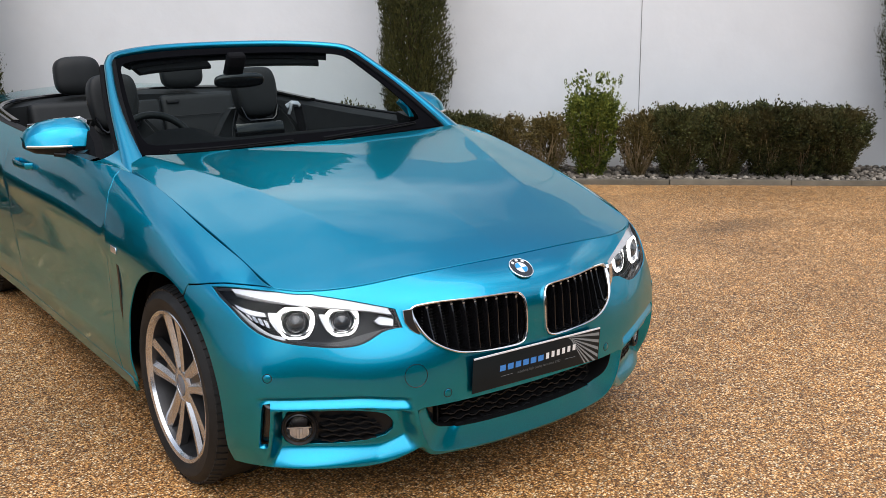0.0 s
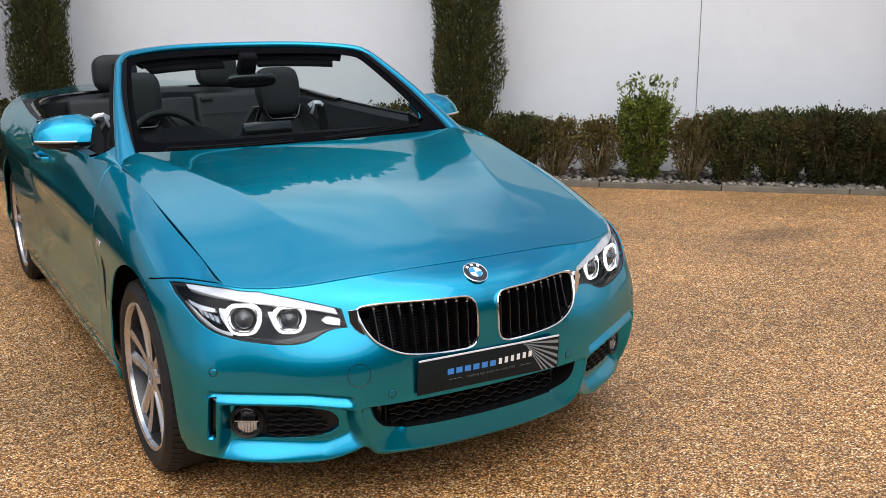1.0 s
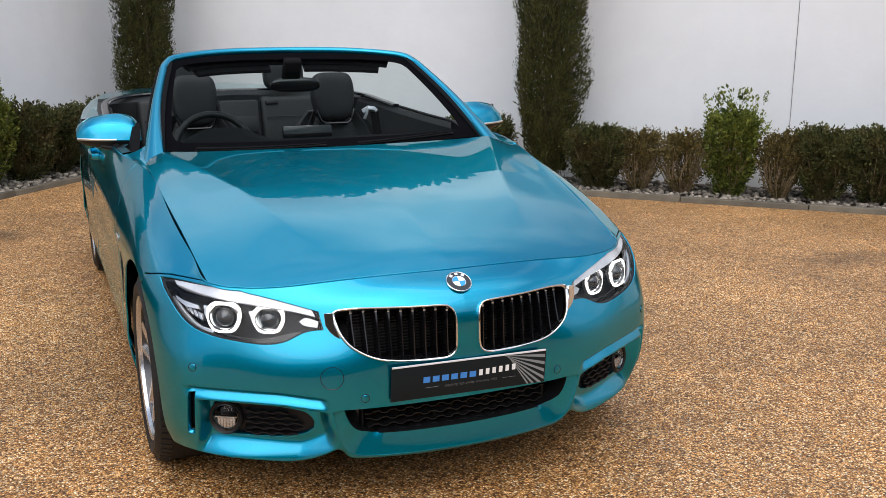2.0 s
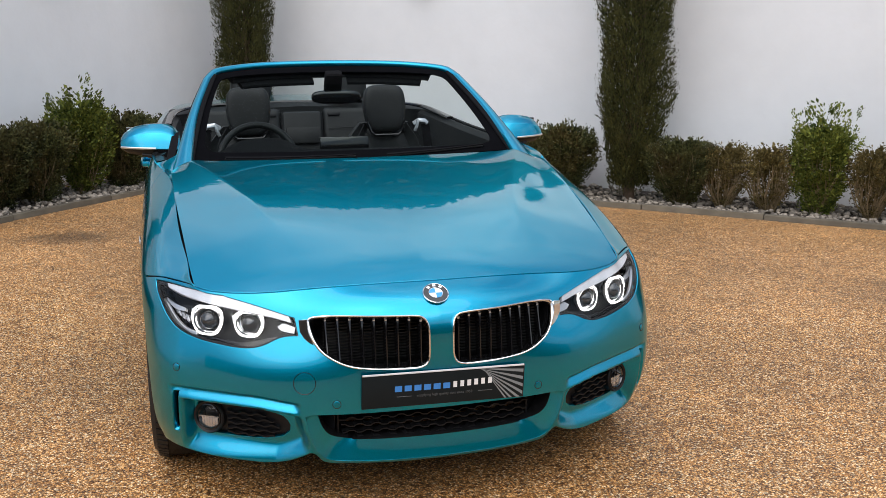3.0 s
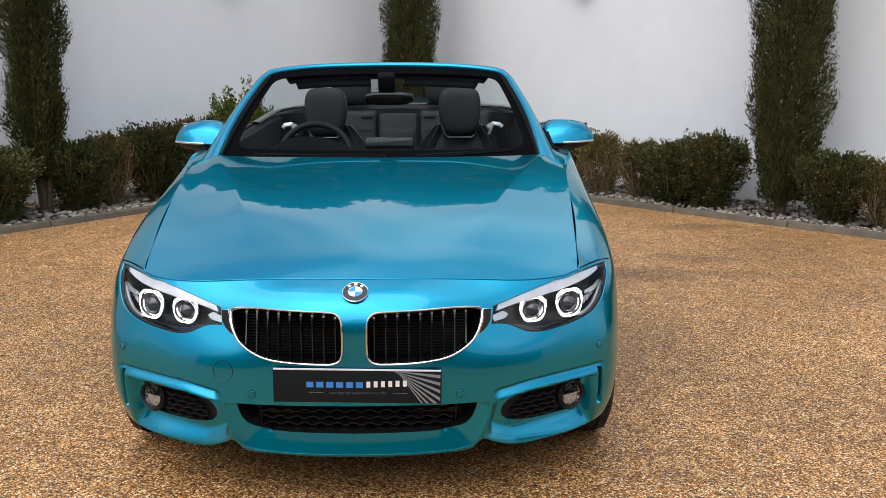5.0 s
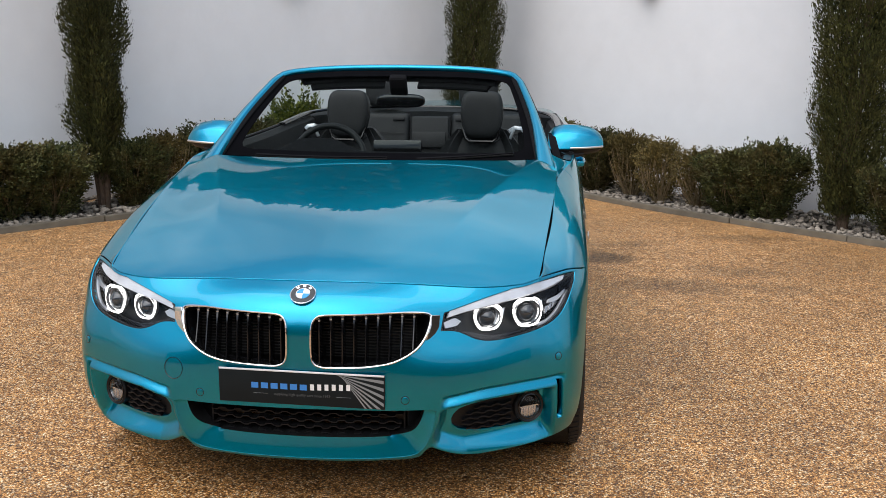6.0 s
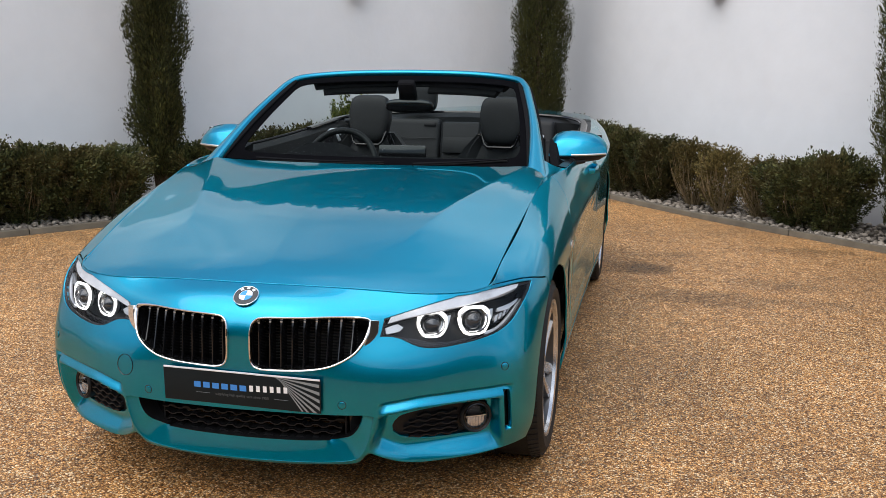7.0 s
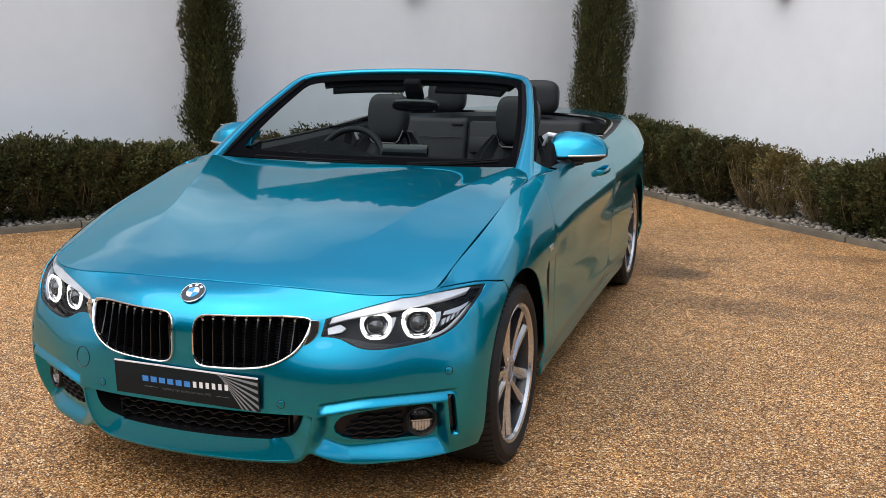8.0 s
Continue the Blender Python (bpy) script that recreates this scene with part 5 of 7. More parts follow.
def kidney(m):
    xz = BODY(KIDNEY[:, 0], KIDNEY[:, 1])
    out = np.clip((xz[:, 0] - 0.30) / 0.10, 0, 1)
    wide = 0.0085 + 0.006 * out * np.clip((xz[:, 2] - 0.53) / 0.1, 0, 1)
    inner = shrink(KIDNEY, wide)
    ring = shrink(KIDNEY, wide * 0.5)
    pth = BODY(ring[:, 0], ring[:, 1])
    nrm = surface_normals(BODY, ring)
    again = lambda a: np.vstack([a, a[:2]])
    frame_ob = part("kidney_grille", sweep(flip(again(pth + nrm * 0.001), m), flip(again(nrm), m), np.r_[wide, wide[:2]] * 0.52, 0.011, 12, 2.2), CHROME, car, "chrome-framed grille with black upright bars")
    v, f = loop_strip(inner, BODY, 0.004, 0.07)
    mesh_object("inner_wall", flip(v, m), f, GLOSS_BLACK, frame_ob)
    sx = -1 if m else 1
    p = BODY(inner[:, 0], inner[:, 1])
    for k in range(9):
        x = 0.060 + 0.0355 * k
        cut = []
        n = len(p)
        for q in range(n):
            a, b = p[q], p[(q + 1) % n]
            if (a[0] - x) * (b[0] - x) <= 0 and a[0] != b[0]:
                cut.append(a + (b - a) * (x - a[0]) / (b[0] - a[0]))
        if len(cut) < 2:
            continue
        zs = sorted(c[2] for c in cut)
        z0, z1 = zs[0], zs[-1]
        if z1 - z0 < 0.02:
            continue
        rows = np.linspace(z0, z1, 9)
        sv = front([(x, z) for z in rows])
        q = BODY(sv[:, 0], sv[:, 1])
        bm = bmesh.new()
        prev = None
        for (px, py, pz), tt in zip(q, np.linspace(0, 1, 9)):
            w = 0.0030 + 0.0032 * np.clip((tt - 0.72) / 0.28, 0, 1)
            d = 0.008 + 0.004 * math.sin(math.pi * tt) - 0.004 * tt
            ring = [bm.verts.new((sx * (px + a), py + b, pz)) for a, b in ((-w * 0.55, d), (w * 0.55, d), (w, d + 0.006), (w, d + 0.045), (-w, d + 0.045), (-w, d + 0.006))]
            if prev:
                for i in range(6):
                    bm.faces.new((prev[i], prev[(i + 1) % 6], ring[(i + 1) % 6], ring[i]))
            else:
                bm.faces.new(ring)
            prev = ring
        bm.faces.new(prev)
        bmesh.ops.recalc_face_normals(bm, faces=bm.faces)
        part("bar", bm, GLOSS_BLACK, frame_ob)
        tipz = q[-1]
        tip = box_bm((0.0075, 0.002, 0.028), (sx * tipz[0], tipz[1] + 0.002, tipz[2] - 0.017), 0.0008)
        for vv in tip.verts:
            if vv.co.z < tipz[2] - 0.02:
                vv.co.x = sx * tipz[0] + (vv.co.x - sx * tipz[0]) * 0.35
                vv.co.y += 0.002
        part("bar_tip", tip, SILVER, frame_ob, "silver bar tip")
    bm = bmesh.new()
    for k in range(16):
        z = 0.500 + 0.0098 * k
        half = 0.155 - 0.02 * (k < 4)
        box_bm((2 * half, 0.006, 0.0028), (sx * 0.195, 0.150, z), bm=bm)
    tagged(part("radiator_core", bm, FIN, frame_ob), kind="stuff")
    corner = front(smooth_loop([(.4235, .647), (.4215, .612), (.411, .594), (.397, .581), (.385, .574), (.392, .594), (.400, .622), (.399, .649)], 0.012, (0, 1, 7)))

    def leaning(s, v):
        p = BODY(s, v)
        return p + np.stack([0 * s, -0.003 - 0.022 * np.clip((p[:, 2] - 0.57) / 0.08, 0, 1), 0 * s], 1)

    panel("chrome_corner", corner, leaning, CHROME, frame_ob, step=0.015, flange=0.012, mirror=m)
    return frame_ob


for flipped in (False, True):
    kidney(flipped)


def wavy_bar(x0, x1, z, f, depth, parent, sx=1, amp=0.007, period=0.052, fall=0.0, phase=0.0):
    """One bar of a lower grille: a thin shelf whose front edge steps up and down."""
    n = int((x1 - x0) / 0.0065)
    xs = np.linspace(x0, x1, n)
    w = np.clip(2.2 * np.sin(2 * math.pi * (xs / period) + phase), -1, 1)
    zz = z + amp * 0.5 * w + fall * (xs - x0)
    sv = front(np.stack([np.abs(xs), zz], 1))
    sv[:, 0] *= np.sign(xs) if x0 < 0 else 1
    p = f(sv[:, 0], sv[:, 1])
    bm = bmesh.new()
    prev = None
    for (px, py, pz), z1 in zip(p, zz):
        ring = [bm.verts.new((sx * px, py + depth + b, z1 + c)) for b, c in ((0, -0.0018), (0, 0.0018), (0.028, 0.004), (0.028, -0.004))]
        if prev:
            for i in range(4):
                bm.faces.new((prev[i], prev[(i + 1) % 4], ring[(i + 1) % 4], ring[i]))
        else:
            bm.faces.new(ring)
        prev = ring
    bm.faces.new(prev)
    bmesh.ops.recalc_face_normals(bm, faces=bm.faces)
    part("grille_bar", bm, BLACK, parent)


def intake_scoop():
    """The painted hollow between the lip's edge and the lower grille, and the grille's inner outline."""
    outline = np.array(whole(INTAKE))
    edge = BODY(outline[:, 0], outline[:, 1])
    x, z = np.abs(edge[:, 0]), edge[:, 2]
    low = np.clip((0.362 - z) / 0.16, 0, 1)
    goal = np.stack([edge[:, 0] * (1 - 0.075 * (x > 0.3) - 0.02), edge[:, 1] + 0.013, z + 0.070 * low ** 1.2], 1)
    rows = []
    for t in np.linspace(0, 1, 9):
        a = t * math.pi / 2
        c = 1 - (1 - t) ** 1.25
        r = 1 - math.cos(a)
        rows.append(np.stack([edge[:, 0] + (goal[:, 0] - edge[:, 0]) * r, edge[:, 1] + 0.001 + 0.013 * c, z + (goal[:, 2] - z) * t], 1))
    n = len(outline)
    faces = []
    for k in range(8):
        for i in range(n):
            j = (i + 1) % n
            if z[i] > 0.3615 and z[j] > 0.3615:
                continue
            faces.append((k * n + i, k * n + j, (k + 1) * n + j, (k + 1) * n + i))
    ob = mesh_object("intake_scoop", np.vstack(rows), faces, PAINT, car)
    return goal


def lower_grille():
    goal = intake_scoop()
    n = len(goal)
    faces = [(k, (k + 1) % n, n + (k + 1) % n, n + k) for k in range(n)]
    g = mesh_object("lower_grille", np.vstack([goal - (0, 0.004, 0), goal * (0.97, 1, 1) + (0, 0.11, 0)]), faces, BLACK, car, "black lower air intake with stepped bars")
    for k, z in enumerate((0.259, 0.280, 0.301, 0.323, 0.345)):
        half = (0.29, 0.30, 0.305, 0.31, 0.31)[k]
        wavy_bar(-half, half, z, BODY, 0.060, g, phase=math.pi * (k % 2))
    for sx in (1, -1):
        part("grille_end", box_bm((0.006, 0.04, 0.080), (sx * 0.312, 0.150, 0.310), 0.001), BLACK, g)
        part("duct_wall", box_bm((0.075, 0.004, 0.09), (sx * 0.352, 0.165, 0.310), 0.001, rot=Matrix.Rotation(sx * 0.5, 4, "Z")), GLOSS_BLACK, g)
    for k in range(5):
        part("slat", box_bm((0.10, 0.006, 0.008), (-0.24 + 0.12 * k, 0.165, 0.318 + 0.004 * (k % 2)), 0.001), DARK_CHROME, g)


lower_grille()


def fog_lamp(m):
    sx = -1 if m else 1
    insert = panel("fog_lamp_insert", shrink(FOG, -0.012), BODY, BLACK, car, step=0.02, flange=0.0, mirror=m, lift=-0.064,
                   label="black insert with round fog lamp and stepped bars")
    for k, z in enumerate((0.262, 0.280, 0.298, 0.316, 0.334)):
        x0, x1 = (0.505, 0.49, 0.49, 0.505, 0.53)[k], 0.645
        wavy_bar(x0, x1, z, BODY, 0.053, insert, sx, 0.006, 0.042, phase=math.pi * (k % 2))
    base = pose(sx * 0.702, 0.280, 0.309, -4, 0, sx * 32)
    for nm, prof, mat in (("bezel", [(0.03, 0.052), (0.0, 0.054), (-0.006, 0.050), (-0.002, 0.044), (0.012, 0.041)], BLACK),
                          ("ring", [(0.002, 0.0425), (-0.003, 0.0425), (-0.004, 0.0395), (0.004, 0.039)], GLOSS_BLACK),
                          ("reflector", [(0.0, 0.039), (0.014, 0.030), (0.022, 0.015), (0.024, 0.0001)], DARK_CHROME)):
        bm = lathe(prof, 32, "y")
        for q in bm.verts:
            q.co = base @ q.co
        part(nm, bm, mat, insert)
    bm = bmesh.new()
    for k in range(6):
        a = -0.024 + 0.0096 * k
        hh = 0.95 * math.sqrt(max(0.0, 0.036 ** 2 - a * a))
        box_bm((0.0088, 0.004, hh), (a, 0.006, -hh / 2 - 0.002), 0.001, bm=bm)
    box_bm((0.070, 0.004, 0.003), (0, 0.003, 0.0), bm=bm)
    bmesh.ops.transform(bm, matrix=base, verts=bm.verts)
    part("light_vane", bm, FACET, insert)
    bm = lathe([(0.002, 0.039), (-0.005, 0.028), (-0.008, 0.012), (-0.0085, 0.0001)], 28, "y")
    for q in bm.verts:
        q.co = base @ q.co
    part("lens", bm, LENS, insert)
    slot = panel("air_slot", SLOT, bumper_surface, GLOSS_BLACK, car, step=0.02, flange=0, mirror=m, lift=-0.028)


for flipped in (False, True):
    fog_lamp(flipped)


def on_surface(f, s, v, lift=0.0):
    """A pose on the body: z along the outward normal, y up the section."""
    s, v = np.array([s]), np.array([v])
    e = 1e-3
    ds, dv = f(s + e, v) - f(s - e, v), f(s, v + e) - f(s, v - e)
    n = np.cross(ds, dv)[0]
    n /= np.linalg.norm(n)
    up = dv[0] - n * (dv[0] @ n)
    up /= np.linalg.norm(up)
    r = np.cross(up, n)
    p = f(s, v)[0] + n * lift
    return Matrix(((r[0], up[0], n[0], p[0]), (r[1], up[1], n[1], p[1]), (r[2], up[2], n[2], p[2]), (0, 0, 0, 1)))


def put(bm, m):
    bmesh.ops.transform(bm, matrix=m, verts=bm.verts)
    return bm


def disc_sector(r0, r1, a0, a1, z, h, seg=10):
    bm = bmesh.new()
    lo, hi = [], []
    for k in range(seg + 1):
        a = radians(a0 + (a1 - a0) * k / seg)
        for r, row in ((r0, lo), (r1, hi)):
            row.append((bm.verts.new((r * math.cos(a), r * math.sin(a), z)), bm.verts.new((r * math.cos(a), r * math.sin(a), z + h))))
    for k in range(seg):
        bm.faces.new((lo[k][1], hi[k][1], hi[k + 1][1], lo[k + 1][1]))
        bm.faces.new((hi[k][0], hi[k + 1][0], hi[k + 1][1], hi[k][1]))
    bmesh.ops.remove_doubles(bm, verts=bm.verts, dist=1e-5)
    bmesh.ops.recalc_face_normals(bm, faces=bm.faces)
    return bm


def nose_details():
    blue = material("badge_blue_enamel", (0.02, 0.30, 0.62), 0.2, 0, 0.6)
    white = material("badge_white_enamel", (0.82, 0.82, 0.82), 0.2, 0, 0.6)
    black = material("badge_black_enamel", (0.01, 0.01, 0.011), 0.2, 0, 0.6)
    sv = front([(0.0, 0.706)])[0]
    m = on_surface(BODY, sv[0], sv[1], 0.001)
    roundel = part("badge", put(lathe([(0.0, 0.041), (0.004, 0.041), (0.0055, 0.039), (0.0045, 0.0375), (0.0045, 0.0001)], 40, "z"), m), CHROME, car, "round chrome-rimmed badge in black, blue and white")
    part("black_ring", put(disc_sector(0.0225, 0.0375, 0, 360, 0.0047, 0.0008, 36), m), black, roundel)
    for k in range(4):
        part("quarter", put(disc_sector(0.0, 0.0205, 90 * k, 90 * k + 90, 0.0047, 0.0006), m), white if k % 2 == 0 else blue, roundel)
    for a in (130, 90, 50):
        part("mark", put(put(box_bm((0.009, 0.010, 0.0006), (0.030, 0, 0.0058), 0.0001), Matrix.Rotation(radians(a), 4, "Z")), m), white, roundel)
    # parking sensors and the cover of the towing eye
    for x, z in ((0.325, 0.395), (-0.325, 0.395), (0.792, 0.482), (-0.792, 0.482)):
        q = front([(abs(x), z)])[0]
        mm = on_surface(bumper_surface, math.copysign(q[0], x), q[1], 0.0)
        sensor = part("parking_sensor", put(lathe([(-0.004, 0.0115), (0.0012, 0.0110), (0.0018, 0.0100), (0.0016, 0.0001)], 24, "z"), mm), PAINT, car)
        part("sensor_rim", put(lathe([(-0.002, 0.0138), (0.0006, 0.0136), (0.0004, 0.0118), (-0.003, 0.0116)], 24, "z"), mm), GLOSS_BLACK, sensor)
    q = front([(0.418, 0.462)])[0]
    mm = on_surface(bumper_surface, -q[0], q[1], 0.0)
    ring = [mm @ Vector((0.034 * math.cos(a), 0.034 * math.sin(a), 0.0)) for a in np.linspace(0, 2 * math.pi, 48, endpoint=False)]
    part("towing_eye_cover", tube(ring, 0.0011, 5, closed=True), GLOSS_BLACK, car)


nose_details()


def number_plate():
    """A dealer's plate: dark sheet with a white upper edge, blue and white marks, and grey rays."""
    dark = material("plate_dark_print", (0.010, 0.014, 0.016), 0.3, 0, 0.0, spec=0.12, noise_scale=8, spread=0.15)
    edge = material("plate_white_edge", (0.75, 0.76, 0.78), 0.3)
    blue = material("print_blue", (0.045, 0.23, 0.62), 0.25)
    white = material("print_white", (0.80, 0.80, 0.80), 0.25)
    grey = material("print_grey", (0.22, 0.24, 0.25), 0.25)
    faint = material("print_dim_grey", (0.075, 0.085, 0.09), 0.3)
    m = pose(0.007, 0.030, 0.430, 90 + 3, 1.0, 0)
    plate = part("number_plate", put(box_bm((0.520, 0.111, 0.004), (0, 0, -0.003), 0.0018), m), dark, car, "dark dealer plate with blue and white marks and grey rays")
    part("upper_edge", put(box_bm((0.516, 0.005, 0.0045), (0, 0.054, -0.002), 0.001), m), edge, plate)
    part("mounting", put(box_bm((0.46, 0.09, 0.016), (0, 0, -0.013), 0.004), m), BLACK, plate)

    def bars(rows, mat, z):
        for x, y, w, h in rows:
            part("mark", put(box_bm((w, h, 0.0006), (x, y, z), 0.0), m), mat, plate)

    # the maker's marks stand as plain bars in their colours
    bars([(-0.146 + 0.0305 * k, 0.004, 0.022, 0.0185) for k in range(6)], blue, -0.0006)
    bars([(0.034 + 0.0225 * k, 0.006 + 0.001 * k, 0.012, 0.0195) for k in range(6)], white, -0.0006)
    for x in (-0.128, 0.132):
        bars([(x, -0.022, 0.046, 0.0007)], grey, -0.0007)
    words = bpy.data.curves.new("small_print", "FONT")
    words.body, words.size, words.align_x, words.align_y, words.extrude = "supplying high quality cars since 1953", 0.0118, "CENTER", "CENTER", 0.0002
    holder = bpy.data.objects.new("small_print", words)
    bpy.context.collection.objects.link(holder)
    me = bpy.data.meshes.new_from_object(holder.evaluated_get(bpy.context.evaluated_depsgraph_get()))
    bpy.data.objects.remove(holder)
    me.transform(m @ Matrix.Translation((0.002, -0.022, -0.0006)))
    me.materials.clear()
    me.materials.append(faint)
    small = new("small_print", me)
    small.parent = plate
    for k in range(7):
        bm = bmesh.new()
        o = Vector((0.10, 0.056, -0.0007))
        ends = []
        for lower in (0.0, 0.07):
            d = Vector((1.0, -0.10 - 0.16 * k - lower, 0))
            t = min((0.256 - o.x) / d.x, (o.y + 0.054) / -d.y)
            ends.append(o + d * t)
        bm.faces.new([bm.verts.new(q) for q in (o + Vector((0.012 * k * 0.3, -0.003, 0)), ends[1], ends[0])])
        part("ray", put(bm, m), grey, plate)
    return plate


number_plate()


# ---- wheels ----
def wheel(cx, cy, mirror, turn=0.0):
    """Alloy wheel with five twin spokes; its axle lies along x and its face looks to +x."""
    r, w = 0.322, 0.112
    rim = lathe([(0.095, 0.247), (0.104, 0.252), (0.108, 0.249), (0.104, 0.238), (0.092, 0.233)], 72)
    barrel = lathe([(0.0915, 0.2325), (0.02, 0.222), (-0.09, 0.222), (-0.10, 0.245)], 72)
    hub_pose = pose(cx, cy, r, 0, 0, 180 if mirror else 0)
    root = part("wheel", rim, ALLOY, car, "alloy wheel with five polished twin spokes")
    root.matrix_basis = hub_pose
    tread = lathe([(-0.100, 0.243), (-w, 0.262), (-w - 0.002, 0.290), (-0.098, 0.313), (-0.075, r), (-0.03, r + 0.001), (0.03, r + 0.001), (0.075, r), (0.098, 0.313), (w + 0.002, 0.290), (w, 0.262), (0.103, 0.250), (0.098, 0.243)], 96)
    part("barrel", barrel, ALLOY_DARK, root)
    tyre = part("tyre", tread, RUBBER, root, "black low-profile tyre")
    # tread blocks along the shoulder
    bm = bmesh.new()
    for k in range(72):
        a = 2 * math.pi * k / 72
        for sx in (1, -1):
            box_bm((0.036, 0.021, 0.006), (0.082 * sx, 0, r - 0.0015), 0.0, rot=None, bm=bm)
            vs = bm.verts[-8:]
            bmesh.ops.rotate(bm, verts=vs, cent=(0.082 * sx, 0, r - 0.0015), matrix=Matrix.Rotation(radians(17 * sx), 3, "Y"))
            bmesh.ops.rotate(bm, verts=vs, cent=(0, 0, 0), matrix=Matrix.Rotation(a, 3, "X"))
            bm.verts.ensure_lookup_table()
    tagged(part("tread", bm, RUBBER, tyre), kind="stuff")
    bm = lathe([(0.062, 0.001), (0.064, 0.060), (0.074, 0.064), (0.082, 0.054), (0.084, 0.036), (0.080, 0.034), (0.080, 0.0001)], 40)
    part("hub", bm, ALLOY, root)
    part("hub_cap", lathe([(0.080, 0.033), (0.084, 0.032), (0.085, 0.030), (0.0845, 0.0001)], 32), material("cap_enamel", (0.16, 0.20, 0.26), 0.2, 0.2, 0.5), root)
    for k in range(5):
        a = 2 * math.pi * k / 5 + radians(36)
        part("wheel_bolt", put(lathe([(0.066, 0.0085), (0.080, 0.0085), (0.082, 0.006), (0.082, 0.0001)], 8), Matrix.Translation((0, 0.048 * math.cos(a), 0.048 * math.sin(a)))), DARK_CHROME, root)
    for k in range(5):
        mid = 2 * math.pi * k / 5 + math.pi / 2 + radians(turn)
        for sgn in (-1, 1):
            face, side_bm = bmesh.new(), bmesh.new()
            rows, deep = [], []
            for t in np.linspace(0, 1, 7):
                rad = 0.040 + (0.243 - 0.040) * t
                # the pair stays close at the hub, then the two arms part towards the rim, one of them kinked
                off = sgn * (0.0180 + 0.030 * t)
                half = 0.0138 + 0.0105 * t
                px = 0.082 - 0.004 * math.sin(math.pi * t) + 0.012 * t
                row = []
                for e, dx in ((-half, -0.012 if sgn > 0 else -0.003), (-half * 0.35, 0.0), (half * 0.35, 0.0), (half, -0.003 if sgn > 0 else -0.012)):
                    row.append((px + dx, rad * math.cos(mid) - (off + e) * math.sin(mid), rad * math.sin(mid) + (off + e) * math.cos(mid)))
                rows.append([face.verts.new(q) for q in row])
                back = [(q[0] - 0.034 + 0.010 * t, q[1], q[2]) for q in (row[0], row[3])]
                deep.append([side_bm.verts.new(q) for q in (row[0], back[0], back[1], row[3])])
            for p, q in zip(rows, rows[1:]):
                for i in range(3):
                    face.faces.new((p[i], p[i + 1], q[i + 1], q[i]))
            for p, q in zip(deep, deep[1:]):
                for i in range(3):
                    side_bm.faces.new((p[i], p[i + 1], q[i + 1], q[i]))
            bmesh.ops.recalc_face_normals(side_bm, faces=side_bm.faces)
            for f_ in face.faces:
                if f_.normal.x < 0:
                    f_.normal_flip()
            part("spoke", face, ALLOY, root, "polished spoke face", 8)
            part("spoke_flank", side_bm, ALLOY_DARK, root)
        web = bmesh.new()
        rows = []
        for t in np.linspace(0, 0.5, 5):
            rad, half = 0.046 + 0.20 * t, 0.006 + 0.030 * t
            rows.append([web.verts.new((0.070 + 0.004 * t, rad * math.cos(mid) - e * math.sin(mid), rad * math.sin(mid) + e * math.cos(mid))) for e in (-half, half)])
        for p, q in zip(rows, rows[1:]):
            web.faces.new((p[0], p[1], q[1], q[0]))
        part("spoke_web", web, ALLOY_DARK, root)
    part("brake_disc", lathe([(0.012, 0.085), (0.012, 0.170), (-0.012, 0.170), (-0.012, 0.085)], 56), BRAKE, root)
    part("brake_hat", lathe([(0.0, 0.09), (0.042, 0.085), (0.046, 0.075), (0.046, 0.0001)], 32), BRAKE, root)
    cal = box_bm((0.07, 0.10, 0.16), (0.0, -0.145, 0.02), 0.02)
    part("brake_calliper", cal, ALLOY_DARK, root)
    return root


for wy in (0.785, 3.600):
    for mirrored in (False, True):
        wheel((-0.775 if mirrored else 0.775), wy, mirrored, 8 if mirrored else 22)


def underside():
    for y in (0.775, 3.600):
        for sx in (1, -1):
            bm = bmesh.new()
            rows = []
            for a in np.linspace(radians(-15), radians(195), 22):
                q = (0.375 * math.cos(a) + y, 0.385 * math.sin(a) + 0.335)
                rows.append([bm.verts.new((sx * x, *q)) for x in (0.46, 0.845)])
            for p, q in zip(rows, rows[1:]):
                bm.faces.new((p[0], p[1], q[1], q[0]))
            c = bm.verts.new((sx * 0.46, y, 0.3))
            for p, q in zip(rows, rows[1:]):
                bm.faces.new((p[0], q[0], c))
            part("wheel_arch_liner", bm, CARPET, car)
    bm = box_bm((1.10, 0.30, 0.16), (0, 0.52, 0.28), 0.03)
    part("front_tray", bm, BLACK, car)
    part("floor_pan", box_bm((1.66, 1.95, 0.10), (0, 2.20, 0.235), 0.02), BLACK, car)
    part("engine_bay", box_bm((0.86, 1.15, 0.44), (0, 0.95, 0.44), 0.05), BLACK, car)
    part("rear_tray", box_bm((0.9, 1.0, 0.30), (0, 3.95, 0.40), 0.05), BLACK, car)
    part("bulkhead", box_bm((1.62, 0.05, 0.62), (0, 1.44, 0.56), 0.01), BLACK, car)


underside()


# ---- windscreen, its frame and wipers ----
SCREEN = Surface((0, .36, .58, .71), (0, .38, .72), [
    [(0, 1.615, .942), (0, 1.945, 1.152), (0, 2.238, 1.324)],
    [(.36, 1.580, .950), (.33, 1.912, 1.152), (.30, 2.208, 1.320)],
    [(.58, 1.525, .966), (.535, 1.850, 1.150), (.47, 2.145, 1.310)],
    [(.70, 1.480, .978), (.645, 1.790, 1.146), (.565, 2.085, 1.300)]])


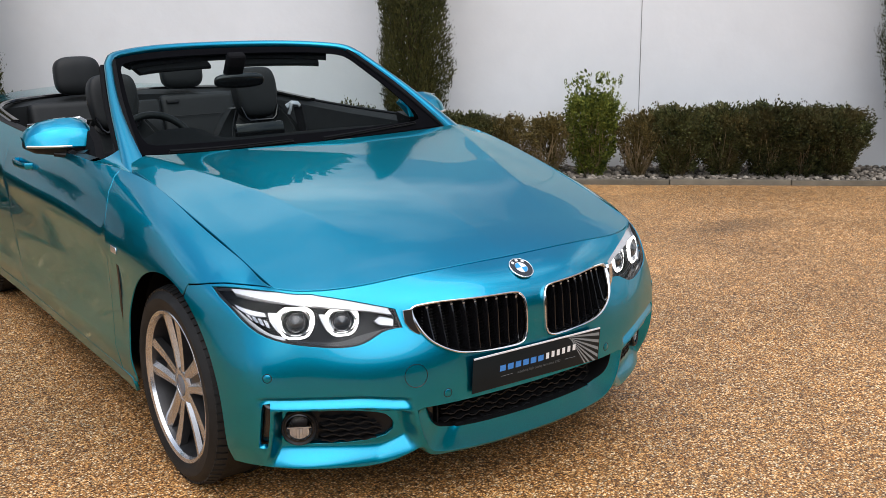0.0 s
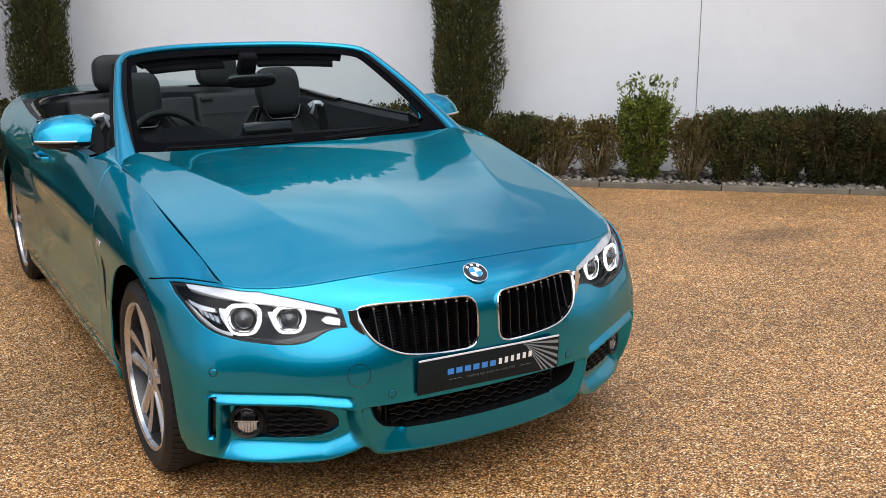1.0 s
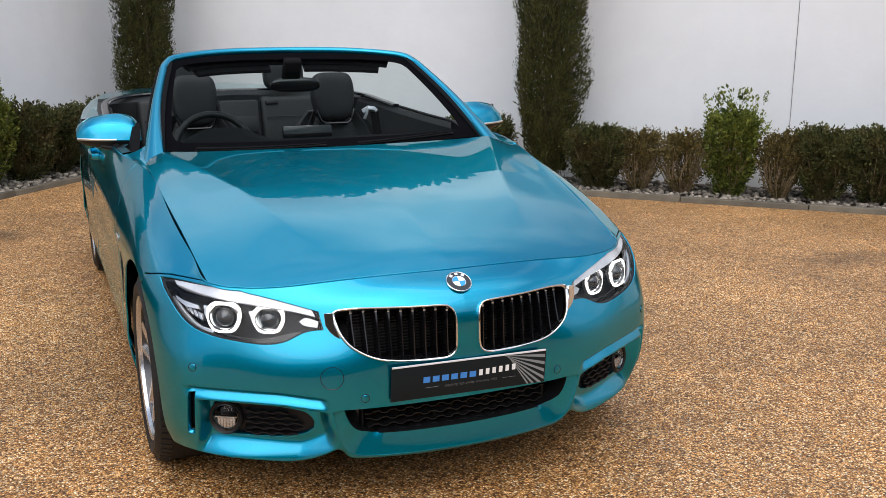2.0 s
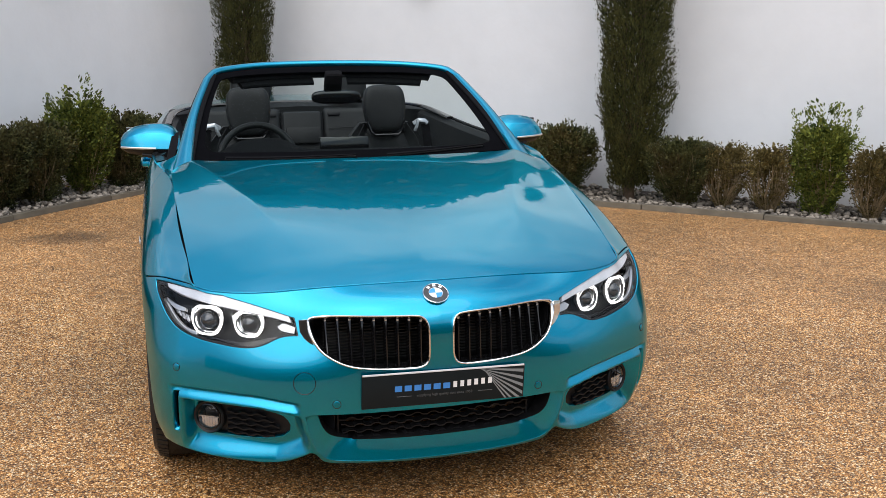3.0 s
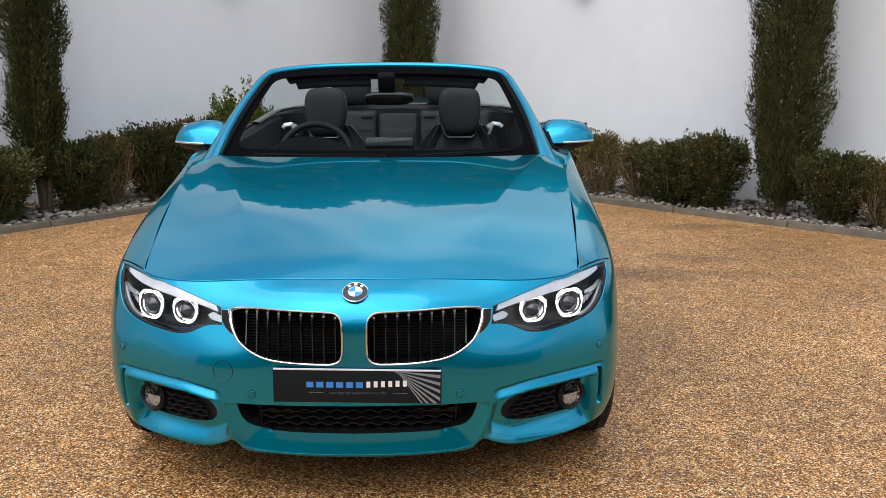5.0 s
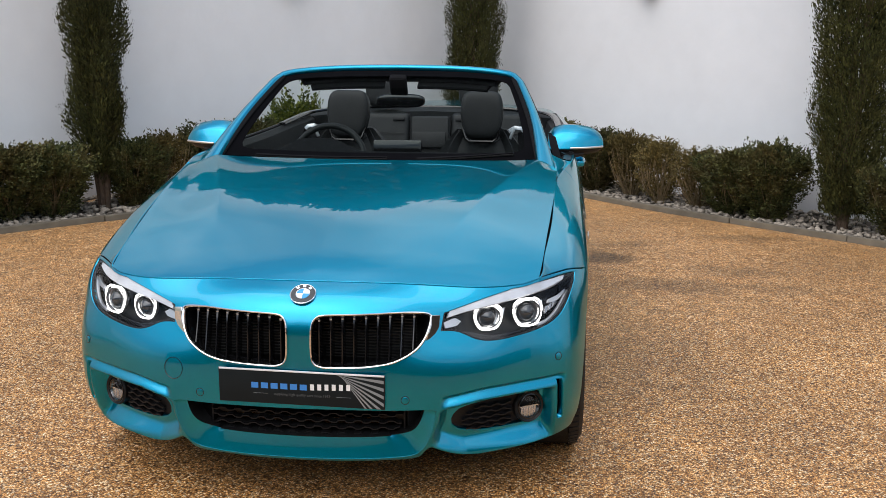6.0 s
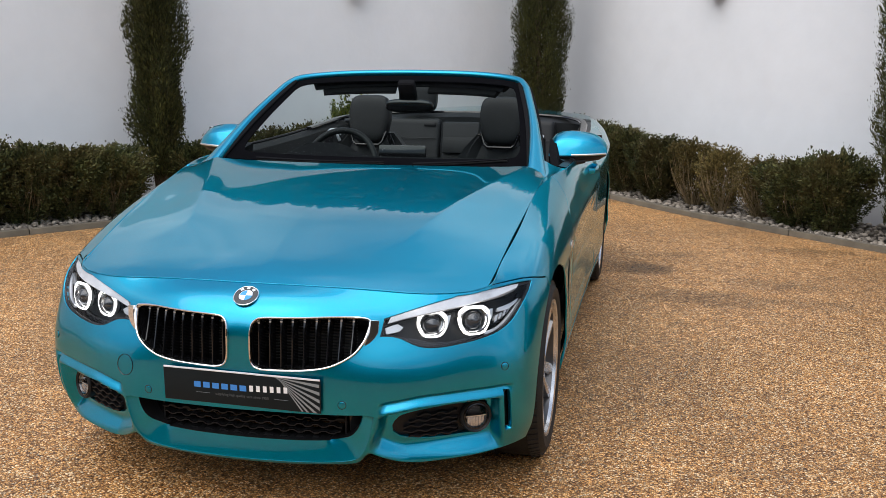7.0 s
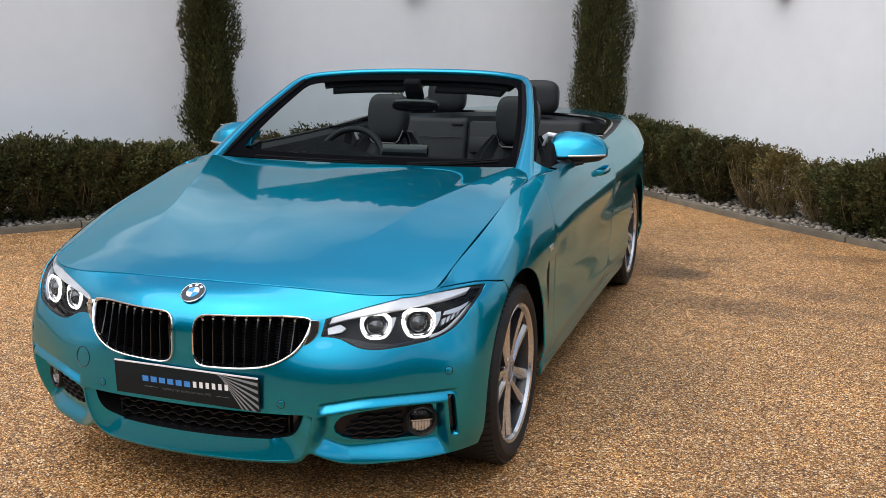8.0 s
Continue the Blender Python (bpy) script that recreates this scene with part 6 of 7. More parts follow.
BORDER = material("black_ceramic_border", (0.005, 0.005, 0.006), 0.5, spec=0.0, noise_scale=20, spread=0.1)


def windscreen():
    edge = whole([(s, -0.005) for s in np.linspace(0, .70, 24)] + [(.705, v) for v in np.linspace(0.01, .70, 24)] + [(s, .716) for s in np.linspace(.69, 0, 24)])
    hole = whole([(s, .050) for s in np.linspace(0, .60, 22)] + [(.640, .065), (.655, .10)] + [(.660, v) for v in np.linspace(.14, .62, 18)] + [(.648, .652), (.62, .664)] + [(s, .668) for s in np.linspace(.58, 0, 22)])
    glass = panel("windscreen", hole, SCREEN, SCREEN_GLASS, car, step=0.05, flange=0, label="clear windscreen with black border")
    panel("black_border", edge, SCREEN, BORDER, glass, [hole], 0.03, 0.006, lift=0.001)
    # painted pillars and header in one bow
    sv = np.array([(.742, v) for v in np.linspace(-.150, .66, 22)] + [(.738, .695), (.722, .726), (.69, .738)] + [(s, .741) for s in np.linspace(.64, 0, 18)])
    p = SCREEN(sv[:, 0], sv[:, 1])
    n = surface_normals(SCREEN, sv)
    n[:22] = n[:22] * 0.75 + np.array((0.45, 0.0, 0.0))
    t = np.r_[0.0175 + 0.032 * np.linspace(1, 0, 22) ** 2.2, np.full(len(sv) - 22, 0.017)]
    full_p = np.vstack([p, (p * (-1, 1, 1))[::-1][1:]])
    full_n = np.vstack([n, (n * (-1, 1, 1))[::-1][1:]])
    full_t = np.r_[t, t[::-1][1:]]
    part("screen_frame", sweep(full_p - full_n * 0.004, full_n, full_t, np.full(len(full_t), 0.022), 14), PAINT, car, "painted windscreen pillars and header")
    # black sealing strip between glass and pillar, and the side seal behind the pillar
    for m in (False, True):
        sv2 = np.array([(.709, v) for v in np.linspace(-.03, .70, 20)])
        a = SCREEN(sv2[:, 0], sv2[:, 1]) + surface_normals(SCREEN, sv2) * 0.006
        part("screen_seal", sweep(flip(a, m), flip(surface_normals(SCREEN, sv2), m), 0.012, 0.008, 8), CARPET, car)
        sv3 = np.array([(.764, v) for v in np.linspace(0.03, .70, 22)])
        a = SCREEN(sv3[:, 0], sv3[:, 1]) - surface_normals(SCREEN, sv3) * 0.022 + np.array((-0.002, 0.022, 0))
        part("pillar_seal", sweep(flip(a, m), flip(surface_normals(SCREEN, sv3), m), 0.011, 0.014, 8), CARPET, car)
    # lining behind the header and the two folded sun visors
    sv4 = np.array([(s, .735) for s in np.linspace(-.62, .62, 30)])
    a = SCREEN(sv4[:, 0], sv4[:, 1]) - surface_normals(SCREEN, sv4) * 0.034
    part("header_lining", sweep(a, surface_normals(SCREEN, sv4), 0.062, 0.014, 10), CARPET, car)
    for m in (False, True):
        sv5 = np.array([(s, .688) for s in np.linspace(.10, .54, 12)])
        a = SCREEN(sv5[:, 0], sv5[:, 1]) - surface_normals(SCREEN, sv5) * 0.050
        part("sun_visor", sweep(flip(a, m), flip(surface_normals(SCREEN, sv5), m), 0.052, 0.010, 10, 5), CARPET, car)


windscreen()


def pillar_fairing():
    """The painted corner where wing, bonnet and pillar run together."""
    foot = BODY(np.linspace(S_KNOTS[8] + 0.03, S_KNOTS[8] + 0.38, 16), np.full(16, 0.5785))
    head = SCREEN(np.full(16, 0.742), np.linspace(-0.19, 0.055, 16)) + np.array((0.008, 0.0, 0.010))
    for m in (False, True):
        rows = [foot * (1 - t) + head * t - np.array((0, 0, 0.010 * math.sin(math.pi * t) + 0.001)) for t in np.linspace(0, 1, 9)]
        faces = [(a * 16 + i, a * 16 + i + 1, (a + 1) * 16 + i + 1, (a + 1) * 16 + i) for a in range(8) for i in range(15)]
        if m:
            faces = [f[::-1] for f in faces]
        mesh_object("pillar_fairing", flip(np.vstack(rows), m), faces, PAINT, car)


pillar_fairing()


def wipers():
    for s0, s1, v0, v1 in ((-0.56, 0.02, -0.004, 0.006), (0.16, 0.60, 0.000, 0.030)):
        sv = np.array([(s0 + (s1 - s0) * t, v0 + (v1 - v0) * t) for t in np.linspace(0, 1, 10)])
        n = surface_normals(SCREEN, sv)
        p = SCREEN(sv[:, 0], sv[:, 1])
        arm = part("wiper", sweep(p + n * 0.013, n, np.linspace(0.006, 0.003, 10), 0.004, 8), CARPET, car, "black wiper resting on the screen")
        part("wiper_blade", sweep(p + n * 0.005 + np.array((0, -0.004, 0)), n, 0.004, 0.005, 6), RUBBER, arm)
    # grained tray between the bonnet's rear edge and the foot of the screen
    bm = bmesh.new()
    rows = []
    for x in np.linspace(-0.72, 0.72, 37):
        q = SCREEN(np.array([x * 0.97]), np.array([-0.02]))[0]
        y0 = float(np.interp(abs(x), (0.0, 0.40, 0.66, 0.75), (1.32, 1.35, 1.38, 1.37)))
        rows.append([bm.verts.new(c) for c in ((x, y0, 0.918), (x, y0 + 0.5 * (q[1] - y0), 0.920), (q[0], q[1] - 0.02, q[2] - 0.022), (q[0], q[1] + 0.01, q[2] - 0.008))])
    for p, q in zip(rows, rows[1:]):
        for i in range(3):
            bm.faces.new((p[i], q[i], q[i + 1], p[i + 1]))
    part("scuttle_tray", bm, BLACK, car)
    cowl = whole([(s, -0.03) for s in np.linspace(0, .69, 20)] + [(.69, 0.006)] + [(s, 0.006) for s in np.linspace(.66, 0, 20)])
    panel("cowl_panel", cowl, SCREEN, BLACK, car, step=0.03, flange=0.01, lift=-0.006)


wipers()


# ---- door mirrors ----
def super_ball(cx, cy, cz, ax, ay, az, p=2.6, nu=40, nv=24):
    bm = bmesh.new()
    rows = []
    for j in range(nv + 1):
        b = -math.pi / 2 + math.pi * j / nv
        row = []
        for i in range(nu):
            a = 2 * math.pi * i / nu
            c = lambda q: math.copysign(abs(math.cos(q)) ** (2 / p), math.cos(q))
            s_ = lambda q: math.copysign(abs(math.sin(q)) ** (2 / p), math.sin(q))
            row.append(bm.verts.new((cx + ax * c(b) * c(a), cy + ay * c(b) * s_(a), cz + az * s_(b))))
        rows.append(row)
    for p0, p1 in zip(rows, rows[1:]):
        for i in range(nu):
            bm.faces.new((p0[i], p0[(i + 1) % nu], p1[(i + 1) % nu], p1[i]))
    bmesh.ops.remove_doubles(bm, verts=bm.verts, dist=1e-4)
    bmesh.ops.recalc_face_normals(bm, faces=bm.faces)
    return bm


def mirror_section(u):
    """The housing's section at u (0 inner, 1 outer): (y, z) from front foot over the crease to the back."""
    h = float(np.interp(u, (0, 0.04, 0.10, 0.22, 0.36, 0.55, 0.75, 0.88, 0.96, 1.0), (0.60, 0.74, 0.88, 0.985, 1.0, 0.97, 0.86, 0.70, 0.52, 0.34)))
    back = 0.050 * u ** 3 + 0.012 * (1 - min(1, u / 0.12)) ** 2
    pts = [(-0.060, 0.0), (-0.0620, 0.004), (-0.054, 0.028), (-0.042, 0.058), (-0.038, 0.062), (-0.012, 0.078), (0.020, 0.090), (0.045, 0.090), (0.052, 0.085)]
    return [(1.850 + y * (1 - 0.35 * u ** 4) + back, 1.20 * z * h) for y, z in pts]


def door_mirror(m):
    sx = -1 if m else 1
    us = 0.5 - 0.5 * np.cos(np.linspace(0, math.pi, 25))
    place = lambda u: sx * (0.742 + 0.256 * u)
    bm = bmesh.new()
    rows = []
    for u in us:
        sec = mirror_section(u)
        rows.append([bm.verts.new((place(u), y, 0.982 + 0.006 * u + z)) for y, z in sec])
    for a, b in zip(rows, rows[1:]):
        for i in range(len(a) - 1):
            bm.faces.new((a[i], a[i + 1], b[i + 1], b[i]))
    bm.faces.new(rows[0])
    bm.faces.new(rows[-1])
    bmesh.ops.recalc_face_normals(bm, faces=bm.faces)
    cap = part("door_mirror", bm, PAINT, car, "teal door mirror with black lower shell and clear indicator", 24)
    bm = bmesh.new()
    rows = []
    for u in us:
        sec = mirror_section(u)
        y0, y1 = sec[0][0] + 0.003, sec[-1][0] - 0.002
        drop = 0.046 * (1 - 0.60 * u) * min(1, 0.35 + 6 * (1 - u))
        z0 = 0.981 + 0.006 * u
        rows.append([bm.verts.new((place(u * 0.985), y, z)) for y, z in ((y0, z0), (y0 + 0.004, z0 - 0.35 * drop), (y0 + 0.024, z0 - drop), (y1 - 0.02, z0 - drop), (y1, z0 - 0.2 * drop), (y1, z0 + 0.02))])
    for a, b in zip(rows, rows[1:]):
        for i in range(6):
            bm.faces.new((a[i], a[(i + 1) % 6], b[(i + 1) % 6], b[i]))
    bm.faces.new(rows[0])
    bm.faces.new(rows[-1])
    bmesh.ops.recalc_face_normals(bm, faces=bm.faces)
    part("lower_shell", bm, BLACK, cap, "", 50)
    pts = [(place(u), mirror_section(u)[1][0] - 0.001, 0.988 + 0.006 * u) for u in np.linspace(0.40, 0.985, 16)]
    part("indicator", tube(pts, 0.0062, 8, flat=0.8), SILVER, cap, "clear indicator strip")
    arm = [(sx * 0.90, 1.850, 0.962), (sx * 0.85, 1.838, 0.956), (sx * 0.812, 1.80, 0.950), (sx * 0.785, 1.74, 0.948)]
    part("mirror_arm", sweep(arm, [(0, 0, 1)] * 4, [0.03, 0.034, 0.036, 0.045], [0.012, 0.016, 0.020, 0.032], 10), BLACK, cap)
    part("mirror_glass", box_bm((0.165, 0.004, 0.082), (sx * 0.89, 1.912, 1.034), 0.0015), CHROME, cap)
    # triangular corner piece between pillar and door
    bm = bmesh.new()
    tri3 = [(0.806, 1.62, 0.945), (0.800, 1.84, 0.960), (0.772, 1.84, 1.055), (0.782, 1.72, 1.01)]
    lo = [bm.verts.new((sx * x, y, z)) for x, y, z in tri3]
    hi = [bm.verts.new((sx * (x - 0.03), y, z)) for x, y, z in tri3]
    bm.faces.new(lo)
    bm.faces.new(hi[::-1])
    for k in range(4):
        bm.faces.new((lo[k], lo[(k + 1) % 4], hi[(k + 1) % 4], hi[k]))
    bmesh.ops.recalc_face_normals(bm, faces=bm.faces)
    part("mirror_corner", bm, CARPET, car)


for flipped in (False, True):
    door_mirror(flipped)


def side_details():
    for m in (False, True):
        sx = -1 if m else 1
        # door handle
        q = BODY.find("yz", [(2.34, 0.865)], (S_DOOR + 1.2, 0.5))[0]
        p = BODY(np.array([q[0]]), np.array([q[1]]))[0]
        pts = [(sx * (p[0] + o), p[1] + d, p[2] + 0.004 * o) for d, o in ((-0.115, -0.004), (-0.10, 0.022), (-0.05, 0.032), (0.05, 0.032), (0.10, 0.022), (0.115, -0.004))]
        part("door_handle", sweep(pts, [(sx, 0, 0)] * 6, 0.014, 0.008, 10), PAINT, car)
        # air outlet and small plate behind the front arch
        gill = [tuple(g) for g in side([(1.150, .655), (1.172, .655), (1.178, .60), (1.172, .50), (1.160, .46), (1.150, .50)])]
        panel("wing_vent", gill, BODY, BLACK, car, step=0.02, flange=0.002, mirror=m, lift=0.0008)
        plate = [tuple(g) for g in side([(1.150, .715), (1.195, .718), (1.195, .698), (1.150, .695)])]
        panel("wing_plate", plate, BODY, SILVER, car, step=0.02, flange=0.003, mirror=m, lift=0.003)
        # black trim along the top of the door and round the rear of the cabin
        ss = np.linspace(S_DOOR + 0.62, S_DOOR + 2.32, 40)
        b = BODY(ss, np.full(40, 0.58))
        n = np.tile(np.array((0.25, 0, 1.0)), (40, 1))
        part("belt_trim", sweep(flip(b + np.array((-0.012, 0, 0.002)), m), flip(n, m), 0.014, 0.008, 8), BLACK, car)
        # dark blade along the sill
        blade = side([(1.20, .235), (3.20, .235)])
        ss = np.linspace(blade[0][0], blade[1][0], 30)
        b = BODY(ss, np.full(30, blade[:, 1].mean()))
        part("sill_line", sweep(flip(b, m), flip(np.tile((1.0, 0, 0), (30, 1)), m), 0.004, 0.002, 6), GLOSS_BLACK, car)


side_details()


# ---- cabin ----
def front_seat(x, sx):
    """Sports seat: cushion, bolstered back, head restraint and the belt guide on its outer shoulder."""
    tilt = -17
    seat = part("front_seat", put(box_bm((0.46, 0.52, 0.14), (0, 0, 0), 0.05, 4), pose(x, 2.38, 0.50, 6)), LEATHER, car, "black leather sports seat")
    back = bmesh.new()
    rows = []
    for t in np.linspace(0, 1, 14):
        z = 0.52 + 0.47 * t
        y = 2.60 + 0.13 * t
        half = 0.262 + 0.010 * math.sin(math.pi * t) - 0.125 * max(0, (t - 0.55) / 0.45) ** 1.5
        row = []
        for u in np.linspace(-1, 1, 15):
            bol = 0.055 * abs(u) ** 3 * (1 - 0.6 * t)
            row.append((x + half * u, y - bol + 0.012 * math.cos(3 * math.pi * u) * (abs(u) < 0.7), z))
        rows.append(row)
    fr = [[back.verts.new(p) for p in r] for r in rows]
    bk = [[back.verts.new((p[0] * 1.0, p[1] + 0.10 - 0.04 * (k / 13), p[2])) for p in r] for k, r in enumerate(rows)]
    for g, sgn in ((fr, 1), (bk, -1)):
        for p, q in zip(g, g[1:]):
            for i in range(14):
                fc = (p[i], p[i + 1], q[i + 1], q[i])
                back.faces.new(fc if sgn > 0 else fc[::-1])
    for i in range(14):
        back.faces.new((fr[-1][i], fr[-1][i + 1], bk[-1][i + 1], bk[-1][i]))
    for k in range(13):
        back.faces.new((fr[k][0], fr[k + 1][0], bk[k + 1][0], bk[k][0]))
        back.faces.new((fr[k][-1], bk[k][-1], bk[k + 1][-1], fr[k + 1][-1]))
    bmesh.ops.recalc_face_normals(back, faces=back.faces)
    part("seat_back", back, LEATHER, seat)
    head = super_ball(0, 0, 0, 0.118, 0.056, 0.132, 4.8, 48, 30)
    for v in head.verts:
        u = v.co.z / 0.132
        v.co.x *= 1 - 0.10 * max(0, u - 0.3) - 0.20 * max(0, -u - 0.05)
        if v.co.y < 0:
            v.co.y *= 0.80 + 0.20 * abs(v.co.x / 0.118) ** 2
    part("head_restraint", put(head, pose(x, 2.715, 1.066, -12)), LEATHER, seat)
    rim = [(x + a, 2.645 + 0.30 * (z - 0.93), z) for a, z in ((-0.105, 1.00), (-0.085, 0.945), (-0.065, 0.928), (0.065, 0.928), (0.085, 0.945), (0.105, 1.00))]
    part("restraint_shell", tube(rim, 0.007, 8), GLOSS_BLACK, seat)
    shoulder = [(x - 0.19, 2.60, 0.80), (x - 0.17, 2.638, 0.90), (x - 0.120, 2.690, 0.985)], [(x + 0.19, 2.60, 0.80), (x + 0.17, 2.638, 0.90), (x + 0.120, 2.690, 0.985)]
    for run in shoulder:
        part("seam", tube(smooth_line(run, 0.03), 0.003, 5), BLACK, seat)
    # pale stitching that outlines the head restraint's seat
    pts = [(x + a, 2.630 + 0.13 * (z - 0.60), z) for a, z in ((-0.135, 0.99), (-0.115, 0.945), (-0.07, 0.915), (0.07, 0.915), (0.115, 0.945), (0.135, 0.99))]
    part("seam", tube([(p[0], p[1] + 0.017, p[2]) for p in pts], 0.0022, 5), BLACK, seat)
    gx = x + sx * 0.185
    g1 = [(gx - sx * 0.03, 2.66, 0.985), (gx, 2.65, 1.005), (gx + sx * 0.035, 2.655, 1.000), (gx + sx * 0.05, 2.66, 0.985)]
    g2 = [(gx - sx * 0.005, 2.65, 1.002), (gx - sx * 0.012, 2.645, 0.975), (gx - sx * 0.025, 2.645, 0.945)]
    guide = part("belt_guide", sweep(g1, [(0, -1, 0.4)] * 4, 0.013, 0.006, 8), SILVER, seat, "bright silver belt guide")
    part("guide_leg", sweep(g2, [(0, -1, 0.2)] * 3, 0.009, 0.006, 8), SILVER, guide)
    part("belt", sweep([(gx + sx * 0.04, 2.665, 0.98), (gx + sx * 0.055, 2.62, 0.78), (gx + sx * 0.06, 2.55, 0.50)], [(0, -1, 0)] * 3, 0.024, 0.002, 6), CARPET, seat)
    return seat


front_seat(-0.375, -1)
front_seat(0.375, 1)


def rear_bench():
    bench = part("rear_bench", put(box_bm((1.16, 0.46, 0.16), (0, 0, 0), 0.05, 4), pose(0, 3.15, 0.52, 5)), LEATHER, car, "black leather rear bench")
    for x, w in ((-0.36, 0.46), (0.36, 0.46)):
        part("rear_back", put(box_bm((w, 0.12, 0.52), (0, 0, 0), 0.04, 4), pose(x, 3.44, 0.76, -14)), LEATHER, bench)
        hd = super_ball(0, 0, 0, 0.125, 0.055, 0.105, 3.4)
        part("rear_head_restraint", put(hd, pose(x * 0.83, 3.53, 1.150, -8)), LEATHER, bench)
    part("armrest_panel", put(box_bm((0.25, 0.11, 0.48), (0, 0, 0), 0.025, 3), pose(0, 3.43, 0.76, -14)), LEATHER, bench)
    part("armrest_pocket", put(box_bm((0.21, 0.02, 0.10), (0, 0, 0), 0.008, 2), pose(0, 3.375, 0.86, -14)), LEATHER, bench)
    part("release_tab", put(box_bm((0.035, 0.012, 0.008), (0, 0, 0), 0.002), pose(0, 3.363, 0.82, -14)), SILVER, bench)
    for x in (-0.36, 0.36):
        part("seam", tube([(x - 0.2, 3.395, 0.90), (x, 3.392, 0.90), (x + 0.2, 3.395, 0.90)], 0.003, 6), BLACK, bench)
        part("release_tab", put(box_bm((0.075, 0.012, 0.022), (0, 0, 0), 0.004), pose(x * 0.55, 3.425, 0.985, -14)), BLACK, bench)
    for x in (-0.125, 0.125):
        part("seam", tube([(x, 3.345, 0.55), (x, 3.385, 0.72), (x, 3.430, 0.92), (x, 3.452, 1.0)], 0.004, 6), BLACK, bench)


rear_bench()


def dashboard():
    stations = [(1.60, .930), (1.68, .945), (1.80, .955), (1.92, .948), (1.99, .915), (2.00, .84), (1.97, .70)]
    bm = bmesh.new()
    rows = []
    for x in np.linspace(-.76, .76, 31):
        row = []
        for y, z in stations:
            cowl = 0.062 * math.exp(-((x + 0.372) / 0.16) ** 4) * math.exp(-((y - 1.93) / 0.13) ** 2)
            row.append(bm.verts.new((x * (1 - 0.06 * (y < 1.7)), y - 0.16 * (abs(x) / 0.76) ** 2 * (y < 1.75), z + cowl - 0.012 * (abs(x) / .76) ** 4)))
        rows.append(row)
    for p, q in zip(rows, rows[1:]):
        for i in range(len(stations) - 1):
            bm.faces.new((p[i], p[i + 1], q[i + 1], q[i]))
    bmesh.ops.recalc_face_normals(bm, faces=bm.faces)
    dash = part("dashboard", bm, CARPET, car, "black dashboard")
    part("display", put(box_bm((0.235, 0.030, 0.060), (0, 0, 0), 0.010), pose(0.02, 1.935, 0.972, -12)), GLOSS_BLACK, dash)
    hub = pose(-0.372, 2.16, 0.872, 66, 0, 0)
    ring = [hub @ Vector((0.184 * math.cos(a), 0.184 * math.sin(a), 0)) for a in np.linspace(0, 2 * math.pi, 56, endpoint=False)]
    wheel_ob = part("steering_wheel", tube(ring, 0.0165, 12, closed=True), LEATHER, car, "black leather steering wheel")
    part("boss", put(super_ball(0, 0, 0, 0.075, 0.062, 0.03, 3), hub), BLACK, wheel_ob)
    for a in (0, 180, 270):
        pts = [hub @ Vector((r * math.cos(radians(a)), r * math.sin(radians(a)), 0)) for r in (0.05, 0.11, 0.175)]
        part("arm", sweep(pts, [hub.to_3x3() @ Vector((0, 0, 1))] * 3, 0.018, 0.008, 8), SILVER if a == 270 else BLACK, wheel_ob)
    part("column", sweep([hub @ Vector((0, 0, -0.02)), hub @ Vector((0, 0, -0.22))], [(0, 0, 1)] * 2, 0.05, 0.05, 12), BLACK, wheel_ob)
    part("centre_console", put(box_bm((0.20, 0.95, 0.28), (0, 0, 0), 0.04, 3), pose(0, 2.42, 0.50, 0)), BLACK, car)
    part("gear_selector", put(super_ball(0, 0, 0, 0.025, 0.03, 0.05, 3), pose(0, 2.22, 0.69)), GLOSS_BLACK, car)


dashboard()


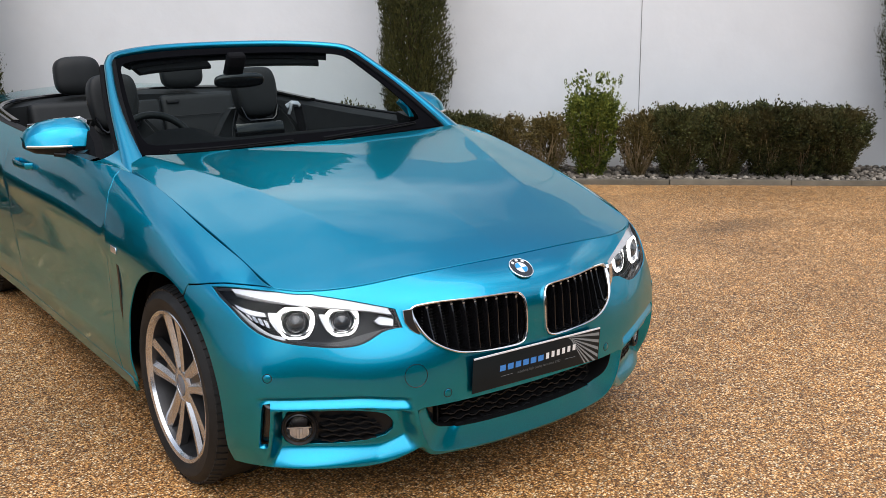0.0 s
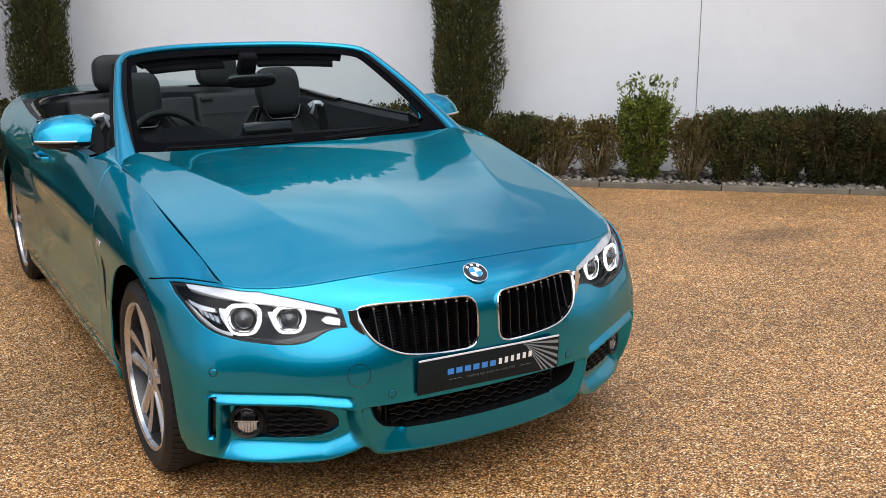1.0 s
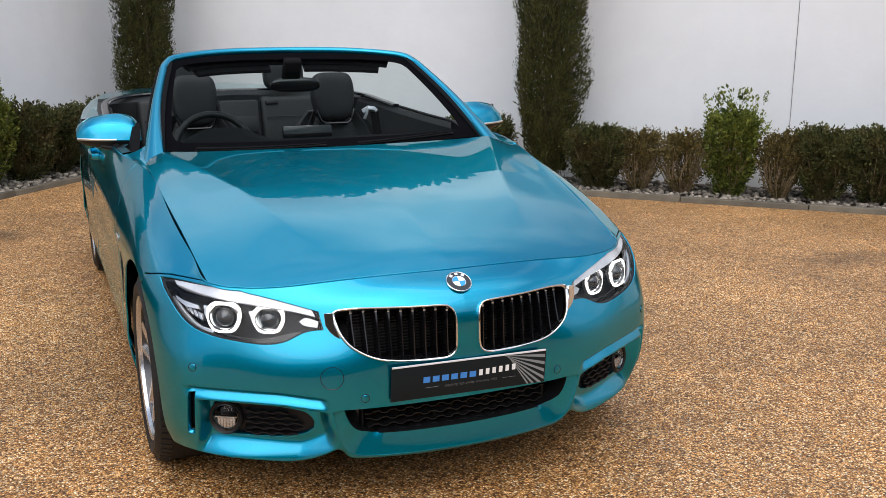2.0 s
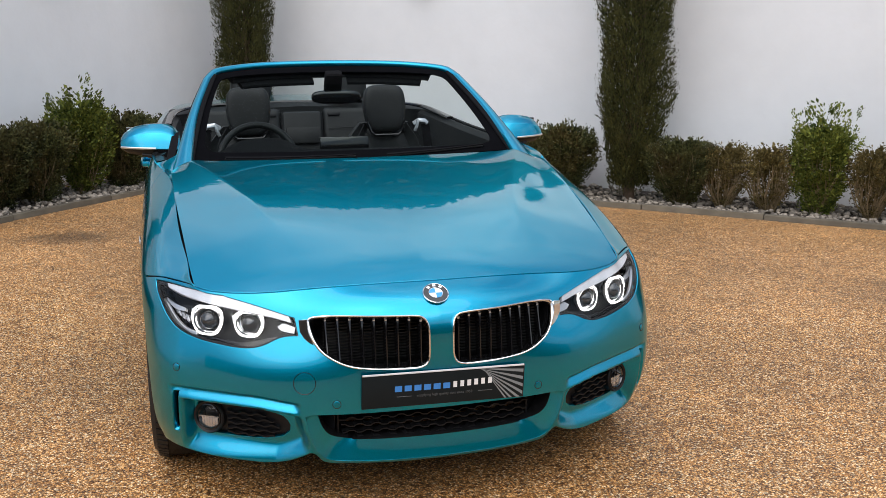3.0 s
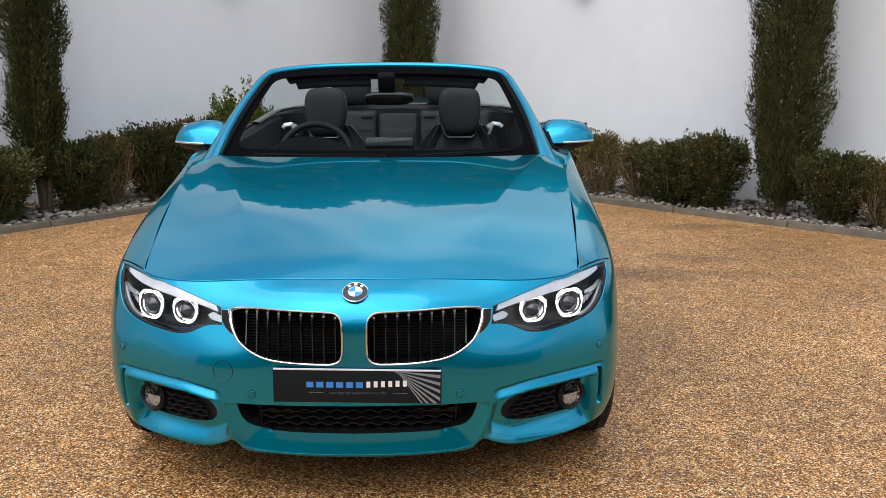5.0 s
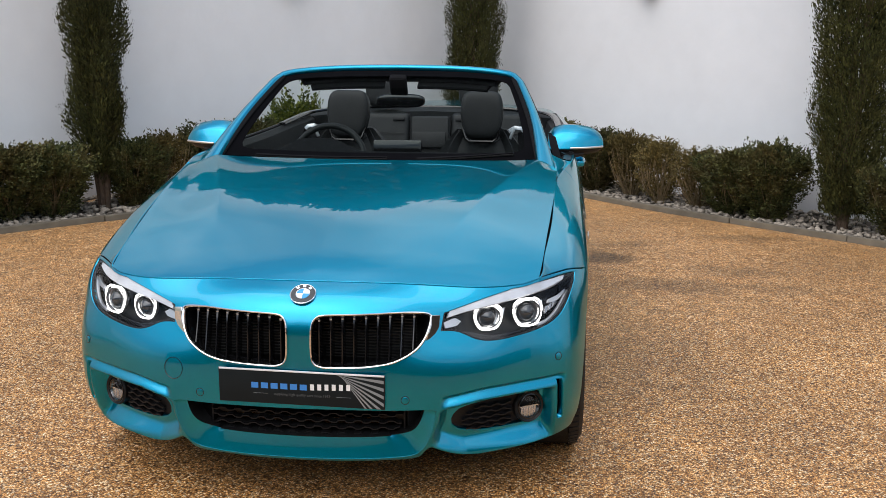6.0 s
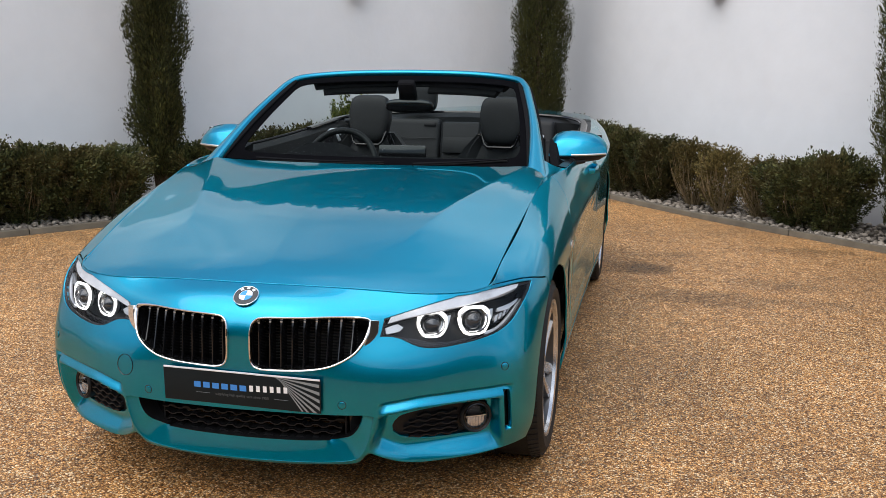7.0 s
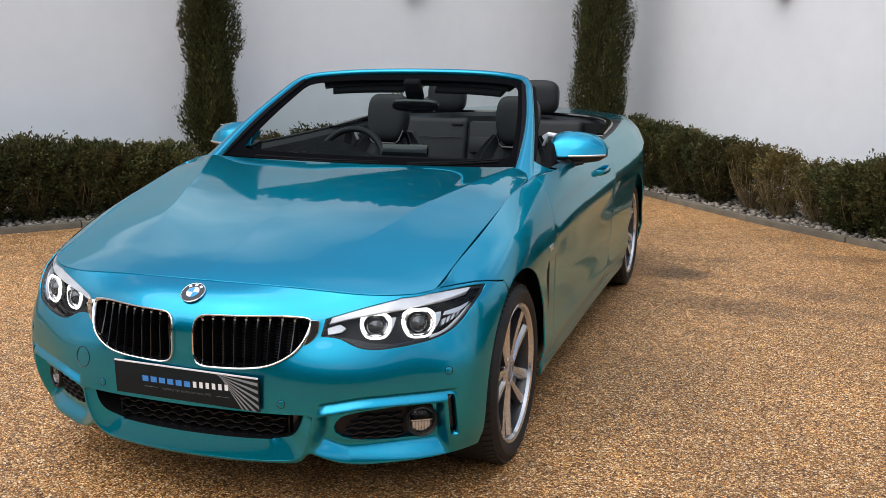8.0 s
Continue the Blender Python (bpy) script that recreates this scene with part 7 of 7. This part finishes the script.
def cabin_lining():
    """Door cards, side trims beside the rear bench, sills and the black storage lid behind the bench."""
    for m in (False, True):
        ss = np.linspace(S_DOOR + 0.44, S_DOOR + 2.25, 44)
        top = BODY(ss, np.full(44, 0.58))
        bm = bmesh.new()
        prof = ((-0.012, -0.004), (-0.045, 0.002), (-0.075, -0.02), (-0.10, -0.12), (-0.12, -0.16), (-0.11, -0.30), (-0.09, -0.66))
        rows = [[bm.verts.new((-1 if m else 1) * Vector((p[0] + dx, 0, 0)) + Vector((0, p[1], p[2] + dz))) for dx, dz in prof] for p in top]
        for a, b in zip(rows, rows[1:]):
            for i in range(len(prof) - 1):
                bm.faces.new((a[i], a[i + 1], b[i + 1], b[i]))
        bmesh.ops.recalc_face_normals(bm, faces=bm.faces)
        part("door_lining", bm, LEATHER, car)
    part("cabin_floor", box_bm((1.58, 2.1, 0.03), (0, 2.5, 0.305)), CARPET, car)
    # lid over the folded roof: black forward edge, painted behind
    ss = np.linspace(S_KNOTS[12] - 0.02, S_KNOTS[-1], 40)
    rim = BODY(ss, np.full(40, 0.58))
    bm = bmesh.new()
    rows = []
    for p in rim:
        row = []
        for u in np.linspace(1, -1, 17):
            row.append(bm.verts.new((p[0] * u, p[1], p[2] + 0.035 * (1 - u * u) * min(1, p[0] / 0.5))))
        rows.append(row)
    for a, b in zip(rows, rows[1:]):
        for i in range(16):
            try:
                bm.faces.new((a[i], a[i + 1], b[i + 1], b[i]))
            except ValueError:
                pass
    bmesh.ops.remove_doubles(bm, verts=bm.verts, dist=1e-4)
    bmesh.ops.recalc_face_normals(bm, faces=bm.faces)
    part("rear_deck", bm, PAINT, car)
    sh = bmesh.new()
    rows = []
    for y, z, hw in ((3.50, 1.010, .80), (3.56, 1.030, .80), (3.66, 1.034, .79)):
        rows.append([sh.verts.new((hw * u, y, z + 0.02 * (1 - u * u) - 0.02 * abs(u))) for u in np.linspace(-1, 1, 17)])
    rows.insert(0, [sh.verts.new((0.80 * u, 3.50, 0.60)) for u in np.linspace(-1, 1, 17)])
    for a, b in zip(rows, rows[1:]):
        for i in range(16):
            sh.faces.new((a[i], a[i + 1], b[i + 1], b[i]))
    part("rear_shelf", sh, LEATHER, car)
    # glossy loop trims at the rear corners of the opening
    for sx in (-1, 1):
        pts = smooth_line([(sx * .800, 2.86, .992), (sx * .785, 3.18, 1.010), (sx * .74, 3.42, 1.026), (sx * .62, 3.56, 1.036), (sx * .45, 3.60, 1.044), (sx * 0.0, 3.62, 1.050)], 0.05)
        part("opening_trim", sweep(pts, [(0, 0, 1)] * len(pts), 0.022, 0.010, 8), GLOSS_BLACK, car)


cabin_lining()


def interior_mirror():
    stem = part("interior_mirror", put(super_ball(0, 0, 0, 0.122, 0.022, 0.034, 3.0), pose(0.012, 2.10, 1.180, 12)), GLOSS_BLACK, car, "black interior mirror on the screen")
    part("mirror_foot", put(box_bm((0.085, 0.045, 0.12), (0, 0, 0), 0.016, 3), pose(0.0, 2.115, 1.250, 32)), CARPET, stem)


interior_mirror()


pebbles()
